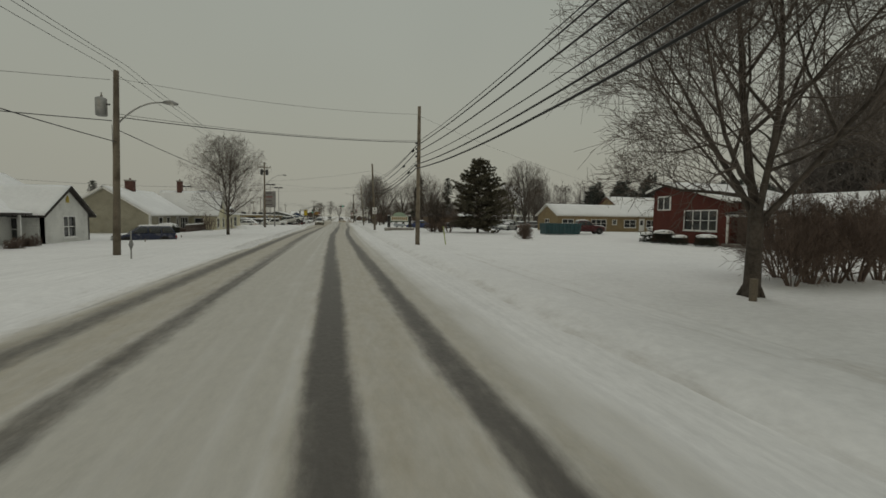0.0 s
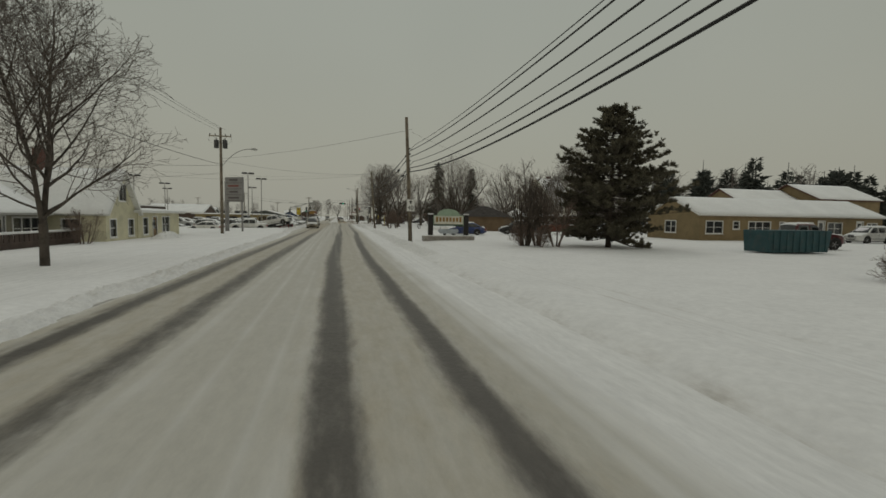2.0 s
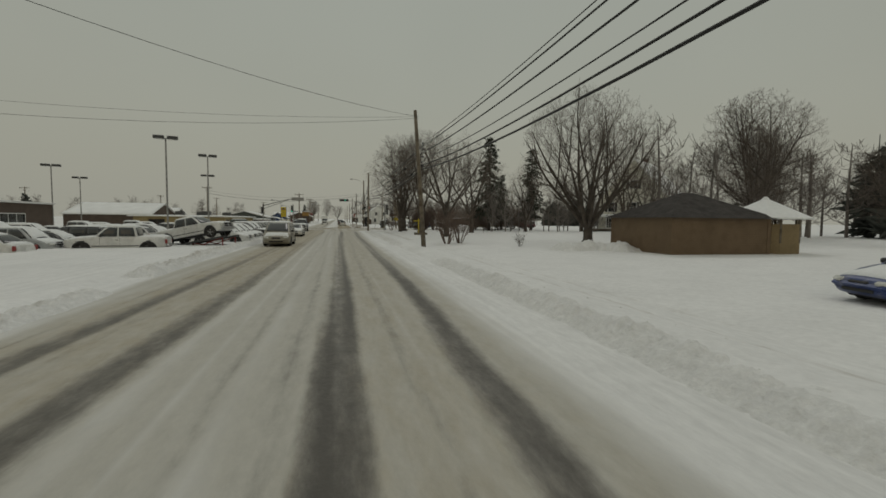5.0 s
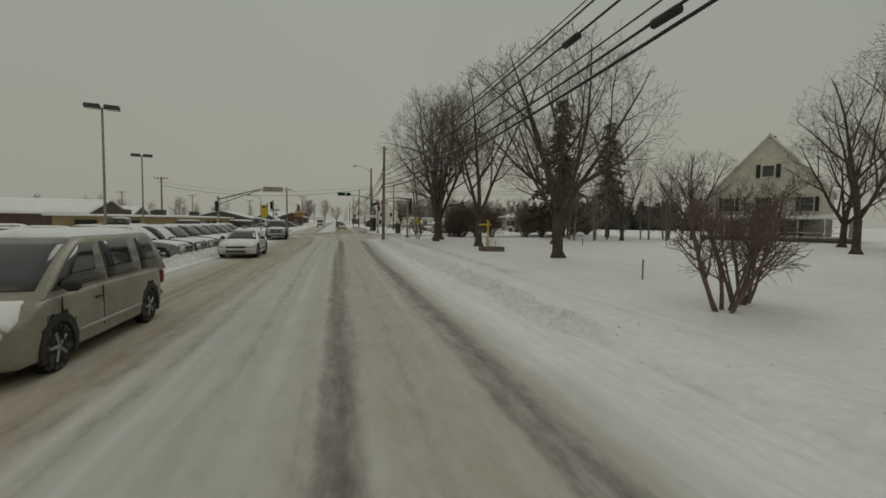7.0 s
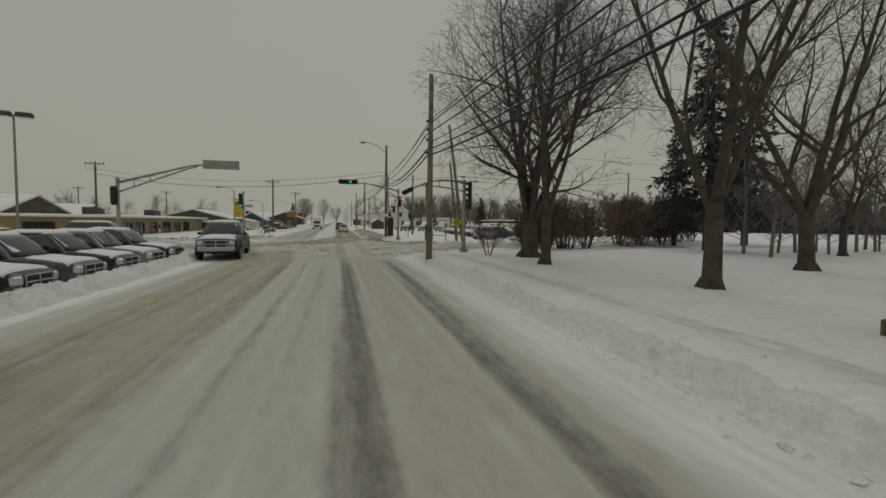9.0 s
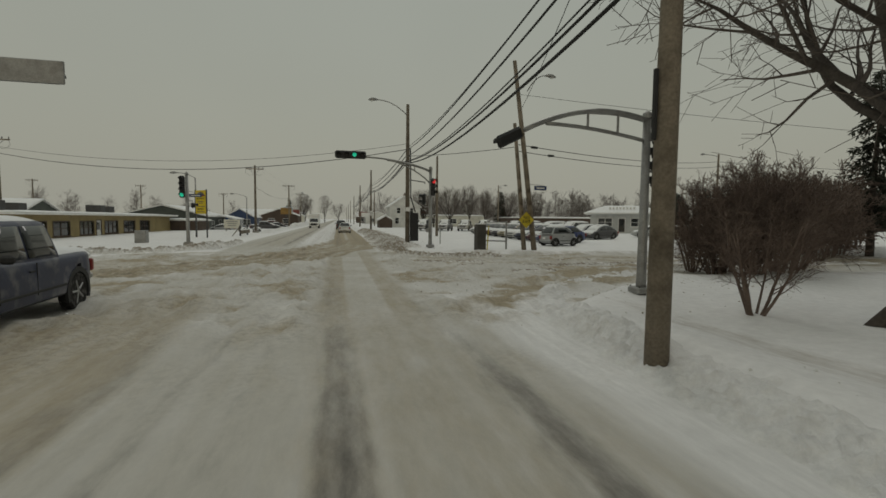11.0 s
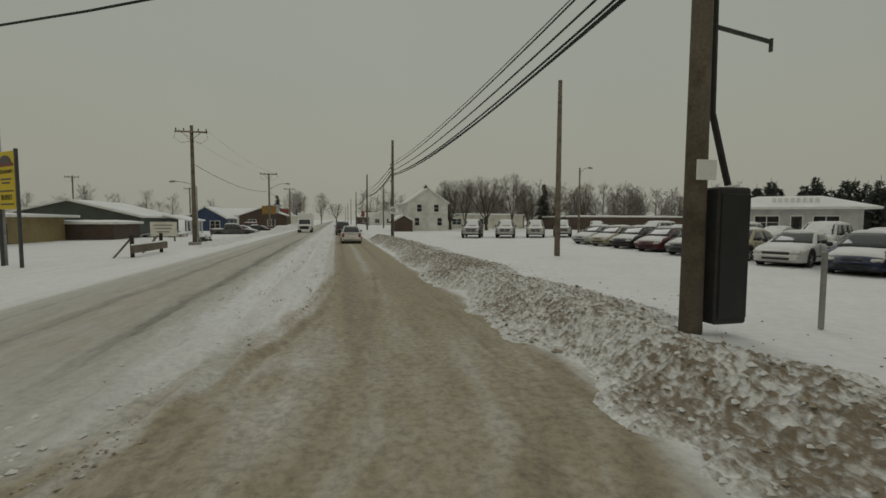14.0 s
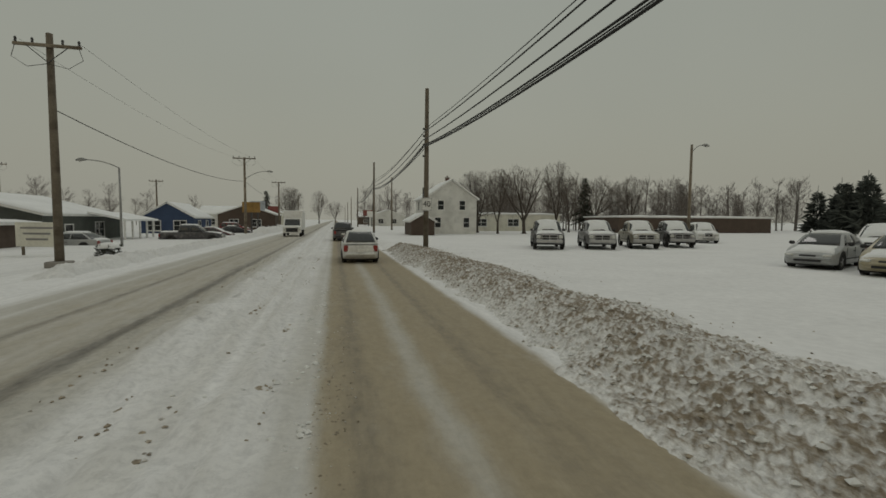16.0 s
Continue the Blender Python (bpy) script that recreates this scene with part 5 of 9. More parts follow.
def wood_strip(name, label, styles, spots, seed, lo, hi, category="trees"):
    """Far woods: many trees joined into one piece of stuff, from the meshes of single trees thinned out."""
    rng = random.Random(seed)
    m, kind = M(), styles
    for x, y in spots:
        s = rng.uniform(lo, hi)
        z0 = h(x, y)
        if kind == "bare":
            m.tube([(x, y, z0 - 0.2), (x + rng.uniform(-0.3, 0.3), y, z0 + s * 0.5), (x + rng.uniform(-0.4, 0.4), y, z0 + s)], [0.018 * s, 0.012 * s, 0.004 * s], 4, False)
            for i in range(40):
                t = rng.uniform(0.12, 0.97)
                w, ln = rng.uniform(0, 6.283), s * rng.uniform(0.16, 0.38) * (1.2 - 0.75 * t)
                a = Vector((x, y, z0 + t * s))
                b = a + Vector((math.cos(w) * ln, math.sin(w) * ln, ln * rng.uniform(0.4, 1.1)))
                m.tube([a, a.lerp(b, 0.5) + Vector((0, 0, -0.03 * s)), b], [0.0042 * s, 0.003 * s, 0.0016 * s], 3, False)
                for k in range(6):
                    p = a.lerp(b, rng.uniform(0.25, 1))
                    q = p + Vector((rng.uniform(-1, 1), rng.uniform(-1, 1), rng.uniform(0.1, 1.3))) * ln * 0.45
                    m.tube([p, q], [0.0027 * s, 0.0014 * s], 3, False)
        else:
            m.tube([(x, y, z0 - 0.2), (x, y, z0 + s)], [0.014 * s, 0.003 * s], 4, False)
            top = rng.uniform(0.82, 1.0)
            for i in range(170):
                t = rng.uniform(0.05, 1.0) * top
                r = s * (0.27 * (1 - t / top) ** 0.6 + 0.03) * rng.uniform(0.25, 1.1)
                w = rng.uniform(0, 6.283)
                p = Vector((x + math.cos(w) * r * 0.35, y + math.sin(w) * r * 0.35, z0 + t * s))
                needle_tuft(m, rng, p, Vector((math.cos(w), math.sin(w), -0.05)), max(r, 0.08 * s) * 0.95, 4)
    # pale base colours stand in for haze over the far trees
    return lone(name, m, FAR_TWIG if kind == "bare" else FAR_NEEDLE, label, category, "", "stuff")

# ---- utility poles, street lamps and cables ----


def utility_pole(x, y, height, r=0.14, arm=0.0, arm_z=0.9, transformer=False, label="weathered wooden utility pole standing in the snow", lean=(0, 0), base=False, group="utility poles", steel=False):
    z0 = h(x, y)
    t = thing("utility_pole", x, y, z0, 0, label, "pole", group)
    top = (lean[0], lean[1], height)
    part("pole", M().tube([(0, 0, -0.3), (lean[0] * 0.5, lean[1] * 0.5, height / 2), top], [r, r * 0.86, r * 0.68], 12), STEEL if steel else WOOD_POLE, t, "", True)
    part("pole_cap", M().spin([(0, r * 0.66), (0.05, r * 0.3)], 10, "z", top), SNOW, t, "dab of snow on the top")
    if arm:
        a = M().box(lean[0], lean[1] - r * 0.8, height - arm_z, arm, 0.11, 0.12, 0.02)
        ob = part("crossarm", a, WOOD_POLE, t)
        part("arm_brace", M().tube([(-arm * 0.3, -r, height - arm_z - 0.05), (0, -r * 0.9, height - arm_z - 0.65)], 0.018, 5), DARK_STEEL, t)
        part("arm_brace", M().tube([(arm * 0.3, -r, height - arm_z - 0.05), (0, -r * 0.9, height - arm_z - 0.65)], 0.018, 5), DARK_STEEL, t)
        for s in (-0.46, -0.22, 0.22, 0.46):
            part("insulator", M().spin([(0, 0.02), (0.04, 0.05), (0.09, 0.035), (0.13, 0.055), (0.2, 0.03)], 8, "z", (s * arm, -r * 0.8, height - arm_z + 0.06)), DARK_STEEL, t)
        for s in (-1, 1):
            part("jumper", M().tube([(s * arm * 0.46, -r, height - arm_z), (s * arm * 0.52, -r, height - arm_z - 0.5), (s * arm * 0.3, -r, height - arm_z - 0.85), (0, -r, height - arm_z - 0.7)], 0.012, 4), WIRE, t)
    if transformer:
        for s in transformer:
            c = part("transformer", M().spin([(-0.45, 0.2), (-0.42, 0.24), (0.35, 0.24), (0.4, 0.2), (0.44, 0.08)], 14, "z", (s * 0.42, 0, height - 1.7)), DARK_STEEL if len(transformer) > 1 else STEEL, t, "grey can shaped transformer", True)
            part("bushing", M().spin([(0.44, 0.04), (0.5, 0.06), (0.56, 0.03), (0.66, 0.02)], 8, "z", (s * 0.42, 0.05, height - 1.7)), CONCRETE, c)
            part("bracket", M().box(s * 0.2, 0, height - 1.6, 0.3, 0.08, 0.06), DARK_STEEL, t)
    if base:
        part("concrete_base", M().box(0, 0, 0.22, 0.75, 0.75, 0.5, 0.04), CONCRETE, t, "square concrete footing")
    return t


def lamp_arm(t, x0, z0, reach, rise, direction=1, head=0.62, y=0.0):
    """A curved street lamp arm with a cobra head, over +x or -x."""
    pts = []
    for i in range(9):
        u = i / 8
        pts.append((x0 + direction * reach * u, y, z0 + rise * (1 - (1 - u) ** 2.2)))
    part("lamp_arm", M().tube(pts, 0.035, 7), STEEL, t, "", True)
    ex, ez = pts[-1][0], pts[-1][2]
    hd = part("lamp_head", M().tube([(ex - direction * 0.05, y, ez), (ex + direction * 0.15, y, ez + 0.02), (ex + direction * head * 0.6, y, ez), (ex + direction * head, y, ez - 0.04)], [0.05, 0.11, 0.13, 0.05], 9), STEEL, t, "grey cobra lamp head", True)
    part("lamp_lens", M().spin([(-0.16, 0.03), (-0.12, 0.10), (-0.06, 0.12)], 9, "z", (ex + direction * head * 0.6, y, ez)), LAMP_GLASS, hd)


def street_lamp(x, y, height, reach=1.6, direction=1, label="grey steel street lamp on a curved arm"):
    t = thing("street_lamp", x, y, h(x, y), 0, label, "street lamp", "street lamps")
    part("post", M().tube([(0, 0, -0.2), (0, 0, height - 0.5)], [0.09, 0.06], 10), STEEL, t, "", True)
    part("base_plate", M().box(0, 0, 0.06, 0.34, 0.34, 0.14, 0.03), STEEL, t)
    lamp_arm(t, 0, height - 0.5, reach, 0.5, direction)
    return t


def lot_lamp(x, y, height, rz=0, heads=2):
    t = thing("lot_lamp", x, y, h(x, y), rz, "tall grey steel post with flat box floodlights over a sales lot", "street lamp", "sales lot lamps")
    part("post", M().tube([(0, 0, -0.2), (0, 0, height)], [0.10, 0.075], 8), STEEL, t)
    part("bracket", M().tube([(-0.5, 0, height), (0.5, 0, height)], 0.04, 6), DARK_STEEL, t)
    for i in range(heads):
        s = (-1, 1)[i]
        b = part("lamp_head", M().box(s * 0.62, 0, height + 0.08, 1.0, 0.7, 0.32, 0.07), DARK_STEEL, t)
        part("lamp_lens", M().box(s * 0.62, 0, height - 0.09, 0.8, 0.55, 0.03, 0.01), LAMP_GLASS, b)
        part("snow_cap", M().box(s * 0.62, 0, height + 0.265, 0.96, 0.66, 0.07, 0.03), SNOW, b)
    return t


def sag(a, b, drop, n=14):
    a, b = Vector(a), Vector(b)
    return [a.lerp(b, i / n) - Vector((0, 0, drop * 4 * (i / n) * (1 - i / n))) for i in range(n + 1)]


def cable(a, b, drop, r=0.014, label="thin black overhead cable", name="overhead_cable", group="overhead cables"):
    return lone(name, M().tube(sag(a, b, drop), r, 5), WIRE, label, "cable", group, "", True)


RIGHT_POLES = [(5.3, -6.0, 9.6), (5.35, 31.2, 9.5), (4.95, 64.6, 9.3), (5.5, 104.3, 9.15), (4.5, 146.5, 9.3), (5.4, 175.0, 11.0), (5.3, 212.6, 9.3), (5.3, 249.0, 9.6), (5.6, 300.0, 9.6)]
for i, (x, y, hh) in enumerate(RIGHT_POLES):
    if i == 5:
        continue
    t = utility_pole(x, y, hh, 0.16, lean=({2: -0.4, 3: -0.68}.get(i, 0.04), 0.0))
    zz = h(x, y)
    part("guard", M().box(-0.17, 0, 3.2 + 0.3 * (i % 3), 0.06, 0.05, 0.9, 0.01), PLASTIC, t)
    for k, z in enumerate((7.0, 6.6, 6.1, 5.45)):
        part("cable_clamp", M().box(-0.14, -0.03, z, 0.14, 0.1, 0.12, 0.02), DARK_STEEL, t)
LINE = [(7.3, 0.016, 0.25), (6.8, 0.024, -0.16), (6.35, 0.027, -0.2), (6.05, 0.02, 0.14), (5.55, 0.03, -0.18), (5.28, 0.036, -0.18)]
for i in range(len(RIGHT_POLES) - 1):
    (xa, ya, _), (xb, yb, _) = RIGHT_POLES[i], RIGHT_POLES[i + 1]
    for k, (z, r, dx) in enumerate(LINE):
        up = max(0.0, 5.95 + 0.1 * (5 - k) - z) if k > 2 else 0.0
        za, zb_ = (z + (up if yy > 170 else 0) for yy in (ya, yb))
        cable((xa + dx, ya, za + h(xa, ya)), (xb + dx, yb, zb_ + h(xb, yb)), 0.45 + 0.05 * k, r, "black overhead cable slung between roadside poles")
    for fr, k in ((0.04, 1), (0.09, 4), (0.16, 2)):
        a, b, z = (xa, ya), (xb, yb), LINE[k][0]
        px, py = xa + (xb - xa) * fr + LINE[k][2], ya + (yb - ya) * fr
        dz = -(0.45 + 0.05 * k) * 4 * fr * (1 - fr)
        if ya > 140:
            continue
        lone("splice_case", M().spin([(-0.35, 0.03), (-0.3, 0.085), (0.3, 0.085), (0.35, 0.03)], 9, "y", (px, py, z + dz - 0.06 + h(xa, ya))), PLASTIC, "black splice case hung on a cable", "cable box", "splice cases", "", True)

# left line with crossarms, lamps and transformers
pl0 = utility_pole(-10.5, 24.8, 9.2, 0.17, arm=0.0, transformer=(-1,), label="leaning wooden utility pole with a transformer and street lamp", lean=(0.25, 0))
lamp_arm(pl0, 0.15, 6.6, 2.1, 1.25, 1)
pl1 = utility_pole(-12.4, 82.8, 11.6, 0.17, arm=2.2, transformer=(-1, 1), label="wooden utility pole with crossarm, two transformers and street lamp")
lamp_arm(pl1, 0.1, 7.6, 2.9, 1.9, 1)
pl2 = utility_pole(-10.7, 207.8, 9.4, 0.17, arm=2.3, label="wooden utility pole with crossarm on a concrete footing", base=True, arm_z=0.5)
pl3 = utility_pole(-9.7, 241.5, 9.0, 0.16, arm=2.4, label="wooden utility pole with crossarm and street lamp", arm_z=0.15)
lamp_arm(pl3, 0.1, 6.6, 2.3, 0.9, 1)
pl4 = utility_pole(-10.0, 276.0, 9.0, 0.16, arm=2.4, label="wooden utility pole with a plain crossarm", arm_z=0.15)
pl5 = utility_pole(-10.0, 322.0, 9.0, 0.16, arm=2.4, label="wooden utility pole with a plain crossarm", arm_z=0.15)
LEFT = [(-9.6, -18.0, 9.2), (-10.3, 24.8, 9.0), (-12.4, 82.8, 10.9), (-10.7, 207.8, 8.9), (-9.7, 241.5, 8.85), (-10.0, 276.0, 8.85), (-10.0, 322.0, 8.85)]
for (xa, ya, za), (xb, yb, zb_) in zip(LEFT[:2], LEFT[1:3]):
    for dx, dz in ((-0.5, 0), (0.0, 0.1), (0.5, 0)):
        cable((xa + dx, ya, za + dz), (xb + dx, yb, zb_ + dz), 0.7, 0.011)
    cable((xa, ya, za - 3.0), (xb, yb, zb_ - 3.6), 0.6, 0.02)
for (xa, ya, za), (xb, yb, zb_) in zip(LEFT[3:-1], LEFT[4:]):
    cable((xa, ya, za - 2.6), (xb, yb, zb_ - 2.6), 0.7, 0.02)
    for dx in (-1.0, 1.0):
        cable((xa + dx, ya, za), (xb + dx, yb, zb_), 0.5, 0.006)
# lines crossing the road and service drops
cable((-10.4, 24.8, 8.4), (5.35, 31.2, 9.1), 0.35, 0.008)
cable((-10.4, 24.8, 6.6), (5.35, 31.2, 7.2), 0.25, 0.02)
cable((-10.4, 24.8, 6.75), (5.35, 31.2, 7.3), 0.3, 0.01)
cable((-10.5, 24.8, 8.3), (-40, 12, 7.2), 0.5, 0.01)
cable((-10.5, 24.8, 6.4), (-40, 6, 6.2), 0.5, 0.02)
cable((-10.5, 24.8, 6.2), (-22, 52, 4.4), 0.4, 0.012)
cable((-12.4, 82.8, 7.9), (4.95, 64.6, 8.6), 0.3, 0.01)
cable((-12.4, 82.8, 7.7), (5.05, 104.3, 8.9), 0.6, 0.01)
cable((-12.4, 82.8, 7.2), (-40, 60, 6.0), 0.7, 0.014)
cable((-12.4, 82.8, 6.4), (-50, 95, 6.0), 0.7, 0.01)
cable((-30, 100, 7.6), (5.05, 104.3, 8.8), 1.0, 0.009)
cable((-30, 99, 8.1), (5.05, 104.3, 8.9), 0.8, 0.007)
cable((5.35, 31.2, 9.0), (34, 48, 5.5), 0.6, 0.007)
cable((4.95, 64.6, 8.4), (30, 84, 5.5), 0.6, 0.007)

# ---- buildings ----


def siding(name, color, pitch=0.18, depth=0.35, upright=False, brick=False):
    """Clapboard: overlapping boards as relief, with weathering."""
    m = mat(name, color, 0.75, 0, 0.12, 0.7, 0.0, 12, 0.25, tuple(c * 0.6 for c in color), 0.35)
    n, l = m.node_tree.nodes, m.node_tree.links
    tc, wv, bp = n.new("ShaderNodeTexCoord"), n.new("ShaderNodeTexWave"), n.new("ShaderNodeBump")
    wv.wave_type, wv.bands_direction, wv.wave_profile = "BANDS", "X" if upright else "Z", "SAW"
    wv.inputs["Scale"].default_value = 0.314 / pitch
    wv.inputs["Distortion"].default_value = 0.1
    bp.inputs["Strength"].default_value, bp.inputs["Distance"].default_value = depth, 0.03
    l.new(tc.outputs["Object"], wv.inputs["Vector"])
    l.new(wv.outputs["Fac"], bp.inputs["Height"])
    l.new(bp.outputs[0], n["Principled BSDF"].inputs["Normal"])
    return m


ROOF_DARK = mat("dark_shingles", (0.05, 0.045, 0.042), 0.9, 0, 0.3, 2, 0.4, 20, 0.2)
BRICK_RED = mat("red_brick", (0.12, 0.065, 0.055), 0.9, 0, 0.25, 3, 0.5, 22, 0.2, (0.10, 0.05, 0.04), 0.5)
INNER = mat("dim_interior", (0.06, 0.055, 0.05), 0.9, 0, 0.2, 1, 0, 10)
CURTAIN = mat("pale_curtain", (0.42, 0.41, 0.38), 0.9, 0, 0.15, 3, 0.2, 25)


def wall(parent, p0, p1, z0, z1, material, openings=(), th=0.18, gable=None, trim=WHITE_PAINT, label=""):
    """A wall from p0 to p1 (its outside to the right of the way), with openings (u0, u1, za, zb, kind) cut through it."""
    a, b = Vector((*p0, 0)), Vector((*p1, 0))
    u = (b - a).normalized()
    n = Vector((u.y, -u.x, 0))
    L = (b - a).length
    us = sorted({0.0, L, *[o[0] for o in openings], *[o[1] for o in openings]})
    zs = sorted({z0, z1, *[o[2] for o in openings], *[o[3] for o in openings]})
    m = M()

    def block(u0, u1, za, zb_, d0, d1):
        c = [a + u * s - n * d for s, d in ((u0, d0), (u1, d0), (u1, d1), (u0, d1))]
        v = [(p.x, p.y, za) for p in c] + [(p.x, p.y, zb_) for p in c]
        return v, [(3, 2, 1, 0), (4, 5, 6, 7), (0, 1, 5, 4), (1, 2, 6, 5), (2, 3, 7, 6), (3, 0, 4, 7)]

    nu, nz = len(us) - 1, len(zs) - 1
    solid = {}
    for i in range(nu):
        for j in range(nz):
            cu, cz = (us[i] + us[i + 1]) / 2, (zs[j] + zs[j + 1]) / 2
            solid[i, j] = not any(o[0] < cu < o[1] and o[2] < cz < o[3] for o in openings)
    index, vv, ff = {}, [], []

    def corner(s, z, d):
        key = (round(s, 4), round(z, 4), d)
        if key not in index:
            p = a + u * s - n * d
            index[key] = len(vv)
            vv.append((p.x, p.y, z))
        return index[key]

    for (i, j), ok in solid.items():
        if not ok:
            continue
        s0, s1, za, zb_ = us[i], us[i + 1], zs[j], zs[j + 1]
        ff.append((corner(s0, za, 0), corner(s1, za, 0), corner(s1, zb_, 0), corner(s0, zb_, 0)))
        ff.append((corner(s0, zb_, th), corner(s1, zb_, th), corner(s1, za, th), corner(s0, za, th)))
        for (di, dj), (e0, e1) in {(0, -1): ((s0, za), (s1, za)), (1, 0): ((s1, za), (s1, zb_)), (0, 1): ((s1, zb_), (s0, zb_)), (-1, 0): ((s0, zb_), (s0, za))}.items():
            if not solid.get((i + di, j + dj)) and not (gable and dj == 1 and j == nz - 1):
                ff.append((corner(*e0, th), corner(*e1, th), corner(*e1, 0), corner(*e0, 0)))
    if gable:
        for d in (0, th):
            ff.append(tuple(corner(s, z1, d) for s in us) + (corner(gable[0], gable[1], d),))
        for e0, e1 in (((0.0, z1), gable), (gable, (L, z1))):
            ff.append((corner(*e0, 0), corner(*e1, 0), corner(*e1, th), corner(*e0, th)))
    m.add(vv, ff)
    ob = part("wall", m, material, parent, label)
    for o in openings:
        u0, u1, za, zb_, kind = o[:5]
        fr = M()
        w = 0.09
        for s0, s1, q0, q1 in ((u0 - w, u1 + w, zb_, zb_ + w), (u0 - w, u1 + w, za - w, za), (u0 - w, u0, za, zb_), (u1, u1 + w, za, zb_)):
            fr.add(*block(s0, s1, q0, q1, -0.035, 0.06))
        if kind.startswith("window"):
            win = part("window", fr, trim, ob)
            part("pane", M().add(*block(u0, u1, za, zb_, 0.08, 0.10)), GLASS, win)
            bars = M()
            k = int(kind[6:] or 1)
            for i in range(1, k):
                c = u0 + (u1 - u0) * i / k
                bars.add(*block(c - 0.035, c + 0.035, za, zb_, 0.03, 0.08))
            if k == 1 or (zb_ - za) > 1.0:
                c = (za + zb_) / 2
                bars.add(*block(u0, u1, c - 0.025, c + 0.025, 0.03, 0.08))
            part("mullion", bars, trim, win)
            part("sill", M().add(*block(u0 - 0.13, u1 + 0.13, za - 0.15, za - 0.09, -0.09, 0.05)), trim, win)
            part("curtain", M().add(*block(u0 - 0.05, u0 + (u1 - u0) * 0.3, za, zb_, 0.22, 0.26)).add(*block(u1 - (u1 - u0) * 0.28, u1 + 0.05, za, zb_, 0.22, 0.26)), CURTAIN, win)
        elif kind == "shutter":
            win = part("window", fr, trim, ob)
            part("pane", M().add(*block(u0, u1, za, zb_, 0.08, 0.10)), GLASS, win)
            part("mullion", M().add(*block(u0, u1, (za + zb_) / 2 - 0.025, (za + zb_) / 2 + 0.025, 0.03, 0.08)), trim, win)
            for s0 in (u0 - 0.55, u1 + 0.1):
                part("shutter", M().add(*block(s0, s0 + 0.42, za - 0.05, zb_ + 0.05, -0.05, -0.003)), BLACK, win, "dark louvred shutter")
        else:
            dr = part("door", fr, trim, ob)
            part("door_leaf", M().add(*block(u0, u1, za, zb_, 0.05, 0.10)), o[5] if len(o) > 5 else WHITE_PAINT, dr)
            part("door_pane", M().add(*block(u0 + 0.2, u1 - 0.2, za + 1.0, zb_ - 0.2, 0.035, 0.05)), GLASS, dr)
            part("door_handle", M().add(*block(u1 - 0.16, u1 - 0.11, za + 0.95, za + 1.07, 0.0, 0.05)), CHROME, dr)
    return ob


def roof_pair(parent, x0, x1, y0, y1, z, apex, axis, over=0.35, edge=WHITE_PAINT, snow=0.16, bare=False):
    """Two pitched slabs with snow on them; axis: the way the ridge runs."""
    if axis == "y":
        c = (x0 + x1) / 2
        k = (apex - z) / (c - x0)
        sides = [[(x0 - over, y0 - over, z - over * k), (c, y0 - over, apex), (c, y1 + over, apex), (x0 - over, y1 + over, z - over * k)],
                 [(c, y0 - over, apex), (x1 + over, y0 - over, z - over * k), (x1 + over, y1 + over, z - over * k), (c, y1 + over, apex)]]
    else:
        c = (y0 + y1) / 2
        k = (apex - z) / (c - y0)
        sides = [[(x0 - over, y0 - over, z - over * k), (x1 + over, y0 - over, z - over * k), (x1 + over, c, apex), (x0 - over, c, apex)],
                 [(x0 - over, c, apex), (x1 + over, c, apex), (x1 + over, y1 + over, z - over * k), (x0 - over, y1 + over, z - over * k)]]
    for q in sides:
        q = [Vector(p) + Vector((0, 0, 0.12)) for p in q]
        r = part("roof", M().slab(q, 0.14), ROOF_DARK, parent)
        mid = (q[0] + q[1] + q[2] + q[3]) / 4
        part("fascia", M().slab([mid + (p - mid) * 1.006 + Vector((0, 0, -0.012)) for p in q], 0.17), edge, r)
        if not bare:
            snow_sheet("roof_snow", q, snow, r)


def snow_sheet(name, quad, t, parent, nu=16, nv=8, seed=1):
    """A soft blanket of snow on a slope, its rim rounded and uneven."""
    a, b, c, d = [Vector(p) for p in quad]
    v, f = [], []
    rng = random.Random(seed + int(abs(a.x * 7 + a.y * 3)))
    for j in range(nv + 1):
        for i in range(nu + 1):
            s, w = i / nu, j / nv
            p = (a.lerp(b, s)).lerp(d.lerp(c, s), w)
            e = min(1.0, 7 * min(s, 1 - s), 5 * min(w, 1 - w))
            v.append(p + Vector((0, 0, 0.012 + t * (e * (0.85 + 0.3 * noise.noise(p * 0.6)) + 0.12 * rng.random()))))
    n = nu + 1
    for j in range(nv):
        for i in range(nu):
            f.append((j * n + i, j * n + i + 1, (j + 1) * n + i + 1, (j + 1) * n + i))
    k = len(v)
    rim = list(range(n)) + [j * n + nu for j in range(1, nv + 1)] + [nv * n + i for i in range(nu - 1, -1, -1)] + [j * n for j in range(nv - 1, 0, -1)]
    v += [v[i] - Vector((0, 0, t * 0.25)) for i in rim]
    f += [(rim[i], rim[(i + 1) % len(rim)], k + (i + 1) % len(rim), k + i) for i in range(len(rim))]
    return part(name, M().add(v, f), SNOW_ROOF, parent, "blanket of snow", True)


def chimney(parent, x, y, z0, z1, s=0.6, material=BRICK_RED):
    c = part("chimney", M().box(x, y, (z0 + z1) / 2, s, s, z1 - z0, 0.01), material, parent, "square brick chimney")
    part("chimney_cap", M().box(x, y, z1 - 0.06, s + 0.12, s + 0.12, 0.14, 0.02), CONCRETE, c)
    part("flue", M().spin([(0, 0.1), (0.22, 0.09)], 8, "z", (x, y, z1)), BRICK_RED, c)


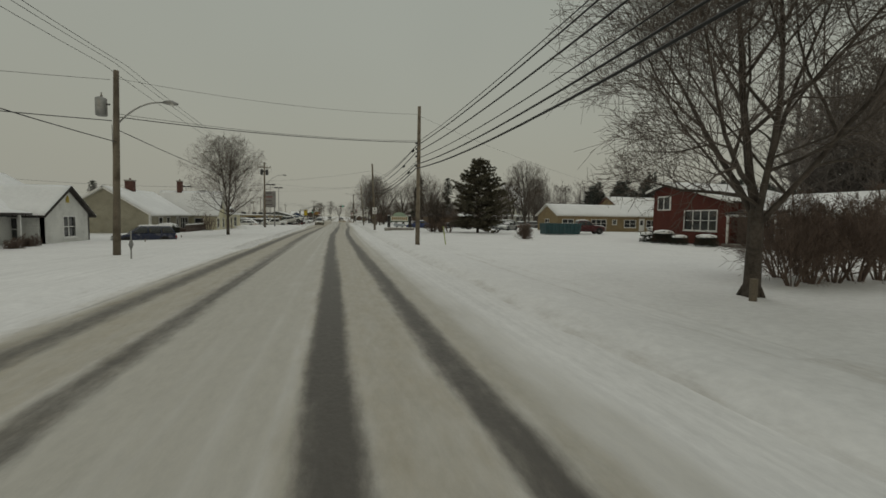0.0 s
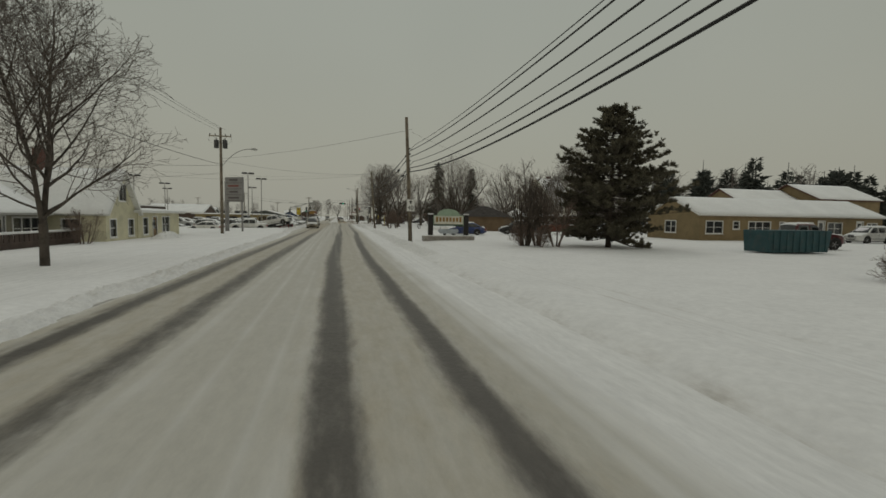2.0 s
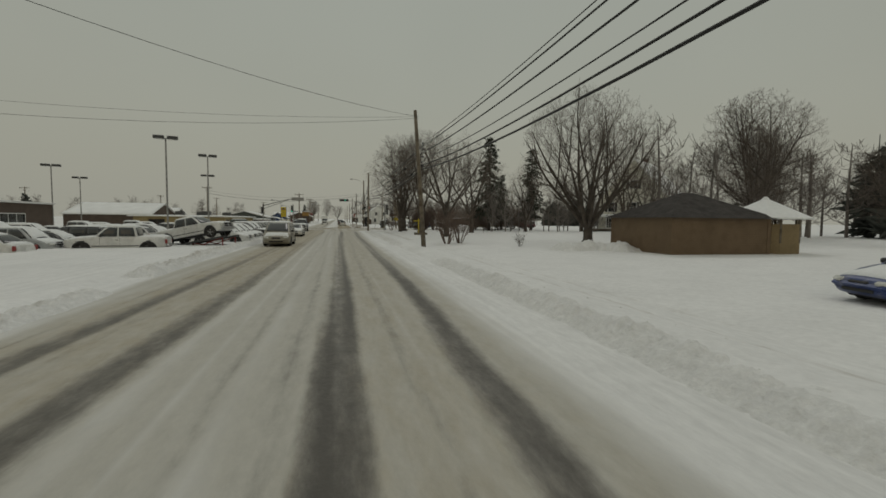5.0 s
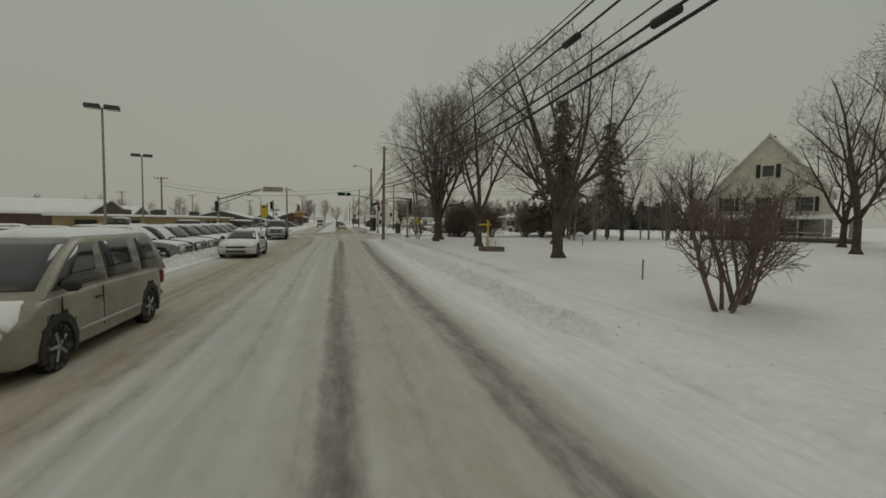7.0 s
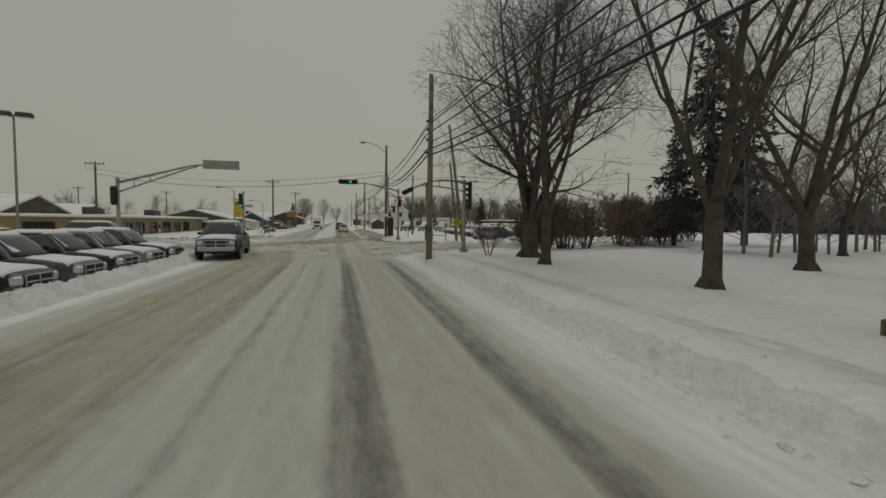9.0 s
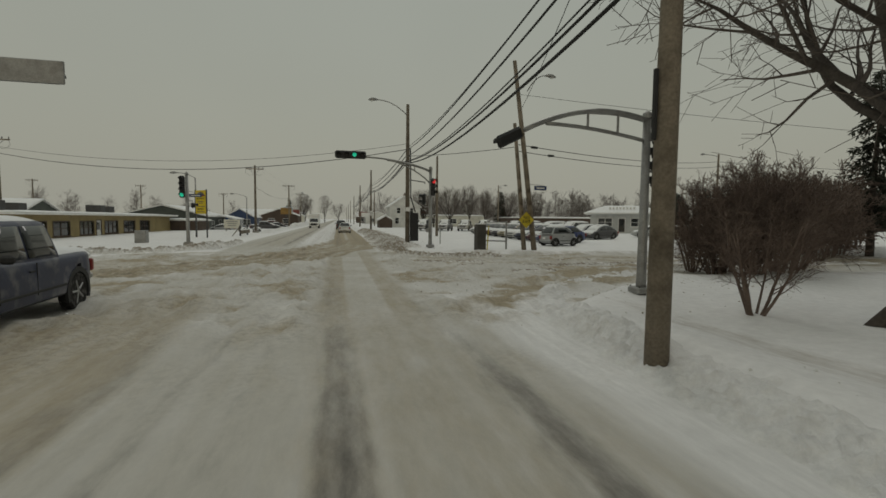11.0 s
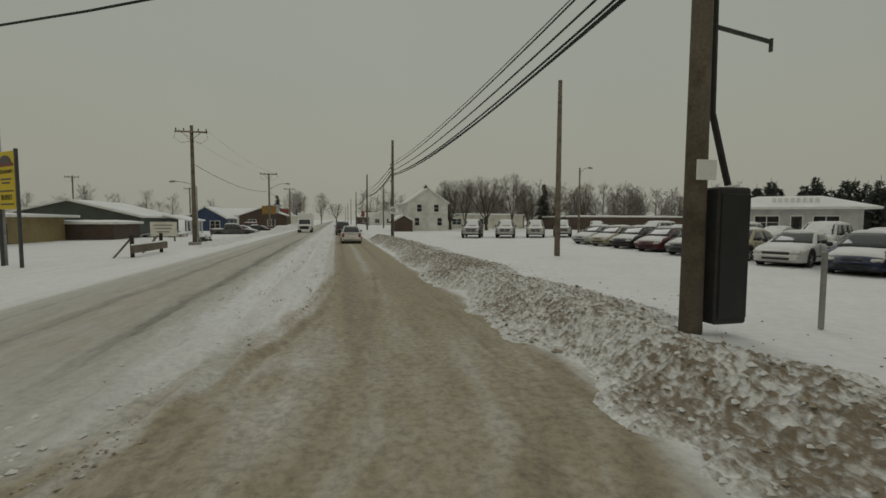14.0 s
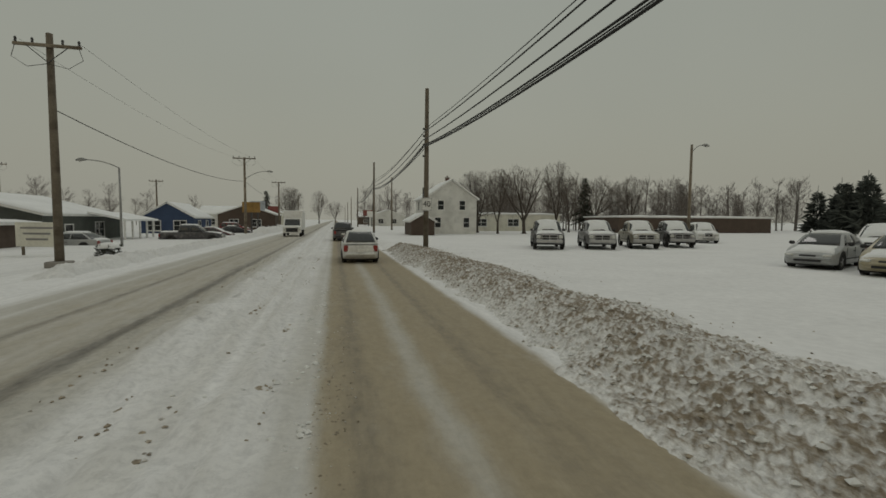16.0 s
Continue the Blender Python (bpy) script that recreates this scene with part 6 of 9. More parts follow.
def gable_house(name, x0, x1, y0, y1, z, apex, axis, material, label, south=(), east=(), north=(), west=(), trim=WHITE_PAINT, edge=WHITE_PAINT, rz=0.0, over=0.35, roof=True, peak=0.0):
    """A house in its own axes about its centre; openings per side as (u0, u1, z0, z1, kind)."""
    cx, cy = (x0 + x1) / 2, (y0 + y1) / 2
    t = thing(name, cx, cy, h(cx, cy) - 0.12, rz, label, "house")
    a, b, c, d = x0 - cx, x1 - cx, y0 - cy, y1 - cy
    w, l = b - a, d - c
    gy = (w / 2, apex) if axis == "y" else None
    gx = (l / 2 + peak, apex) if axis == "x" else None
    wall(t, (a, c), (b, c), 0, z, material, south, gable=gy, trim=trim)
    wall(t, (b, c), (b, d), 0, z, material, east, gable=gx, trim=trim)
    wall(t, (b, d), (a, d), 0, z, material, north, gable=gy, trim=trim)
    wall(t, (a, d), (a, c), 0, z, material, west, gable=(l - gx[0], apex) if gx else None, trim=trim)
    for sx, sy in ((a + 0.11, c + 0.11), (b - 0.11, c + 0.11), (b - 0.11, d - 0.11), (a + 0.11, d - 0.11)):
        part("corner_board", M().box(sx, sy, z / 2 - 0.01, 0.27, 0.27, z - 0.02), material, t)
    part("foundation", M().box(0, 0, 0.1, w - 0.5, l - 0.5, 0.3), CONCRETE, t)
    part("inner_floor", M().box(0, 0, z - 0.05, w - 0.4, l - 0.4, 0.08), INNER, t)
    if roof:
        roof_pair(t, a, b, c, d, z, apex, axis, over, edge)
    return t


def flat_building(name, x0, x1, y0, y1, z, material, label, south=(), east=(), north=(), west=(), over=0.25, edge=WHITE_PAINT, trim=WHITE_PAINT, category="building", rz=0.0):
    cx, cy = (x0 + x1) / 2, (y0 + y1) / 2
    t = thing(name, cx, cy, h(cx, cy) - 0.12, rz, label, category)
    a, b, c, d = x0 - cx, x1 - cx, y0 - cy, y1 - cy
    wall(t, (a, c), (b, c), 0, z, material, south, trim=trim)
    wall(t, (b, c), (b, d), 0, z, material, east, trim=trim)
    wall(t, (b, d), (a, d), 0, z, material, north, trim=trim)
    wall(t, (a, d), (a, c), 0, z, material, west, trim=trim)
    for sx, sy in ((a + 0.11, c + 0.11), (b - 0.11, c + 0.11), (b - 0.11, d - 0.11), (a + 0.11, d - 0.11)):
        part("corner_board", M().box(sx, sy, z / 2 - 0.01, 0.27, 0.27, z - 0.02), material, t)
    r = part("roof", M().box(0, 0, z + 0.09, b - a + 2 * over, d - c + 2 * over, 0.2, 0.02), edge, t)
    o = over + 0.02
    snow_sheet("roof_snow", [(a - o, c - o, z + 0.19), (b + o, c - o, z + 0.19), (b + o, d + o, z + 0.19), (a - o, d + o, z + 0.19)], 0.2, r, 22, 12)
    return t


S_WHITE = siding("white_clapboard", (0.66, 0.66, 0.63))
S_BEIGE = siding("beige_siding", (0.33, 0.31, 0.24), 0.2, 0.4)
S_YELLOW = siding("pale_yellow_siding", (0.62, 0.585, 0.42))
S_RED = siding("dark_red_boards", (0.105, 0.03, 0.022), 0.2, 0.3, True)
S_BROWN = siding("brown_siding", (0.10, 0.075, 0.06))
S_TAN = siding("tan_brick_siding", (0.25, 0.19, 0.105), 0.15)
S_GREEN = siding("grey_green_siding", (0.095, 0.105, 0.095))
S_BLUE = siding("blue_siding", (0.05, 0.075, 0.14))
S_OCHRE = siding("ochre_panels", (0.30, 0.24, 0.12), 0.6, 0.2, True)
S_SHINGLE = siding("weathered_shingles", (0.17, 0.12, 0.075), 0.14, 0.5)
S_CREAM = siding("cream_clapboard", (0.66, 0.645, 0.56))
DECK = mat("dark_deck_boards", (0.07, 0.05, 0.04), 0.85, 0, 0.25, 2, 0.3, 20)

# white cottage with a gabled front
ha = gable_house("cottage", -29.5, -20.2, 23.5, 41.0, 2.55, 5.4, "y", S_WHITE, "white clapboard cottage with snowy roof and gabled front",
                 east=[(1.0, 2.2, 0.9, 2.1, "window1"), (5.8, 6.9, 0.3, 2.2, "door", BRICK_RED), (7.6, 8.7, 0.9, 2.1, "window1")], edge=DARK_STEEL)
cx, cy = -24.85, 32.25
wall(ha, (3.0, 1.7), (6.4, 1.7), 0, 2.55, S_WHITE, [(0.9, 2.0, 0.8, 2.2, "window1")])
wall(ha, (6.4, 1.7), (6.4, 7.2), 0, 2.55, S_WHITE, [(2.2, 3.6, 0.95, 2.3, "window2")], gable=(2.75, 4.35))
wall(ha, (6.4, 7.2), (3.0, 7.2), 0, 2.55, S_WHITE)
roof_pair(ha, 1.5, 6.3, 1.7, 7.2, 2.55, 4.35, "x", 0.4, ROOF_DARK)
part("gable_vent", M().prism([(4.28, 3.3), (4.62, 3.3), (4.62, 3.55), (4.45, 3.78), (4.28, 3.55)], "x", 6.4, 6.45), mat("brass_yellow", (0.55, 0.42, 0.08), 0.6), ha, "small yellow gable ornament")
part("porch_roof", M().slab([(4.0, -6.0, 2.9), (6.2, -6.0, 2.55), (6.2, 1.1, 2.55), (4.0, 1.1, 2.9)], 0.14), ROOF_DARK, ha)
snow_sheet("porch_snow", [(4.0, -6.0, 2.9), (6.2, -6.0, 2.55), (6.2, 1.1, 2.55), (4.0, 1.1, 2.9)], 0.14, ha)
for yy in (-5.6, -2.6, 0.3):
    part("porch_post", M().box(5.95, yy, 1.25, 0.13, 0.13, 2.5, 0.02), WHITE_PAINT, ha)
part("porch_floor", M().box(5.3, -2.4, 0.2, 1.7, 7.0, 0.3, 0.02), DECK, ha)
chimney(ha, -0.2, -1.0, 4.4, 6.5, 0.75)

# long beige bungalow
hb = gable_house("bungalow", -27.5, -19.3, 53.0, 65.6, 2.65, 5.3, "y", S_BEIGE, "long beige bungalow with snow on its roof and a dark deck",
                 south=[], east=[(2.6, 3.5, 0.9, 2.2, "window1"), (4.9, 5.8, 0.9, 2.2, "window1"), (8.0, 8.9, 0.35, 2.3, "door"), (9.6, 12.2, 0.9, 2.2, "window3")])
part("downspout", M().tube([(4.2, -6.15, 2.5), (4.2, -6.15, 0.1)], 0.045, 6), WHITE_PAINT, hb)
part("corner_board", M().box(4.11, -6.3, 1.35, 0.12, 0.12, 2.5, 0.01), WHITE_PAINT, hb)
chimney(hb, 0.4, -1.2, 4.8, 6.4, 0.8)
dk = part("deck", M().box(5.2, 2.2, 0.5, 2.0, 8.0, 0.9, 0.03), DECK, hb, "dark brown boarded deck")
for yy in np.linspace(-1.6, 6.0, 20):
    part("baluster", M().box(6.15, float(yy), 1.15, 0.05, 0.3, 0.5), DECK, dk)
part("deck_rail", M().box(6.15, 2.2, 1.42, 0.1, 8.0, 0.08, 0.02), WHITE_PAINT, dk)
part("rail_snow", M().box(6.15, 2.2, 1.48, 0.11, 7.9, 0.07, 0.02), SNOW, dk)

# pale yellow house with a low flat front
hy = gable_house("house", -23.4, -16.2, 66.6, 71.6, 2.8, 5.7, "x", S_YELLOW, "pale yellow house with steep gable and snow on the roof",
                 east=[(0.6, 1.5, 0.9, 2.1, "window1"), (3.5, 4.4, 0.9, 2.1, "window1")], south=[(4.6, 5.6, 0.9, 2.1, "window1")])
chimney(hy, -1.5, 0, 5.4, 7.2, 0.6)
part("gable_window", M().box(3.63, 0, 4.1, 0.12, 1.2, 1.4, 0.02), WHITE_PAINT, hy)
for yy in (-0.29, 0.29):
    part("gable_pane", M().box(3.7, yy, 4.1, 0.03, 0.46, 1.15), GLASS, hy)
hf = flat_building("house_annex", -22.6, -16.1, 71.6, 81.2, 2.65, S_YELLOW, "low pale yellow annex with door and snowy overhanging roof",
                   east=[(1.0, 1.9, 0.9, 2.2, "window1"), (3.0, 3.9, 0.3, 2.3, "door", mat("glazed_wood_door", (0.25, 0.17, 0.09), 0.5)), (5.2, 6.9, 0.95, 2.3, "window2")], south=[(3.4, 4.3, 0.9, 2.1, "window1")], over=0.5, category="house")
for i in range(4):
    part("step", M().box(3.5 + 0.3 * i, -1.5, 0.55 - 0.14 * i, 0.32, 2.0, 0.16, 0.02), WOOD_POLE, hf)
part("wreath", M().spin([(0, 0.06), (0.05, 0.14), (0.1, 0.06)], 9, "x", (3.28, -1.85, 1.7)), BLACK, hf, "dark star shaped wall ornament")

# dark red split level house and its brown wing
hr = gable_house("house", 30.0, 38.0, 29.6, 38.6, 3.7, 5.49, "x", S_RED, "dark red split level house with white framed windows",
                 west=[(4.1, 7.6, 1.35, 2.95, "window4")], south=[(1.0, 2.0, 0.9, 2.2, "window1")], roof=False, peak=2.3)
part("upper_wall", M().prism([(4.5, 3.69), (4.5, 4.9), (2.3, 5.48)], "x", -4.0, 4.0), S_RED, hr)
for q in ([(-4.5, -5.1, 3.55), (4.5, -5.1, 3.55), (4.5, 2.3, 5.5), (-4.5, 2.3, 5.5)], [(-4.5, 2.3, 5.5), (4.5, 2.3, 5.5), (4.5, 5.1, 4.76), (-4.5, 5.1, 4.76)]):
    q = [Vector(p) + Vector((0, 0, 0.13)) for p in q]
    rf = part("roof", M().slab(q, 0.15), ROOF_DARK, hr)
    part("bargeboard", M().slab([(-4.53, q[0].y if q[0].y < 0 else q[3].y, (q[0].z if q[0].y < 0 else q[3].z) + 0.01), (-4.53, 2.3, 5.64), (-4.53, 2.3, 5.42), (-4.53, q[0].y if q[0].y < 0 else q[3].y, (q[0].z if q[0].y < 0 else q[3].z) - 0.2)], 0.05), WHITE_PAINT, rf)
    snow_sheet("roof_snow", q, 0.16, rf)
uw = part("upper_window", M().box(-4.03, 3.05, 3.72, 0.1, 1.75, 1.35, 0.02), WHITE_PAINT, hr, "white framed double window")
for yy in (-0.4, 0.4):
    part("pane", M().box(-4.085, 3.05 + yy, 3.72, 0.02, 0.66, 1.1), GLASS, uw)
hw = gable_house("house_wing", 30.4, 38.3, 18.4, 29.3, 2.7, 4.1, "y", S_BROWN, "brown bungalow wing with covered entry and snowy roof",
                 west=[(1.0, 1.6, 1.3, 2.1, "window1"), (2.4, 3.9, 1.0, 2.3, "window1"), (7.0, 7.9, 0.35, 2.3, "door"), (8.5, 10.4, 0.9, 2.3, "window2")], over=0.6)
for yy in (1.3, 3.2, 5.2):
    part("porch_post", M().box(-5.2, yy, 1.3, 0.14, 0.14, 2.6, 0.02), WHITE_PAINT, hw)
part("porch_roof", M().slab([(-5.4, 0.9, 2.75), (-3.5, 0.9, 3.0), (-3.5, 5.4, 3.0), (-5.4, 5.4, 2.75)], 0.14), ROOF_DARK, hw)
for k in range(12):
    part("baluster", M().box(-5.2, 1.4 + 0.16 * k, 0.6, 0.04, 0.05, 0.8), WHITE_PAINT, hw)
part("porch_floor", M().box(-4.6, 3.2, 0.2, 1.6, 4.6, 0.35, 0.02), CONCRETE, hw)

# inn: long tan wing, two storey block, dark gabled hall
hm = gable_house("motel_wing", 36.0, 61.0, 70.0, 78.0, 2.9, 4.7, "x", S_TAN, "long tan motel wing with white windows under a snowy roof",
                 south=[(0.8, 2.8, 0.9, 2.1, "window2"), (4.2, 4.9, 1.4, 2.1, "window1"), (6.2, 9.0, 0.9, 2.1, "window3"), (10.3, 11.0, 1.4, 2.1, "window1"), (12.6, 14.8, 0.9, 2.1, "window2"), (15.6, 16.5, 0.3, 2.3, "door"), (17.0, 19.0, 0.9, 2.1, "window2"), (21.2, 22.1, 0.3, 2.3, "door"), (22.8, 24.2, 0.9, 2.1, "window2")], west=[(3.0, 4.6, 0.9, 2.1, "window2")])
hm2 = gable_house("motel_block", 70.0, 82.0, 84.0, 94.0, 5.8, 8.2, "x", S_TAN, "two storey tan motel block with gabled snowy roof",
                  south=[(1.2, 3.0, 3.4, 4.7, "window2"), (6.6, 8.4, 3.4, 4.7, "window2"), (6.2, 7.2, 0.3, 2.3, "door")], edge=BRICK_RED)
gable_house("motel_block", 58.0, 69.6, 86.0, 94.0, 5.0, 7.2, "x", S_TAN, "tan motel block behind the long wing with snowy roof", edge=BRICK_RED)
gable_house("hall", 51.0, 63.0, 50.0, 60.0, 2.8, 5.4, "y", S_BROWN, "dark gabled hall with pale trim and snowy roof", west=[(2.0, 3.0, 0.8, 2.2, "window1"), (5.0, 6.0, 0.3, 2.3, "door")], north=[(3.0, 4.0, 0.8, 2.2, "window1")])

# shingled hut with a hipped roof, gazebo and beige hut at the inn
ht = thing("hut", 22.5, 99.8, h(22.5, 99.8) - 0.1, 0, "weathered shingle hut with a dark hipped roof", "shed")
wall(ht, (-3.6, -3), (3.6, -3), 0, 2.3, S_SHINGLE)
wall(ht, (3.6, -3), (3.6, 3), 0, 2.3, S_SHINGLE)
wall(ht, (3.6, 3), (-3.6, 3), 0, 2.3, S_SHINGLE)
wall(ht, (-3.6, 3), (-3.6, -3), 0, 2.3, S_SHINGLE)
part("roof", M().add([(-4, -3.4, 2.3), (4, -3.4, 2.3), (4, 3.4, 2.3), (-4, 3.4, 2.3), (-0.5, 0, 4.0), (0.5, 0, 4.0)], [(0, 1, 5, 4), (1, 2, 5), (2, 3, 4, 5), (3, 0, 4), (3, 2, 1, 0)]), ROOF_DARK, ht)
for sx in (-3.49, 3.49):
    for sy in (-2.89, 2.89):
        part("corner_board", M().box(sx, sy, 1.14, 0.27, 0.27, 2.28), S_SHINGLE, ht)
hz = thing("gazebo", 27.5, 98.5, h(27.5, 98.5), 0, "small beige octagonal gazebo with snowy pointed roof", "gazebo")
oct8 = [(2.0 * math.cos(math.pi / 4 * k + 0.39), 2.0 * math.sin(math.pi / 4 * k + 0.39)) for k in range(8)]
part("base_wall", M().prism(oct8, "z", 0, 1.9), S_TAN, hz)
for a, b in oct8:
    part("post", M().box(a * 0.97, b * 0.97, 1.5, 0.14, 0.14, 1.6, 0.02), WOOD_POLE, hz)
part("roof", M().spin([(2.2, 2.6), (2.3, 2.6), (3.5, 0.25), (3.7, 0.1)], 8, "z"), SNOW_ROOF, hz, "snow covered pointed roof")

# tall cream house with gables and a veranda among old trees
hv = gable_house("farmhouse", 52.5, 65.5, 146.0, 159.0, 6.2, 13.6, "x", S_CREAM, "tall cream farmhouse with steep gables, shutters and veranda",
                 west=[(1.8, 3.0, 3.9, 5.6, "shutter"), (5.9, 7.1, 3.9, 5.6, "shutter"), (10.0, 11.2, 3.9, 5.6, "shutter"), (2.0, 3.2, 0.9, 2.6, "shutter"), (5.4, 6.6, 0.9, 2.6, "shutter"), (8.6, 9.8, 0.9, 2.6, "shutter")],
                 south=[(2.0, 3.2, 3.9, 5.6, "shutter"), (8.0, 9.2, 3.9, 5.6, "shutter"), (2.0, 3.2, 0.9, 2.6, "shutter"), (5.4, 6.6, 0.9, 2.6, "shutter"), (8.6, 9.8, 0.9, 2.6, "shutter")], over=0.4, rz=36)
part("gable_window", M().box(-6.55, 0, 9.0, 0.12, 1.5, 1.7, 0.02), WHITE_PAINT, hv)
part("gable_pane", M().box(-6.62, 0, 9.0, 0.03, 1.2, 1.4), GLASS, hv)
for yy in (-1.05, 1.05):
    part("shutter", M().box(-6.6, yy, 9.0, 0.05, 0.45, 1.7), BLACK, hv, "dark louvred shutter")
chimney(hv, 1.5, 0.5, 11.0, 14.6, 0.9)
part("veranda_roof", M().slab([(-9.0, -8.6, 3.0), (7.0, -8.6, 3.0), (6.2, -6.1, 3.5), (-6.3, -6.1, 3.5)], 0.16), SNOW_ROOF, hv)
part("veranda_roof", M().slab([(-9.0, 7.0, 3.0), (-9.0, -8.6, 3.0), (-6.3, -6.1, 3.5), (-6.3, 6.2, 3.5)], 0.16), SNOW_ROOF, hv)
part("veranda_floor", M().box(-0.9, -7.3, 0.45, 16.0, 2.6, 0.25, 0.02), WOOD_POLE, hv)
part("veranda_floor", M().box(-7.7, -0.8, 0.44, 2.6, 15.6, 0.25, 0.02), WOOD_POLE, hv)
for k in range(7):
    part("veranda_post", M().box(-8.8 + k * 2.6, -8.4, 1.7, 0.16, 0.16, 2.6, 0.02), WHITE_PAINT, hv)
    part("veranda_post", M().box(-8.8, -8.4 + k * 2.5, 1.7, 0.16, 0.16, 2.6, 0.02), WHITE_PAINT, hv)
part("veranda_skirt", M().box(-0.9, -8.45, 0.3, 15.9, 0.06, 0.62).box(-8.85, -0.8, 0.3, 0.06, 15.5, 0.62), DARK_STEEL, hv, "dark lattice skirt below the veranda")
part("veranda_rail", M().box(-0.9, -8.42, 0.72, 16.0, 0.1, 0.16).box(-8.82, -0.8, 0.72, 0.1, 15.6, 0.16).box(-0.9, -8.4, 1.25, 15.8, 0.08, 0.09).box(-8.8, -0.8, 1.25, 0.08, 15.4, 0.09), WHITE_PAINT, hv)

# beyond the crossing: restaurant strip, grey-green house, blue house, used car office, white house
flat_building("restaurant_strip", -43.0, -25.0, 184.0, 219.0, 2.75, S_OCHRE, "low ochre restaurant strip with dark windows and snowy flat roof",
              east=[(2.0, 4.6, 0.8, 2.1, "window2"), (5.6, 8.2, 0.8, 2.1, "window2"), (10.0, 12.6, 0.8, 2.1, "window3"), (13.2, 14.2, 0.2, 2.2, "door"), (15.0, 18.0, 0.8, 2.1, "window3"), (19.6, 22.6, 0.8, 2.1, "window2"), (24.2, 27.2, 0.8, 2.1, "window2")], south=[(3, 6, 0.8, 2.1, "window2"), (9, 12, 0.8, 2.1, "window2")], over=0.9, trim=S_BROWN)
for k, (x, y) in enumerate(((-30, 190), (-34, 200), (-29, 206), (-31, 213), (-37, 194))):
    lone("roof_unit", M().box(x, y, h(-34, 201) + 3.42, 1.6, 1.4, 1.0, 0.05), DARK_STEEL, "grey rooftop ventilation unit with snow", "vent unit", "rooftop units")
flat_building("brown_shed", -27.0, -21.0, 219.2, 225.0, 2.1, S_BROWN, "brown boarded shed at the end of a strip of shops", over=0.35)
gable_house("house", -36.0, -22.0, 228.0, 241.0, 2.9, 4.7, "y", S_GREEN, "grey green house with dormer and snowy roof", east=[(3.0, 4.2, 0.9, 2.0, "window1"), (8.0, 9.6, 0.9, 2.2, "window2")], south=[(2.0, 3.0, 0.9, 2.0, "window1"), (7.4, 8.6, 0.9, 2.0, "window1")])
pv = thing("porch", -20.4, 238.0, h(-20.4, 238), 0, "white columned porch with snowy roof", "porch")
for k in range(5):
    part("column", M().tube([(1.4, -3.4 + 1.7 * k, 0), (1.4, -3.4 + 1.7 * k, 2.4)], 0.1, 8), WHITE_PAINT, pv)
part("roof", M().slab([(1.8, -3.8, 2.4), (1.8, 3.8, 2.4), (-1.4, 3.8, 3.1), (-1.4, -3.8, 3.1)], 0.18), SNOW_ROOF, pv)
gable_house("house", -25.5, -19.0, 256.0, 265.0, 2.8, 4.7, "y", S_BLUE, "blue gabled house with snow on its roof", south=[(0.8, 2.3, 0.9, 2.2, "window2"), (4.0, 5.5, 0.9, 2.2, "window2")], east=[(2, 3.4, 0.9, 2.2, "window2"), (6, 7.4, 0.9, 2.2, "window2")])
of = flat_building("sales_office", 40.4, 50.2, 203.3, 209.3, 3.1, siding("pale_grey_siding", (0.50, 0.51, 0.50)), "white sales office with dark windows under a low hipped snowy roof",
                   south=[(1.2, 3.2, 1.2, 2.4, "window2"), (4.2, 5.1, 0.3, 2.4, "door", INNER), (6.0, 8.0, 1.2, 2.4, "window2")], east=[(1.6, 3.0, 1.2, 2.4, "window1")], over=1.0, rz=-33)
part("hipped_roof", M().add([(-5.9, -4.0, 3.3), (5.9, -4.0, 3.3), (5.9, 4.0, 3.3), (-5.9, 4.0, 3.3), (-2.8, 0, 4.5), (2.8, 0, 4.5)], [(0, 1, 5, 4), (1, 2, 5), (2, 3, 4, 5), (3, 0, 4), (3, 2, 1, 0)]), SNOW_ROOF, of, "low hipped roof under snow")
for k in range(8):
    part("letter_bar", M().box(-2.0 + 0.5 * k, -2.5, 4.0, 0.34, 0.08, 0.42, 0.01), WHITE_PAINT, of, "pale snow covered letter bar")
hwh = gable_house("house", 12.0, 19.0, 246.0, 254.0, 5.0, 7.4, "y", S_WHITE, "plain white two storey house with a small chimney", south=[(1.6, 2.4, 3.4, 4.6, "window1"), (4.6, 5.4, 3.4, 4.6, "window1"), (1.2, 2.0, 1.0, 2.3, "window1"), (5.2, 6.0, 1.0, 2.3, "window1")], west=[(2, 2.8, 3.4, 4.6, "window1"), (5, 5.8, 1, 2.3, "window1")])
chimney(hwh, 0.6, 1.0, 6.6, 8.2, 0.5)
gable_house("shed", 9.0, 11.8, 240.0, 245.0, 1.9, 2.7, "y", S_BROWN, "small brown shed with snowy roof beside a white house")
flat_building("low_building", 22.0, 40.0, 262.0, 270.0, 3.0, S_CREAM, "long low pale building behind parked cars", south=[(2, 4, 1, 2.2, "window2"), (8, 10, 1, 2.2, "window2")])
flat_building("barn", 20.5, 26.0, 276.0, 284.0, 4.6, BRICK_RED, "dark red flat roofed building behind bare trees")
flat_building("low_building", 44.0, 74.0, 250.0, 260.0, 2.6, S_BROWN, "long low brown building with snowy roof behind a car lot")
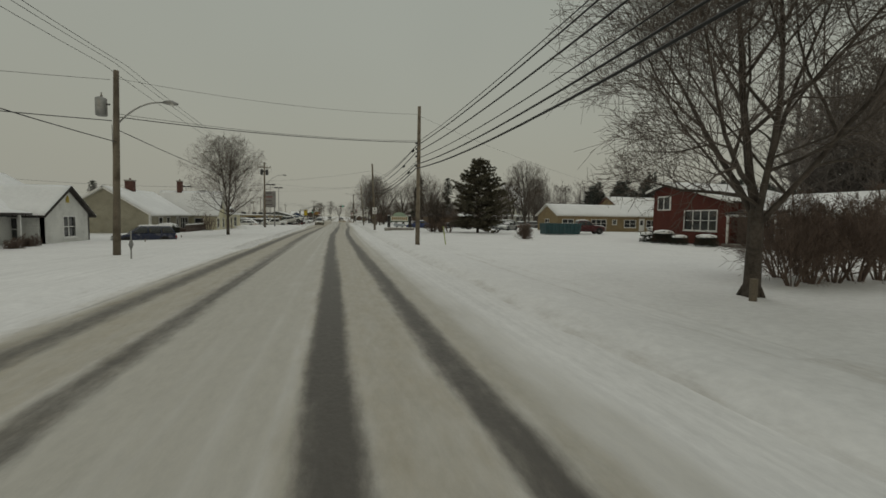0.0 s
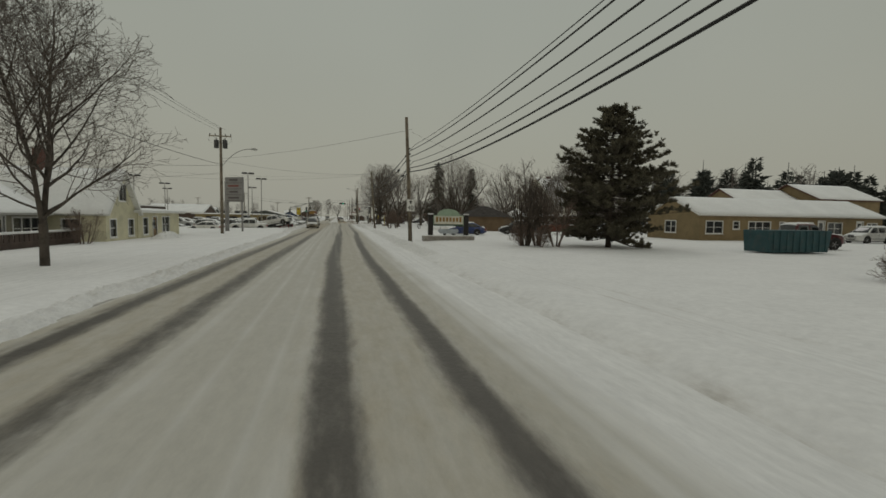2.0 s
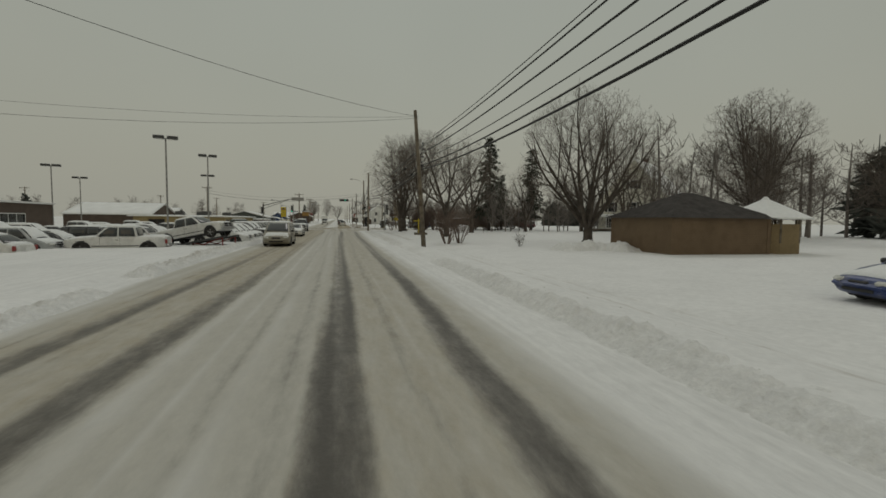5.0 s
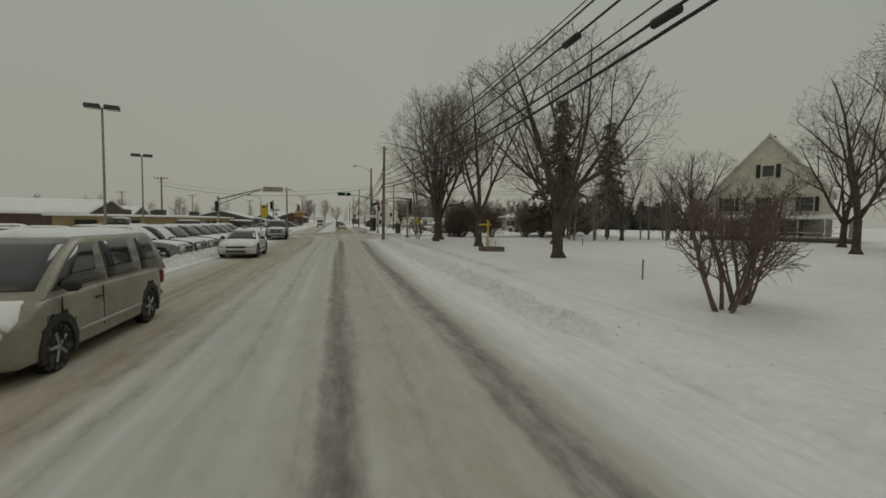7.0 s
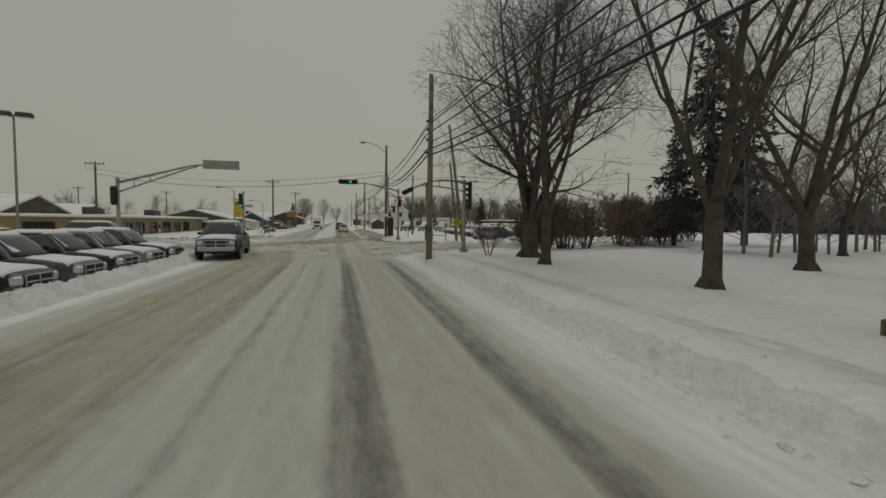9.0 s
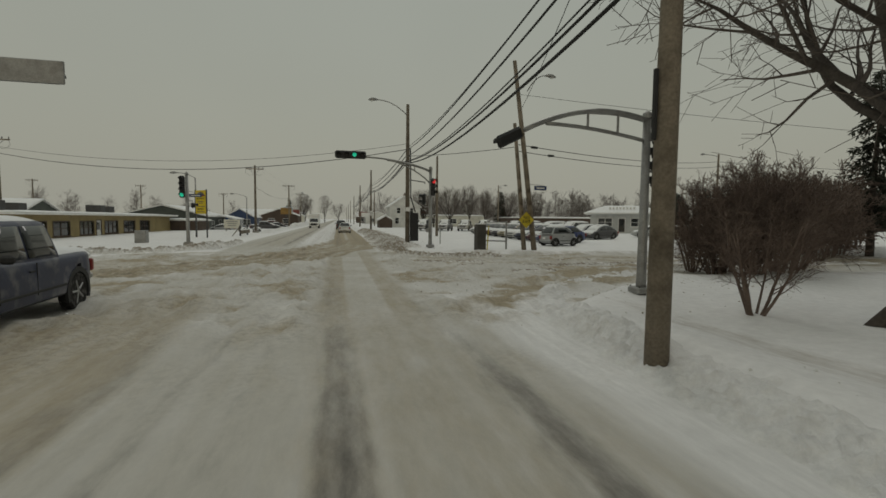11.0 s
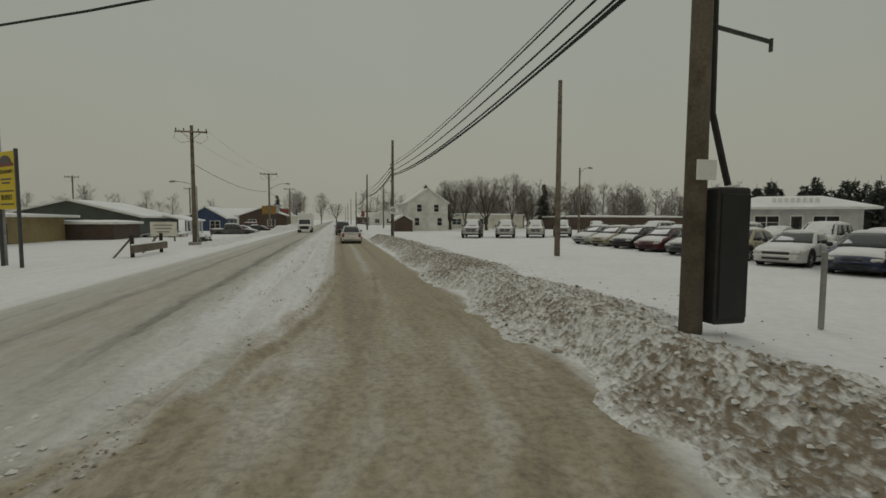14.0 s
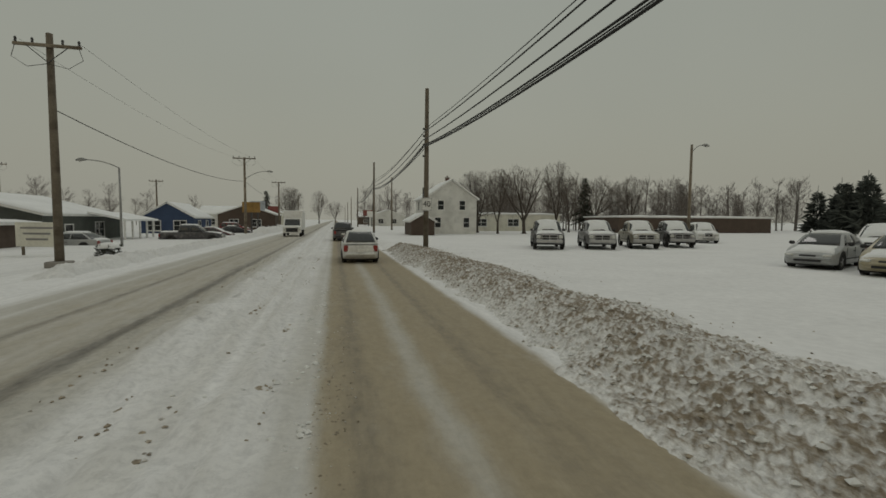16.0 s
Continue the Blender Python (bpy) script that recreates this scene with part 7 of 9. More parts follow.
# far buildings behind the sales lot
gable_house("showroom", -62.0, -44.0, 196.0, 214.0, 3.2, 6.0, "x", S_BROWN, "brown gabled building with snow on a wide roof")
gable_house("house", -72.0, -62.0, 178.0, 188.0, 3.2, 4.8, "x", S_WHITE, "small white house with a low snowy roof", south=[(2, 3, 1, 2.2, "window1"), (6, 7, 1, 2.2, "window1")], east=[(3, 4, 1, 2.2, "window1"), (6, 7, 1, 2.2, "window1")])
flat_building("showroom", -64.0, -40.0, 120.0, 150.0, 4.2, S_BROWN, "wide brown car showroom with dark glazing and snowy roof", east=[(2, 8, 0.6, 2.8, "window4"), (10, 16, 0.6, 2.8, "window4"), (18, 24, 0.6, 2.8, "window4")], south=[(4, 10, 0.6, 2.8, "window4")])
gable_house("house", -60.0, -48.0, 225.0, 236.0, 3.2, 5.4, "x", S_GREEN, "grey house with a snowy roof behind shops")
for k, (x, y, m_) in enumerate(((-16.0, 283, S_BROWN), (-24, 300, S_WHITE), (-18, 330, S_CREAM), (-20, 365, S_BROWN), (16, 330, S_WHITE), (14, 370, S_BROWN))):
    gable_house("house", x - 5, x + 5, y - 5, y + 5, 3.2, 5.0, "x" if k % 2 else "y", m_, "distant roadside house with a snowy roof", south=[(2, 3.5, 0.9, 2.2, "window2"), (6, 7.5, 0.9, 2.2, "window2")])

# ---- trees and bushes in place ----
bare_tree("front", 10.5, 9.6, 130, 0.93, "large bare maple with dark trunk on a snowy lawn")
bare_tree("street", -11.1, 50.2, 0, 1.0, "slender bare street tree with upswept branches")
bare_tree("elm", 20.5, 108.6, 20, 0.9, "huge bare multi stemmed tree before a farmhouse")
bare_tree("maple", 11.9, 124.4, 120, 1.02, "old bare tree with leaning trunk on snow")
bare_tree("maple_b", 10.8, 135.3, 200, 1.0, "old bare maple with a thick trunk by the pavement", "old roadside trees")
bare_tree("twin", 10.2, 147.0, 10, 1.0, "large bare tree with many rising limbs by the pavement", "old roadside trees")
bare_tree("slim", 9.1, 142.8, 75, 1.05, "slimmer bare tree with a leaning trunk by the pavement", "old roadside trees")
bare_tree("maple", 19.4, 139.2, 310, 1.08, "spreading bare tree on a snowy lawn", "old roadside trees")
bare_tree("maple_b", 31, 146, 80, 0.8, "bare tree on a snowy lawn", "lawn trees")
for i, (x, y, s) in enumerate(((44, 150, 1.0), (46, 116, 1.1), (52, 122, 1.2), (60, 130, 1.2), (36, 126, 1.0), (46, 134, 1.0), (39, 108, 0.55), (47, 103, 0.6))):
    bare_tree(("maple", "slim", "twin", "slim", "maple_b")[i % 5], x, y, 37 * i, s, "tall bare tree behind the inn car park", "trees behind the inn")
for i, (x, y, s) in enumerate(((22.5, 247, 0.75), (26.5, 247, 0.85), (31, 246, 0.85), (21, 252, 0.6), (38, 255, 0.75), (47, 262, 0.85), (55, 262, 0.85))):
    bare_tree(("slim", "maple", "slim", "twin")[i % 4], x, y, 53 * i, s, "bare tree beyond the used car lot", "trees beyond the car lot")
bare_tree("twin", -14.0, 340, 0, 0.8, "distant bare roadside tree", "distant trees")
bare_tree("slim", -7.5, 420, 90, 1.35, "distant bare roadside tree", "distant trees")
bare_tree("maple", 0.5, 520, 0, 1.3, "distant bare roadside tree", "distant trees")
evergreen("pine", 18.6, 59.6, 0, 0.98, "broad dark pine with a rounded crown on a snowy lawn")
evergreen("spruce", 26.5, 152.0, 0, 1.45, "tall dark spruce behind bare trees", "spruces by the farmhouse")
evergreen("spruce", 38.2, 159.8, 70, 1.42, "tall dark spruce behind bare trees", "spruces by the farmhouse")
evergreen("spruce", 33.0, 163.0, 140, 1.0, "dark spruce behind bare trees", "spruces by the farmhouse")
evergreen("spruce", -36, 44, 10, 0.75, "dark spruce behind houses", "spruces behind houses")
evergreen("spruce", -38, 47, 80, 0.7, "dark spruce behind houses", "spruces behind houses")
evergreen("spruce", -34, 74, 80, 0.62, "dark spruce behind houses", "spruces behind houses")
evergreen("spruce", -15.5, 300, 0, 0.75, "dark spruce along the distant road", "distant spruces")
evergreen("spruce", 45, 262, 0, 0.85, "dark spruce among bare trees beyond the car lot", "distant spruces")
bare_tree("thicket", 12.2, 60.6, 90, 0.6, "low dark leafless bush with snowy twigs at the drive", name="bush")
bare_tree("upright", 12.6, 60.6, 30, 1.85, "tall leafless bush with pale upright twigs", name="bush")
bare_tree("upright", 13.7, 60.9, 110, 1.75, "tall leafless bush with pale upright twigs", name="bush")
bare_tree("bush", 14.6, 59.8, 0, 1.25, "leafless bush with reddish twigs", name="bush")
bare_tree("thicket", 13.2, 59.2, 30, 0.5, "low leafless bush in the snow", name="bush")
bare_tree("round", 17.6, 41.2, 0, 1.25, "round leafless bush in the snow", name="bush")
bare_tree("bush", 8.5, 109.9, 0, 1.15, "leafless bush with upright stems", "bushes by the pavement", name="bush")
bare_tree("bush", 9.7, 110.6, 77, 1.05, "leafless bush with spreading stems", "bushes by the pavement", name="bush")
bare_tree("sprig", 12.9, 105.2, 77, 0.85, "small leafless bush in the snow", "bushes by the pavement", name="bush")
bare_tree("bush", 8.4, 148.6, 20, 0.8, "leafless bush beside a utility pole", "bushes by the pavement", name="bush")
for i, (x, y, s) in enumerate(((13.4, 10.9, 0.8), (14.5, 11.2, 0.95), (15.6, 11.3, 1.0), (16.8, 11.5, 1.05), (18.0, 11.6, 1.1), (19.4, 11.8, 1.15), (14.9, 12.6, 1.05), (16.4, 13.0, 1.15))):
    bare_tree(("thicket", "bush")[i % 2], x, y, 61 * i, s, "leafless hedge bush with reddish twigs", "hedge bushes", name="hedge_bush")
for i, (x, y, s) in enumerate(((13.6, 155.0, 0.85), (14.1, 156.6, 1.05), (14.6, 156.0, 1.35), (15.4, 156.4, 1.5), (15.0, 154.6, 1.5), (17.0, 155.2, 1.6), (14.6, 154.2, 1.25), (17.5, 157.2, 1.5), (19.5, 156.8, 1.5))):
    bare_tree(("thicket", "bush")[i % 2], x, y, 61 * i, s, "dense leafless bush at the street corner", "corner thicket", name="thicket_bush")
for i in range(14):
    bare_tree("hedge", 25.5 + i * 1.25, 160.5 + 1.7 * (i % 3) + i * 0.7, 41 * i, 1.55 + 0.15 * (i % 3), "dense dark clipped hedge bush", "far hedge", name="hedge_bush")
bare_tree("bush", -16.4, 64.0, 0, 1.0, "leafless bush by a deck", name="bush")
bare_tree("round", -18.0, 31.5, 0, 0.9, "leafless bush by a porch", "porch bushes", name="bush")
bare_tree("round", -17.6, 29.6, 50, 0.8, "leafless bush by a porch", "porch bushes", name="bush")


def clipped_shrub(x, y, w, d, hh, label):
    """An evergreen foundation shrub with snow on top."""
    rng = random.Random(int(x * 10))
    t = thing("shrub", x, y, h(x, y), 0, label, "shrub", "foundation shrubs")
    m = M()
    for i in range(int(260 * w * d * hh)):
        a, b, c = rng.uniform(-1, 1), rng.uniform(-1, 1), rng.uniform(0.05, 1)
        if a * a + b * b > 1.1 - 0.35 * c:
            continue
        needle_tuft(m, rng, Vector((a * w / 2, b * d / 2, c * hh)), Vector((a, b, c)), 0.17, 5)
    part("foliage", m, NEEDLE, t)
    s = M()
    v, f = [], []
    for j in range(5):
        for k in range(14):
            r = (0.98, 0.9, 0.7, 0.4, 0.08)[j] * (0.92 + 0.16 * rng.random())
            w_ = 2 * math.pi * k / 14
            v.append((w / 2 * 0.95 * r * math.cos(w_), d / 2 * 0.95 * r * math.sin(w_), hh * (0.86, 1.02, 1.12, 1.17, 1.19)[j] + 0.03 * rng.random()))
    for j in range(4):
        for k in range(14):
            f.append((j * 14 + k, j * 14 + (k + 1) % 14, (j + 1) * 14 + (k + 1) % 14, (j + 1) * 14 + k))
    f += [tuple(range(13, -1, -1)), tuple(range(56, 70))]
    part("snow_cap", s.add(v, f), SNOW, t, "cushion of snow", True)


clipped_shrub(-18.3, 55.0, 2.4, 2.2, 1.3, "round evergreen shrub capped with thick snow")
clipped_shrub(27.8, 34.4, 2.0, 1.6, 1.0, "dark evergreen shrub topped with snow by a red house")
clipped_shrub(27.4, 36.0, 1.2, 1.2, 0.8, "small dark evergreen shrub topped with snow")
clipped_shrub(27.6, 32.2, 1.4, 1.2, 0.7, "low dark evergreen shrub topped with snow")
clipped_shrub(27.6, 29.4, 1.8, 1.4, 0.8, "low clipped evergreen shrub topped with snow")
clipped_shrub(-11.6, 214.0, 1.2, 1.2, 0.9, "round dark evergreen shrub dusted with snow")

rng_w = random.Random(5)
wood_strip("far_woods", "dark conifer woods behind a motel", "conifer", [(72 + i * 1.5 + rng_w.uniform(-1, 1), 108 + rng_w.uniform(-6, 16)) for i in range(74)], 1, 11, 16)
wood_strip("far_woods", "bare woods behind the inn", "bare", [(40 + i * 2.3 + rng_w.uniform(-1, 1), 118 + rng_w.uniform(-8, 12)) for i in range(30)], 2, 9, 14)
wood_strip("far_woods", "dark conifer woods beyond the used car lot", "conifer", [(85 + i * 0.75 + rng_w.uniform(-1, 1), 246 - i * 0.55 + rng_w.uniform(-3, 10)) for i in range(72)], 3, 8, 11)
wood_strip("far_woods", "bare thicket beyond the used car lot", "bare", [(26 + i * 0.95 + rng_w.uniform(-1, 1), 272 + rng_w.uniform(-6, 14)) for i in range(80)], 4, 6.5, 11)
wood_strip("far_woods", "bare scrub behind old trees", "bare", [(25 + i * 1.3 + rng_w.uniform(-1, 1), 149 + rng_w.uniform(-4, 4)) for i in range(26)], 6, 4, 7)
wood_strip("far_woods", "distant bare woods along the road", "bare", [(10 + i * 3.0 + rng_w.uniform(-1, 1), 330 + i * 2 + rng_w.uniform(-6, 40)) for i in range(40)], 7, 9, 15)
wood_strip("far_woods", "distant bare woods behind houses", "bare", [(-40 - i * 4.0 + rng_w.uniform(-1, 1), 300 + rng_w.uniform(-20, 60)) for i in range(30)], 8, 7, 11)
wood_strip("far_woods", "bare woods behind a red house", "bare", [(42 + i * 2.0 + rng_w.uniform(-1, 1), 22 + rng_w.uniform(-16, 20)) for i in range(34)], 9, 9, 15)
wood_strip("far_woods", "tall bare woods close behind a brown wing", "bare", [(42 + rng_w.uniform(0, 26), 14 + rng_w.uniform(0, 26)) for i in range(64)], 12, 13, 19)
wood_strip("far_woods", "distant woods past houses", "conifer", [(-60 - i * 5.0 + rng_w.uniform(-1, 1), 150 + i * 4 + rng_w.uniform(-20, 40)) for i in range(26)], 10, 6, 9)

# ---- traffic lights ----
SIGNAL = mat("black_signal_housing", (0.02, 0.02, 0.02), 0.5, 0, 0.2, 4, 0.05, 30)


def signal_head(parent, cx, cy, cz, face, flat=False, lit=None, count=3, size=1.0):
    q = 0.46 if flat else 0.36
    """A signal head; face: degrees that its lenses look towards (0 is +y). flat: lies sideways."""
    o = new("signal_head", M().box(0, 0, 0, 0.34 if not flat else q * count, 0.2, q * count if not flat else 0.46, 0.08).mesh("signal_head", SIGNAL))
    o.parent = parent
    o.matrix_basis = pose(cx, cy, cz, 0, -24 if flat and size < 1 else 0, face) @ Matrix.Scale(size, 4)
    for i in range(count):
        k = (i - (count - 1) / 2) * (q - 0.01)
        x, z = (k, 0) if flat else (0, -k)
        lens = M().spin([(0.10, 0.125), (0.125, 0.11), (0.135, 0.05)], 14, "y", (x, 0, z))
        mt = {"green": GREEN_LIT, "red": RED_LIT}[lit] if lit and ((lit == "green" and i == (count - 1 if not flat else 1)) or (lit == "red" and i == 0)) else PLASTIC
        part("lens", lens, mt, o, "lit lens" if mt is not PLASTIC else "dark lens", True)
        vis = M()
        v, f = [], []
        for j in range(10):
            w = math.pi * (j / 9) - 0.15 + 0.3 * j / 9
            for yy, rr in ((0.09, 0.15), (0.3, 0.145)):
                v.append((x + rr * math.cos(w), yy, z + rr * math.sin(w)))
        for j in range(9):
            f.append((j * 2, j * 2 + 2, j * 2 + 3, j * 2 + 1))
        part("visor", vis.add(v, f), SIGNAL, o)
    return o


def truss_arm(t, z0, reach, ez, sx, straight=False, arched=False):
    """A double signal arm towards sx from the post's top, bowed or straight."""
    up, lo = [], []
    for i in range(13):
        u = i / 12
        if straight:
            rise = min(1.0, u / 0.8)
            up.append((sx * reach * u, 0, z0 + (ez - z0) * rise))
            if u <= 0.84:
                lo.append((sx * reach * u, 0, z0 - 0.55 + (ez - z0 + 0.45) * min(1.0, u / 0.8)))
        elif arched:
            up.append((sx * reach * u, 0, z0 + 0.2 * math.sin(u * math.pi) ** 0.9 + (ez - z0) * u ** 2.2))
            if u <= 0.84:
                lo.append((sx * reach * u, 0, z0 - 0.5 + (0.54 + (ez - z0) * 0.65) * math.sin(u / 0.84 * 1.5708) ** 0.9))
        else:
            up.append((sx * reach * u, 0, z0 + (ez - z0) * math.sin(u * 1.5708) ** 0.8 if i else z0))
            if u <= 0.72:
                lo.append((sx * reach * u, 0, z0 - 0.75 + (ez - z0 + 0.62) * math.sin(u / 0.72 * 1.5708) ** 0.85))
    part("mast_arm", M().tube(up, [0.075] * 6 + [0.055] * 7, 8), STEEL, t, "", True)
    part("lower_arm", M().tube(lo, 0.045, 7), STEEL, t, "", True)
    for i in (2, 4, 6, 8) if straight else (3, 6):
        part("strut", M().tube([up[i], lo[i]], 0.03, 6), STEEL, t)


def signal_mast(x, y, height, reach, sx, label, heads, arm_rise=0.6, back=False, arched=False):
    t = thing("traffic_light", x, y, h(x, y), 0, label, "traffic light", "traffic lights")
    part("post", M().tube([(0, 0, -0.1), (0, 0, 0.5), (0, 0, height)], [0.13, 0.115, 0.09], 12), STEEL, t, "", True)
    part("base_plate", M().box(0, 0, 0.1, 0.45, 0.45, 0.16, 0.03), STEEL, t)
    for a in (-0.17, 0.17):
        for b in (-0.17, 0.17):
            part("bolt", M().spin([(0.17, 0.02), (0.21, 0.02)], 6, "z", (a, b, 0)), DARK_STEEL, t)
    if reach:
        truss_arm(t, height - 0.05 if arched else height - 0.15, reach, height + arm_rise, sx, back, arched)
    part("post_cap", M().spin([(0, 0.12), (0.12, 0.1), (0.18, 0.03)], 10, "z", (0, 0, height)), STEEL, t)
    for cx, cy, cz, face, flat, lit, n, *size in heads:
        signal_head(t, cx, cy, cz, face, flat, lit, n, *size)
        if back and flat:
            part("backplate", M().box(cx, cy - 0.13, cz, 2.0, 0.04, 0.52, 0.015), STEEL, t, "plain grey back of the head")
        if not flat:
            for dz in (0.3, -0.45):
                part("head_bracket", M().tube([(0, 0, cz + dz), (cx, cy, cz + dz)], 0.03, 6), STEEL, t)
    return t


# far corner, right: arm over the lane with a sideways head
sm = signal_mast(6.0, 169.3, 4.9, 4.1, -1, "grey signal mast with curved arm and sideways traffic light", [(-4.9, 0, 5.6, 180, True, "green", 4), (0.1, -0.28, 3.78, 205, False, "red", 3), (-0.42, 0.0, 3.02, 90, False, None, 2)])
part("push_button", M().box(-0.2, -0.12, 1.1, 0.18, 0.14, 0.26, 0.02), STEEL, sm)
# near corner, right
sn = signal_mast(7.6, 151.0, 4.25, 3.15, -1, "grey signal mast with curved arm at the near corner", [(-3.5, 0, 3.63, 25, True, None, 3, 0.6), (0.4, 0.1, 3.45, 60, False, None, 5)], -0.44, arched=True)
# near corner, left: arm over the oncoming lane
signal_mast(-12.2, 153.7, 4.2, 5.0, 1, "grey signal mast with long arm and sideways head facing away", [(5.5, 0, 5.25, 0, True, None, 4), (-0.1, -0.28, 3.3, 0, False, None, 3)], 1.0, True)
# far corner, left: upright head on a footing
sl = signal_mast(-9.3, 174.2, 4.9, 0, 1, "grey post with green upright traffic light and street name sign", [(-0.26, -0.1, 4.1, 180, False, "green", 4), (0.3, 0.1, 2.9, -90, False, None, 1)])
part("footing", M().box(0, 0, 0.25, 0.5, 0.5, 0.5, 0.06), CONCRETE, sl)
nm = part("street_sign", M().box(0.5, 0, 3.55, 0.75, 0.04, 0.2, 0.01), mat("blue_sign_paint", (0.03, 0.05, 0.12), 0.5), sl, "dark blue street name sign with a pale bar")
part("sign_bar", M().box(0.5, -0.026, 3.55, 0.55, 0.006, 0.06), WHITE_PAINT, nm)
part("sign_hanger", M().tube([(0, 0, 3.85), (0.9, 0, 3.66)], 0.015, 5), STEEL, sl)

# steel pole with lamp and cabinets at the far corner
ps = utility_pole(5.4, 175.0, 10.2, 0.17, label="tall pole with street lamp, cables and dark meter cabinet", group="corner pole")
lamp_arm(ps, -0.05, 9.4, 2.2, 1.0, -1)
cb = part("cabinet", M().box(0.5, -0.05, 1.2, 0.6, 0.4, 2.1, 0.03), PLASTIC, ps, "dark steel meter cabinet")
part("cabinet_door", M().box(0.5, -0.265, 1.2, 0.52, 0.03, 1.9, 0.01), BLACK, cb)
part("conduit", M().tube([(0.6, 0, 2.3), (0.5, 0, 2.6), (0.25, 0, 3.4), (0.2, 0, 7.0)], 0.05, 7), PLASTIC, ps)
part("notice", M().box(0.0, -0.2, 2.5, 0.34, 0.02, 0.3), WHITE_PAINT, ps, "pale notice plate")
part("bracket_arm", M().tube([(0.1, 0, 4.7), (1.3, 0.0, 4.55)], 0.035, 6).tube([(1.3, 0, 4.6), (1.3, 0, 4.4)], 0.03, 5), DARK_STEEL, ps)
# marker post, cabinet and gate
lone("marker_post", M().box(7.9, 174.9, 0.85, 0.07, 0.07, 1.3, 0.01), STEEL, "thin grey marker post in the snow", "post")
tb = thing("utility_cabinet", 8.75, 167.6, h(8.75, 167.6), 12, "grey steel utility cabinet with a yellow guard post", "cabinet")
part("body", M().box(0, 0, 0.75, 0.62, 0.42, 1.6, 0.03), mat("grey_green_steel", (0.075, 0.07, 0.062), 0.6, 0.2), tb)
part("guard_post", M().tube([(0.32, -0.3, 0.0), (0.42, -0.3, 1.45)], 0.035, 7), mat("yellow_paint", (0.55, 0.43, 0.03), 0.6, 0, 0.2, 3, 0.1, 20, 0.4, (0.2, 0.15, 0.05), 0.4), tb, "thin yellow post")
part("snow_cap", M().box(0, 0, 1.58, 0.6, 0.4, 0.05, 0.02), SNOW, tb)
YELLOW = MATS["yellow_paint"]
gt = thing("pipe_gate", 9.9, 168.0, h(9.4, 167.6), 10, "grey steel pipe barrier in the snow", "barrier")
for x in (-0.75, 0.75):
    part("post", M().tube([(x, 0, -0.1), (x, 0, 1.75)], 0.06, 8), STEEL, gt)
part("rail", M().tube([(-0.75, 0, 0.55), (0.75, 0, 0.5)], 0.045, 7), STEEL, gt)
part("rail", M().tube([(-0.75, 0, 1.68), (0.75, 0, 1.68)], 0.03, 7), STEEL, gt)
pn = utility_pole(11.65, 167.6, 7.7, 0.15, lean=(-0.8, 0), label="leaning grey utility pole paired with another", group="paired poles")
pn2 = utility_pole(12.2, 167.3, 11.3, 0.17, lean=(-1.55, 0.0), label="leaning wooden utility pole with lamp arm and sign", group="paired poles")
lamp_arm(pn2, -0.7, 9.6, 1.2, 1.0, 1)
sg = thing("no_exit_sign", 11.5, 167.05, h(11.5, 167.1), 4, "yellow diamond road sign on a pole", "road sign")
part("panel", M().prism([(0, 1.35), (0.5, 1.85), (0, 2.35), (-0.5, 1.85)], "y", -0.02, 0.02), YELLOW, sg)
for k, (tx, z) in enumerate((("NO", 1.98), ("EXIT", 1.74))):
    lettering("letters", tx, 0.26, BLACK, sg, pose(0, -0.03, z, 90, 0, 0), "black capital letters")
ss = thing("street_name_sign", 12.1, 167.1, h(12.1, 167.1), 0, "dark blue street name sign on a bracket", "road sign")
part("panel", M().box(0.3, 0, 3.8, 0.8, 0.04, 0.25, 0.01), MATS["blue_sign_paint"], ss)
part("bar", M().box(0.3, -0.026, 3.8, 0.5, 0.006, 0.07), WHITE_PAINT, ss)
part("bracket", M().tube([(-0.46, 0.18, 4.02), (-0.1, 0, 4.0), (0.7, 0, 3.92)], 0.018, 5), STEEL, ss)
# cables at the crossing
cable((5.4, 175.0, 7.6), (-30.3, 191.8, 8.4), 1.3, 0.014)
cable((5.4, 175.0, 7.2), (-30.3, 191.8, 7.8), 1.5, 0.026)
cable((5.4, 175.0, 6.7), (11.05, 167.5, 6.5), 0.1, 0.02)
cable((11.05, 167.4, 6.6), (45.0, 187.5, 9.3), 0.5, 0.024)
cable((11.1, 167.4, 6.2), (45.0, 187.5, 8.7), 0.5, 0.022)
cable((45.0, 187.5, 9.3), (120.0, 172.0, 8.6), 1.0, 0.02)
cable((10.9, 167.4, 9.6), (70, 160.0, 7.6), 0.8, 0.012)
for x, y, z in ((12.4, 168.1, 6.58), (14.0, 169.05, 6.26)):
    lone("splice_case", M().tube([(x - 0.3, y - 0.18, z), (x - 0.24, y - 0.14, z), (x + 0.24, y + 0.14, z + 0.03), (x + 0.3, y + 0.18, z + 0.03)], [0.03, 0.08, 0.08, 0.03], 9), PLASTIC, "black splice case hung on a cable by leaning poles", "cable box", "splice cases", "", True)
cable((4.5, 146.5, 8.2), (11.1, 167.4, 8.6), 0.3, 0.014)
utility_pole(10.9, 190.0, 8.7, 0.15, label="tall bare wooden pole standing in a snowy lot", group="lone pole")
lt = utility_pole(45.0, 187.5, 10.0, 0.15, label="wooden pole with a lamp at the edge of a car lot", group="lot pole")
lamp_arm(lt, -0.05, 9.7, 1.9, 0.2, -1)
lt = utility_pole(28.0, 217.6, 8.0, 0.13, label="dark pole with a lamp in a car lot", group="lot pole")
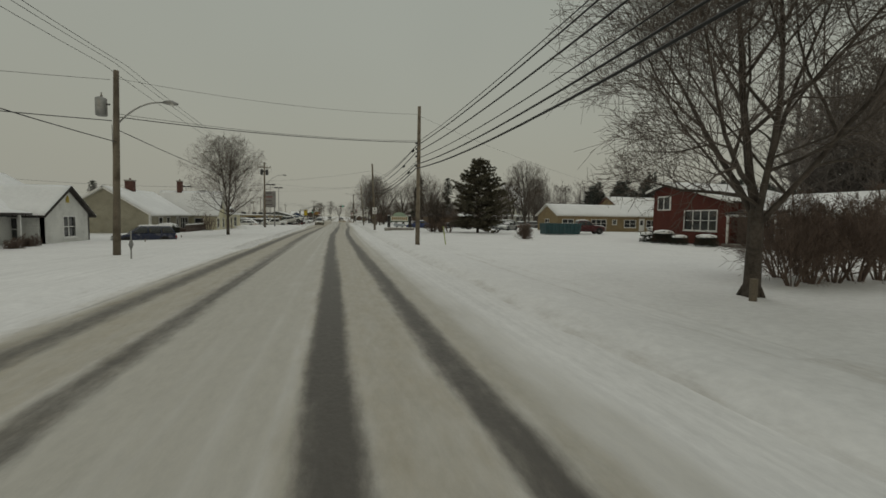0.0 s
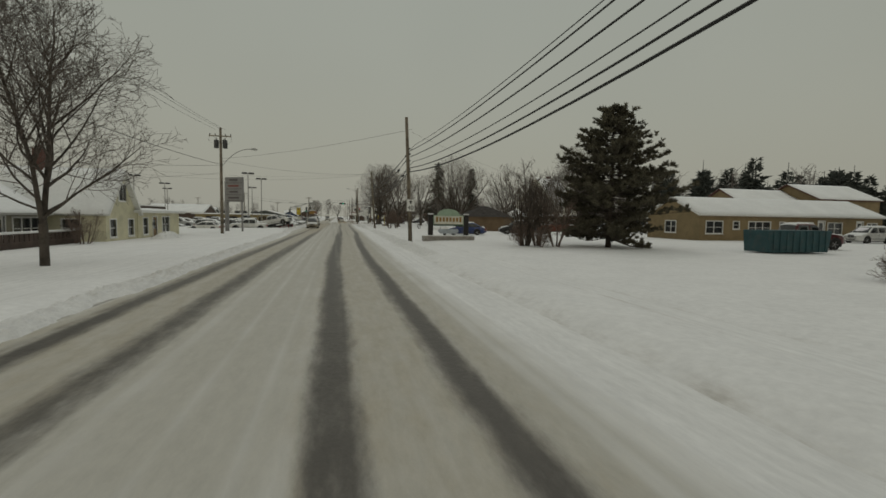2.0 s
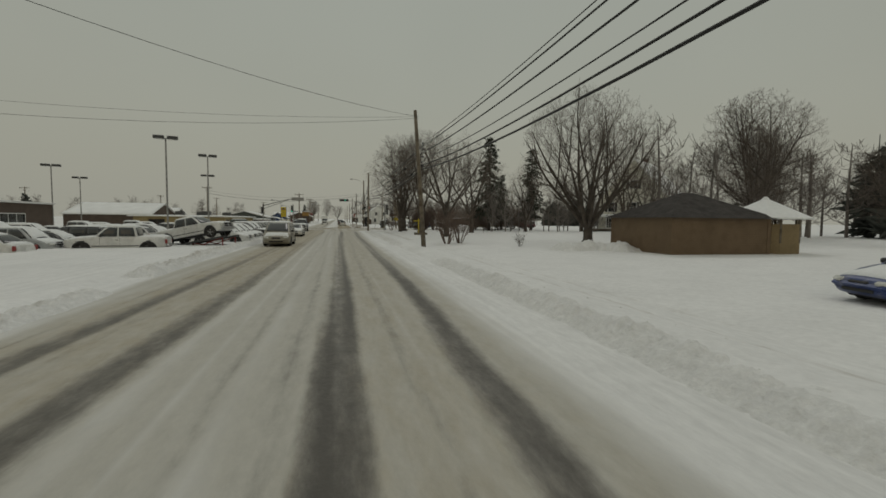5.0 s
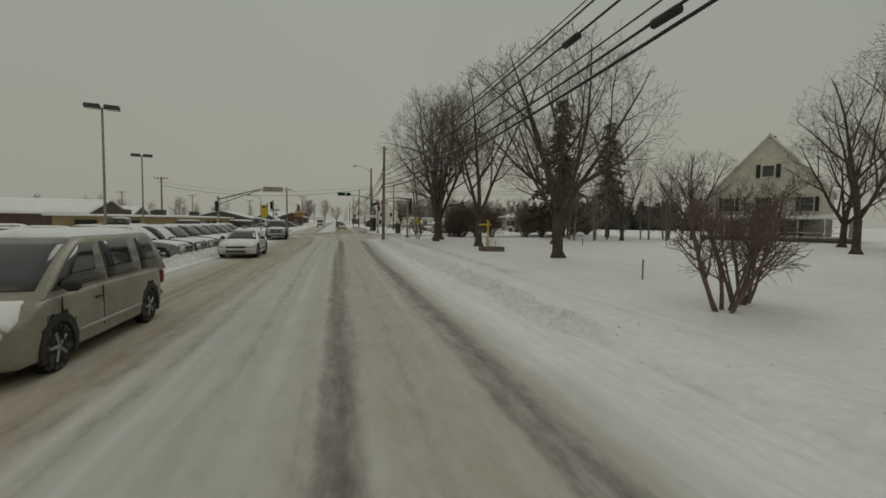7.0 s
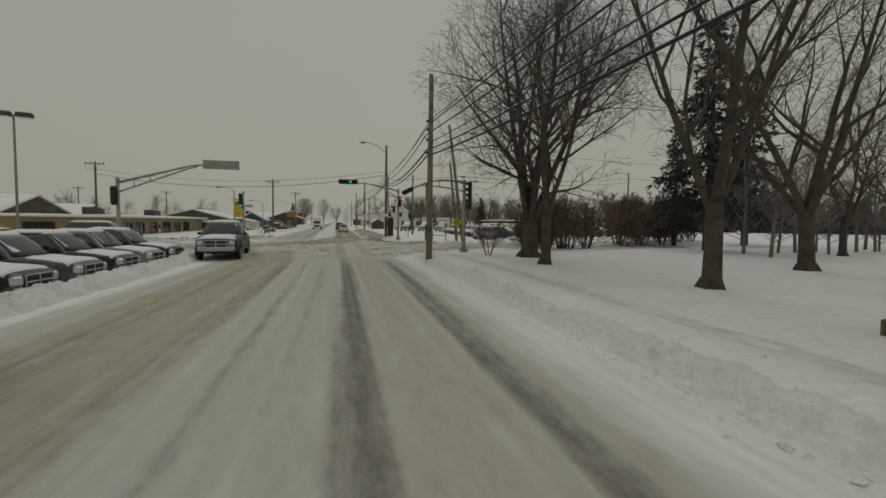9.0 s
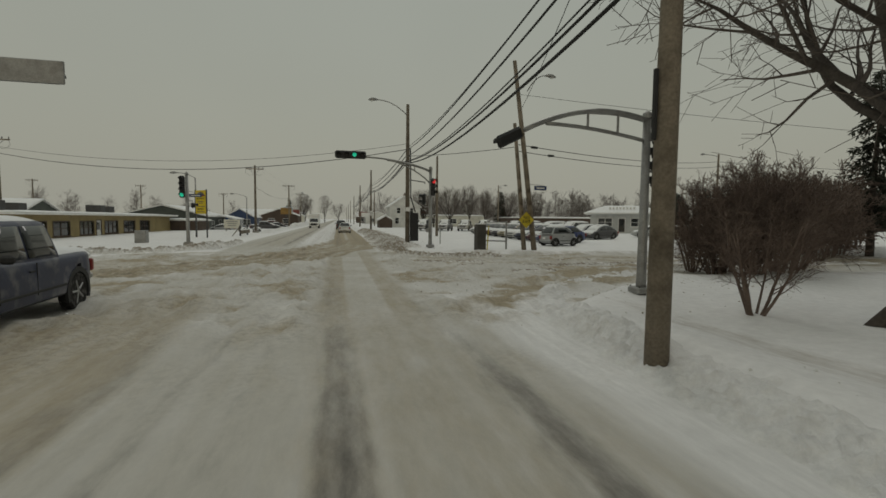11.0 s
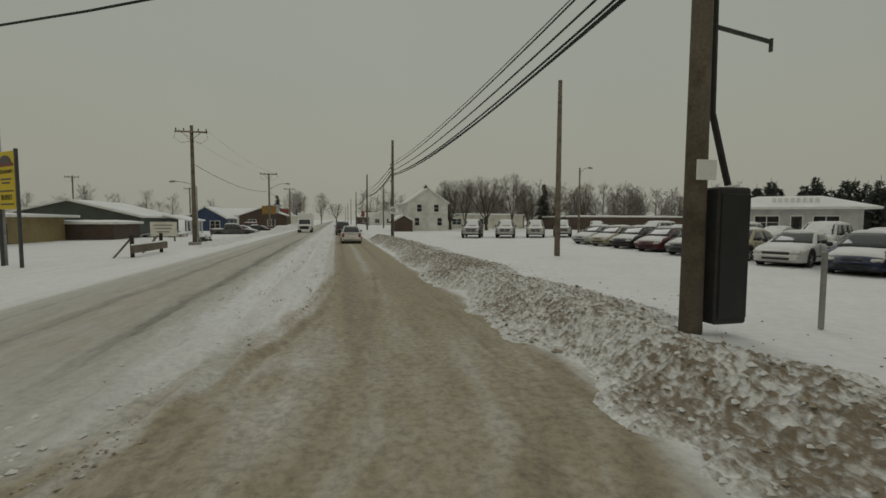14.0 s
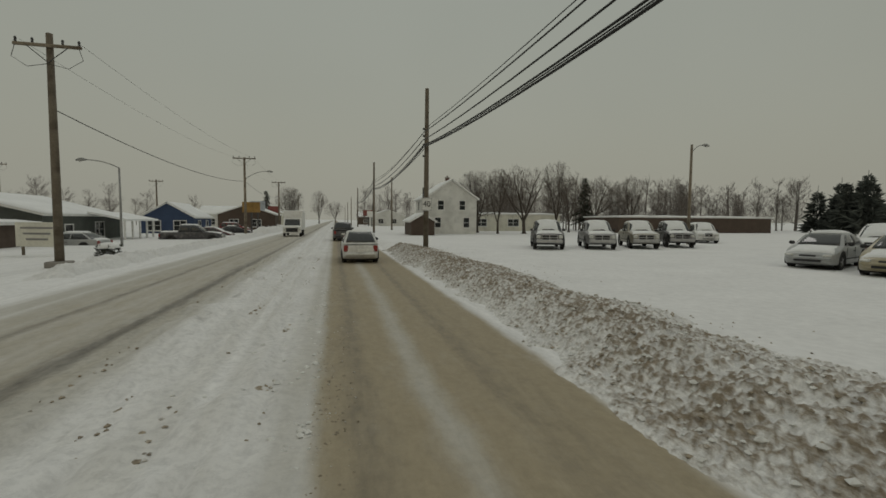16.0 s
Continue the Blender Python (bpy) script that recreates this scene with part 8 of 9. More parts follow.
lamp_arm(lt, 0.05, 7.4, 1.0, 0.6, 1)
street_lamp(-14.6, 223.0, 6.5, 2.0, -1)
street_lamp(-13.8, 192.2, 7.0, 1.7, -1)
for x, y, hh in ((-17.5, 126.5, 10.6), (-17.3, 141.3, 10.7), (-23.2, 164.4, 9.6), (-40, 150, 9.6), (-38, 128, 9.6), (-46, 170, 9.4)):
    lot_lamp(x, y, hh, 15)
for x, y, hh in ((-30.3, 191.8, 9.8), (-60, 250, 10), (-45, 262, 10), (-80, 215, 10), (-30, 275, 9)):
    utility_pole(x, y, hh, 0.16, arm=2.2, label="distant wooden utility pole with crossarm", group="distant poles", arm_z=0.3)
for x, y in ((5.6, 345.0), (5.7, 392.0), (10.2, 269.0), (5.6, 440.0)):
    utility_pole(x, y, 9.6, 0.16, label="distant bare wooden utility pole", group="distant poles")

# ---- signs ----
SIGN_GREY = mat("grey_sign_panel", (0.23, 0.225, 0.22), 0.6, 0, 0.12, 1, 0.05, 20)
SIGN_DARK = mat("faded_sign_print", (0.10, 0.085, 0.085), 0.6, 0, 0.2, 2, 0.0, 20)
SIGN_RED = mat("faded_red_print", (0.20, 0.06, 0.05), 0.6, 0, 0.2, 2, 0.0, 20)
gs = thing("pylon_sign", -12.7, 90.6, h(-12.7, 90.6), -28, "tall grey dealer pylon sign with faded lines of print", "sign")
for x, r in ((-1.15, 0.24), (1.05, 0.11)):
    part("leg", M().tube([(x, 0, -0.2), (x, 0, 6.6)], r, 10), SIGN_GREY, gs, "", True)
pb = part("panel", M().box(0, -0.02, 5.6, 2.5, 0.34, 3.0, 0.04), SIGN_GREY, gs)
for k in range(4):
    z = 6.75 - k * 0.72
    part("print_bar", M().box(0, -0.2, z, 1.2 + 0.3 * (k % 2), 0.02, 0.2), SIGN_RED if k == 1 else SIGN_DARK, pb)
    part("rule", M().box(0, -0.2, z - 0.36, 2.4, 0.02, 0.05), SIGN_DARK, pb)
part("footing", M().box(-1.15, 0, 0.25, 0.8, 0.8, 0.5, 0.05), CONCRETE, gs)
ms = thing("inn_sign", 9.0, 69.0, h(9, 69), 0, "carved inn sign between dark posts on a stone planter", "sign")
GREEN_PALE = mat("pale_green_paint", (0.30, 0.40, 0.30), 0.6, 0, 0.12, 2, 0.1, 20)
DARK_WOOD = mat("near_black_posts", (0.025, 0.022, 0.02), 0.7, 0, 0.2, 2, 0.2, 20)
for x in (-1.6, 1.6):
    p_ = part("post", M().box(x, 0, 1.15, 0.42, 0.3, 2.1, 0.04), DARK_WOOD, ms)
    part("snow_cap", M().box(x, 0, 2.24, 0.44, 0.32, 0.09, 0.03), SNOW, p_)
pn_ = part("panel", M().prism([(-1.35, 1.25), (1.35, 1.25), (1.35, 2.15)] + [(1.0 * math.cos(math.pi * k / 12), 2.15 + 0.55 * math.sin(math.pi * k / 12)) for k in range(13)] + [(-1.35, 2.15)], "y", -0.07, 0.07), GREEN_PALE, ms)
part("name_board", M().box(0, -0.08, 1.72, 2.6, 0.03, 0.72, 0.01), S_CREAM, pn_, "cream board with gold bars")
GOLD = mat("dull_gold_paint", (0.28, 0.17, 0.05), 0.5, 0.2)
for k in range(8):
    part("letter_bar", M().box(-1.05 + 0.3 * k, -0.1, 1.78, 0.19, 0.03, 0.46 if k in (0, 7) else 0.36, 0.01), GOLD, pn_)
part("lower_rule", M().box(0, -0.09, 1.3, 2.6, 0.04, 0.14), mat("dark_green_paint", (0.03, 0.07, 0.04), 0.6), pn_)
part("hanging_board", M().prism([(-0.85, 0.95), (0.85, 0.95), (0.95, 0.75), (0.7, 0.55), (-0.7, 0.55), (-0.95, 0.75)], "y", -0.03, 0.03), mat("pale_blue_board", (0.40, 0.44, 0.48), 0.6), ms, "pale blue hanging board")
part("hanger", M().tube([(-0.7, 0, 0.95), (-0.7, 0, 1.25)], 0.012, 4).tube([(0.7, 0, 0.95), (0.7, 0, 1.25)], 0.012, 4), DARK_STEEL, ms)
pt = part("planter", M().box(0, 0, 0.1, 4.5, 1.1, 0.5, 0.04), CONCRETE, ms, "low grey stone planter")
part("planter_snow", M().box(0, 0, 0.36, 4.3, 0.95, 0.1, 0.04), SNOW, pt)
for x in (-0.4, 0.4):
    part("floodlight", M().box(x, -0.3, 0.5, 0.26, 0.16, 0.14, 0.03, 20 * x), PLASTIC, ms)


def speed_sign(x, y, z, arrow, rz=4):
    t = thing("speed_sign", x, y, h(x, y), rz, "white speed limit sign with black figures on a pole", "road sign", "speed signs")
    hh = 0.92 if arrow else 0.76
    p_ = part("panel", M().box(0, 0, z, 0.62, 0.02, hh, 0.01), WHITE_PAINT, t)
    part("border", M().box(0, -0.012, z + hh / 2 - 0.03, 0.58, 0.008, 0.015).box(0, -0.012, z - hh / 2 + 0.03, 0.58, 0.008, 0.015).box(0.285, -0.012, z, 0.012, 0.008, hh - 0.06).box(-0.285, -0.012, z, 0.012, 0.008, hh - 0.06), BLACK, p_)
    lettering("figures", "40", 0.46, BLACK, t, pose(0, -0.022, z - (0.2 if arrow else 0.0), 90, 0, 0), "black figures")
    if arrow:
        part("arrow", M().prism([(0, z + 0.38), (0.16, z + 0.24), (0.05, z + 0.24), (0.05, z + 0.1), (-0.05, z + 0.1), (-0.05, z + 0.24), (-0.16, z + 0.24)], "y", -0.02, -0.011), BLACK, t, "black upward arrow")
    part("clamp", M().box(0, 0.05, z, 0.3, 0.08, 0.05), STEEL, t)


speed_sign(4.9, 64.38, 2.75, True)
speed_sign(5.3, 212.36, 2.65, False)
rs = thing("restaurant_sign", -13.1, 191.4, h(-13, 191.4), -40, "yellow restaurant banner sign on two dark posts", "sign")
SIGN_YEL = mat("yellow_sign_panel", (0.62, 0.47, 0.02), 0.55, 0, 0.1, 1, 0.02, 20)
for x in (-0.85, 0.85):
    part("post", M().box(x, 0, 2.6, 0.11, 0.11, 5.4, 0.01), DARK_STEEL, rs)
yp = part("panel", M().box(0, 0, 4.05, 1.62, 0.08, 2.35, 0.01), SIGN_YEL, rs)
part("emblem", M().prism([(0.55 * math.cos(math.pi * k / 10), 4.72 + 0.34 * math.sin(math.pi * k / 10)) for k in range(11)], "y", -0.06, -0.045), SIGN_DARK, yp, "brown half round emblem")
part("emblem_band", M().box(0, -0.055, 4.68, 1.35, 0.02, 0.12), SIGN_RED, yp)
lettering("letters", "RESTAURANT", 0.2, BLACK, rs, pose(0, -0.055, 4.4, 90, 0, 0), "dark capitals")
lettering("letters", "BUFFET", 0.3, BLACK, rs, pose(0, -0.055, 3.35, 90, 0, 0), "dark capitals")
for z, w in ((4.1, 0.9), (3.95, 0.7), (3.62, 1.2), (3.08, 1.1)):
    part("print_bar", M().box(0, -0.05, z, w, 0.015, 0.06), SIGN_DARK, yp)
# yellow post sign in a planter
pc = thing("sign_post", 9.85, 129.5, h(9.85, 129.5), 0, "yellow estate sign post hung with a small tilted board", "sign")
part("post", M().box(-0.27, 0, 0.95, 0.11, 0.11, 2.1, 0.01), YELLOW, pc)
part("arm", M().box(-0.5, 0, 1.72, 0.85, 0.1, 0.11, 0.01), YELLOW, pc)
hb = part("hanging_board", M().slab([(-1.15, -0.06, 1.02), (-0.55, -0.06, 1.2), (-0.4, -0.06, 1.58), (-1.0, -0.06, 1.42)], 0.03), BLACK, pc, "small dark tilted board")
for k in range(3):
    part("print_bar", M().slab([(-1.05 + 0.04 * k, -0.078, 1.1 + 0.11 * k), (-0.6 + 0.04 * k, -0.078, 1.23 + 0.11 * k), (-0.585 + 0.04 * k, -0.078, 1.27 + 0.11 * k), (-1.035 + 0.04 * k, -0.078, 1.14 + 0.11 * k)], 0.006), SIGN_GREY, hb)
for x in (-0.9, -0.45):
    part("hook", M().tube([(x, -0.04, 1.48), (x, -0.02, 1.68)], 0.01, 4), DARK_STEEL, pc)
pp = part("planter", M().box(0, -0.38, 0.09, 1.5, 0.09, 0.38, 0.02).box(0, 0.38, 0.09, 1.5, 0.09, 0.38, 0.02).box(-0.705, 0, 0.09, 0.09, 0.67, 0.38, 0.02).box(0.705, 0, 0.09, 0.09, 0.67, 0.38, 0.02), WOOD_POLE, pc, "dark weathered timber planter box")
part("planter_snow", M().box(0, 0, 0.15, 1.32, 0.67, 0.18, 0.04), SNOW, pp)
rng_s = random.Random(88)
for k in range(26):
    x, y = rng_s.uniform(-0.6, 0.6), rng_s.uniform(-0.28, 0.28)
    part("dry_stem", M().tube([(x, y, 0.2), (x + rng_s.gauss(0, 0.05), y, 0.55), (x + rng_s.gauss(0, 0.12), y + rng_s.gauss(0, 0.1), rng_s.uniform(0.7, 1.05))], 0.006, 3), TWIG_RED, pp)
# board on lawn sign, reflector stakes, small posts
wb_ = thing("notice_board", -15.2, 214.8, h(-15, 215), -20, "pale roadside notice board on two posts", "sign")
part("board", M().box(0, 0, 1.6, 2.6, 0.1, 1.3, 0.02), S_CREAM, wb_)
for x in (-1.0, 1.0):
    part("post", M().box(x, 0.08, 0.7, 0.1, 0.1, 1.6), WOOD_POLE, wb_)
for k in range(3):
    part("print_bar", M().box(0, -0.06, 1.95 - 0.3 * k, 1.9 - 0.3 * k, 0.02, 0.1), SIGN_GREY, wb_)
STAKE = mat("lime_stake", (0.30, 0.34, 0.04), 0.6)
lone("marker_stake", M().tube([(0.1, 0, -0.2), (0, 0, 1.35)], 0.035, 6), STAKE, "lime green marker stake leaning in the snow", "stake", at=(7.6, 32.5, h(7.6, 32.5), 0, -5, 0))
lone("marker_stake", M().tube([(0.0, 0, -0.2), (0, 0, 1.5)], 0.03, 6).prism([(-0.25, 0.9), (0, 0.62), (0.25, 0.9), (0, 1.2)], "y", -0.01, 0.01), STEEL, "thin grey sign stake seen from behind", "stake", at=(-9.0, 22.6, h(-9, 22.6), 0, 2, 90))
for x, y in ((-13.6, 36.5), (-13.4, 43.5), (10.4, 115.2), (20.0, 135.5)):
    lone("marker_stake", M().tube([(0, 0, -0.1), (0, 0, 0.7)], 0.03, 6), WOOD_POLE, "short wooden stake in the snow", "stake", "stakes", at=(x, y, h(x, y)))
lone("stump_post", M().tube([(0, 0, -0.2), (0, 0, 0.55)], 0.09, 9), WOOD_POLE, "short dark wooden post by a tree", "post", at=(9.9, 9.0, h(9.9, 9)))
gr = thing("guard_rail", -10.3, 197.6, h(-10.3, 197.6), 90, "short timber guard rail with diagonal braces", "barrier")
for x in (-2.0, 2.0):
    part("post", M().box(x, 0, 0.6, 0.16, 0.16, 1.5, 0.02), DARK_WOOD, gr)
    part("brace", M().tube([(x * 0.9, 0.1, 1.2), (x * 0.9 - 0.5, 0.9, 0.0)], 0.05, 6), WOOD_POLE, gr)
part("rail", M().box(0, -0.14, 0.62, 4.9, 0.14, 0.4, 0.03), WOOD_POLE, gr, "thick weathered beam")
part("rail_snow", M().box(0, -0.14, 0.86, 4.8, 0.15, 0.08, 0.03), SNOW, gr)
kb = thing("utility_cabinet", -14.6, 181.0, h(-14.6, 181), 0, "grey roadside cabinet on a concrete slab", "cabinet")
part("body", M().box(0, 0, 0.75, 0.8, 0.6, 1.4, 0.03), STEEL, kb)
part("slab", M().box(0, 0, 0.06, 1.0, 0.8, 0.16, 0.02), CONCRETE, kb)
tf = thing("teal_bin", 28.2, 54.2, h(28, 54), 0, "long teal steel waste container in the snow", "skip")
TEAL = mat("teal_steel", (0.035, 0.085, 0.095), 0.6, 0.1, 0.2, 1.5, 0.1, 20, 0.4, (0.12, 0.11, 0.10), 0.3)
part("body", M().prism([(-2.4, 0.1), (2.3, 0.1), (2.55, 1.45), (-2.55, 1.45)], "y", -0.9, 0.9), TEAL, tf)
for k in range(9):
    part("rib", M().box(-2.1 + 0.52 * k, -0.93, 0.8, 0.09, 0.08, 1.3, 0.01), TEAL, tf)
part("rim", M().box(0, 0, 1.46, 5.1, 1.8, 0.08, 0.02), TEAL, tf)
rsn = thing("banner_sign", 44.0, 179.0, h(44, 179), 0, "orange and red advertising board at a lot entrance", "sign")
part("board", M().box(0, 0, 1.7, 1.5, 0.08, 1.4, 0.01), mat("orange_red_board", (0.45, 0.08, 0.02), 0.6), rsn)
part("post", M().box(0, 0.06, 0.9, 0.14, 0.1, 2.0), DARK_WOOD, rsn)
for k in range(2):
    part("print_bar", M().box(0, -0.05, 1.95 - 0.4 * k, 1.2, 0.02, 0.16), YELLOW, rsn)
for k, (x, y, z, w, c) in enumerate(((-12.5, 262, 4.2, 2.6, "dull_gold_paint"), (-12.8, 270, 4.6, 2.4, "pale_blue_board"), (-12.0, 284, 4.0, 2.0, "faded_red_print"), (9.5, 318, 3.8, 3.0, "faded_red_print"), (10.0, 312, 3.4, 2.6, "white_paint"))):
    t = thing("pylon_sign", x, y, h(x, y), 0, "distant coloured roadside sign on a post", "sign", "distant signs")
    part("board", M().box(0, 0, z, w, 0.2, 1.6, 0.02), MATS[c], t)
    part("post", M().box(0, 0.05, z / 2, 0.25, 0.2, z), DARK_STEEL, t)

# ---- vehicles in place ----
WHITE, SILVER, GREY, DKGREY, NAVY, REDC, MAROON, BEIGE, BLACKC, GREENC, GOLDC, BLUEC = (0.62, 0.62, 0.6), (0.36, 0.37, 0.37), (0.2, 0.2, 0.2), (0.07, 0.07, 0.075), (0.018, 0.025, 0.06), (0.20, 0.02, 0.015), (0.08, 0.012, 0.015), (0.34, 0.30, 0.2), (0.016, 0.016, 0.018), (0.06, 0.085, 0.06), (0.26, 0.24, 0.19), (0.02, 0.04, 0.14)
vehicle("hatch", 1.25, 209.4, 0, WHITE, "white hatchback on the slushy lane", snow="", z=0.0)
vehicle("suv", 0.85, 232.0, 0, DKGREY, "dark sport utility vehicle on the lane ahead", snow="", z=0.0)
vehicle("minivan", -4.45, 109.7, 180, GOLDC, "champagne minivan with snow on its hood on the road", snow="snow", z=0.0)
vehicle("coupe", -4.95, 128.2, 180, WHITE, "white sports coupe dusted with snow on the road", snow="snow", z=0.0)
vehicle("pickup", -5.9, 150.6, 184, NAVY, "dark blue pickup with snow on its hood on the road", snow="snow", z=0.0)
vehicle("suv", -17.0, 163.0, -80, GREENC, "grey green sport utility vehicle in the side street", z=0.0)
vehicle("pickup", -24.0, 159.6, 96, BLACKC, "black pickup waiting in the side street", z=0.0)
bt = thing("box_truck", -4.7, 244.0, 0.0, 180, "white box truck on the road", "truck")
part("cargo_box", M().box(0, -1.0, 1.9, 2.2, 4.2, 2.3, 0.06), WHITE_PAINT, bt)
part("cab", M().prism([(1.2, 0.45), (2.9, 0.45), (2.9, 1.15), (2.2, 1.3), (1.8, 2.1), (1.2, 2.15)], "x", -1.0, 1.0), WHITE_PAINT, bt)
part("windscreen", M().slab([(0.85, 2.22, 1.32), (-0.85, 2.22, 1.32), (-0.8, 1.84, 2.02), (0.8, 1.84, 2.02)], 0.02), CAR_GLASS, bt)
part("grille", M().box(0, 2.92, 0.8, 1.3, 0.06, 0.45, 0.02), PLASTIC, bt)
for x in (-0.75, 0.75):
    part("headlight", M().box(x, 2.9, 0.85, 0.3, 0.08, 0.25, 0.03), LAMP_GLASS, bt)
    for y in (1.9, -2.0):
        part("wheel", M().spin([(-0.12, 0.3), (-0.12, 0.4), (0.12, 0.4), (0.12, 0.3)], 16, "x", (x * 1.2, y, 0.4)), RUBBER, bt)

# sales lot: front rank of pickups and utility vehicles, nose to the road
kinds = ["suv", "suv", "suv", "suv", "pickup", "pickup", "pickup", "pickup", "pickup", "pickup", "pickup", "pickup", "pickup"]
cols = [WHITE, WHITE, SILVER, DKGREY, GREY, BLACKC, DKGREY, BLACKC, BLACKC, DKGREY, BLACKC, GREY, BLACKC]
for i in range(13):
    y = 115.4 + i * 2.8
    vehicle(kinds[i], -9.85 - 0.05 * i, y, -93, cols[i], "snow dusted %s ranked at the edge of a sales lot" % KIND_WORDS[kinds[i]], "front rank of the sales lot", "heavy" if i < 6 else "snow")
for i in range(15):
    y = 104.0 + i * 3.4
    k = ("sedan", "suv", "hatch", "minivan")[i % 4]
    vehicle(k, -19.4 - 0.1 * i, y, -100 if i % 3 else 80, (WHITE, SILVER, DKGREY, BLACKC, REDC, WHITE)[i % 6], "snow covered %s in a sales lot" % KIND_WORDS[k], "second rank of the sales lot", "heavy")
for i in range(13):
    y = 96.0 + i * 4.4
    k = ("suv", "sedan", "pickup")[i % 3]
    vehicle(k, -27.5, y, -90, (WHITE, DKGREY, SILVER)[i % 3], "snow covered %s far back in a sales lot" % KIND_WORDS[k], "third rank of the sales lot", "heavy")
# display rack with a raised pickup
rk = thing("display_rack", -10.4, 110.8, h(-10.4, 110.8), -110, "red steel display ramp holding up a white pickup", "ramp")
RED_STEEL = mat("red_steel", (0.22, 0.03, 0.025), 0.6, 0.1, 0.2, 2, 0.1, 20, 0.4, (0.12, 0.06, 0.05), 0.5)
for x in (-0.8, 0.8):
    part("ramp_beam", M().slab([(x - 0.2, -2.7, 0.02), (x + 0.2, -2.7, 0.02), (x + 0.2, 2.7, 1.06), (x - 0.2, 2.7, 1.06)], 0.12), DARK_STEEL, rk)
    for y, z in ((-1.6, 0.2), (0.2, 0.55), (2.5, 1.0)):
        part("leg", M().tube([(x, y, z - 0.1), (x, y, -0.05)], 0.05, 6), RED_STEEL, rk)
    part("brace", M().tube([(x, 0.2, 0.08), (x, 2.5, 0.92)], 0.04, 6).tube([(x, 2.5, 0.08), (x, 0.2, 0.5)], 0.04, 6).tube([(x, -1.6, 0.08), (x, 2.5, 0.1)], 0.04, 6), RED_STEEL, rk)
for y, z in ((-2.4, 0.12), (0.2, 0.12), (2.5, 0.12)):
    part("cross_bar", M().tube([(-0.8, y, z), (0.8, y, z)], 0.045, 6), RED_STEEL, rk)
vehicle("pickup", -10.4, 110.8, -110, WHITE, "white pickup raised on a red display ramp", "", "snow", h(-10.4, 110.8) + 0.56, 11, 0.94)
vehicle("pickup", -14.2, 107.8, 98, WHITE, "white pickup with snow parked beside a ramp", "", "heavy")
# drive of the white cottage and the bungalow
vehicle("suv", -15.0, 40.2, 118, NAVY, "dark blue utility vehicle parked on a drive", scale=0.9)
# inn
vehicle("sedan", 14.2, 81.6, 75, BLUEC, "blue sedan parked behind the inn sign")
vehicle("suv", 21.8, 84.2, 75, BLACKC, "dark utility vehicle parked at the inn")
vehicle("pickup", 28.0, 85.2, 70, (0.15, 0.04, 0.02), "rust red pickup parked at the inn")
vehicle("sedan", 33.5, 90.0, 80, DKGREY, "dark sedan parked at the inn", "inn cars")
vehicle("sedan", 38.0, 92.0, 80, SILVER, "silver sedan parked at the inn", "inn cars")
vehicle("hatch", 42.0, 95.0, 80, GREY, "grey car parked at the inn", "inn cars")
vehicle("suv", 29.4, 77.6, 120, GREY, "grey utility vehicle parked facing the drive")
vehicle("sedan", 28.4, 73.6, 130, SILVER, "silver sedan with snow parked near a pine")
vehicle("pickup", 33.6, 57.6, -100, MAROON, "maroon pickup with snow in its bed")
vehicle("suv", 53.0, 66.0, 90, WHITE, "white utility vehicle by a motel")
vehicle("pickup", 56.0, 131.0, 180, DKGREY, "dark pickup near a farmhouse", "", "heavy")
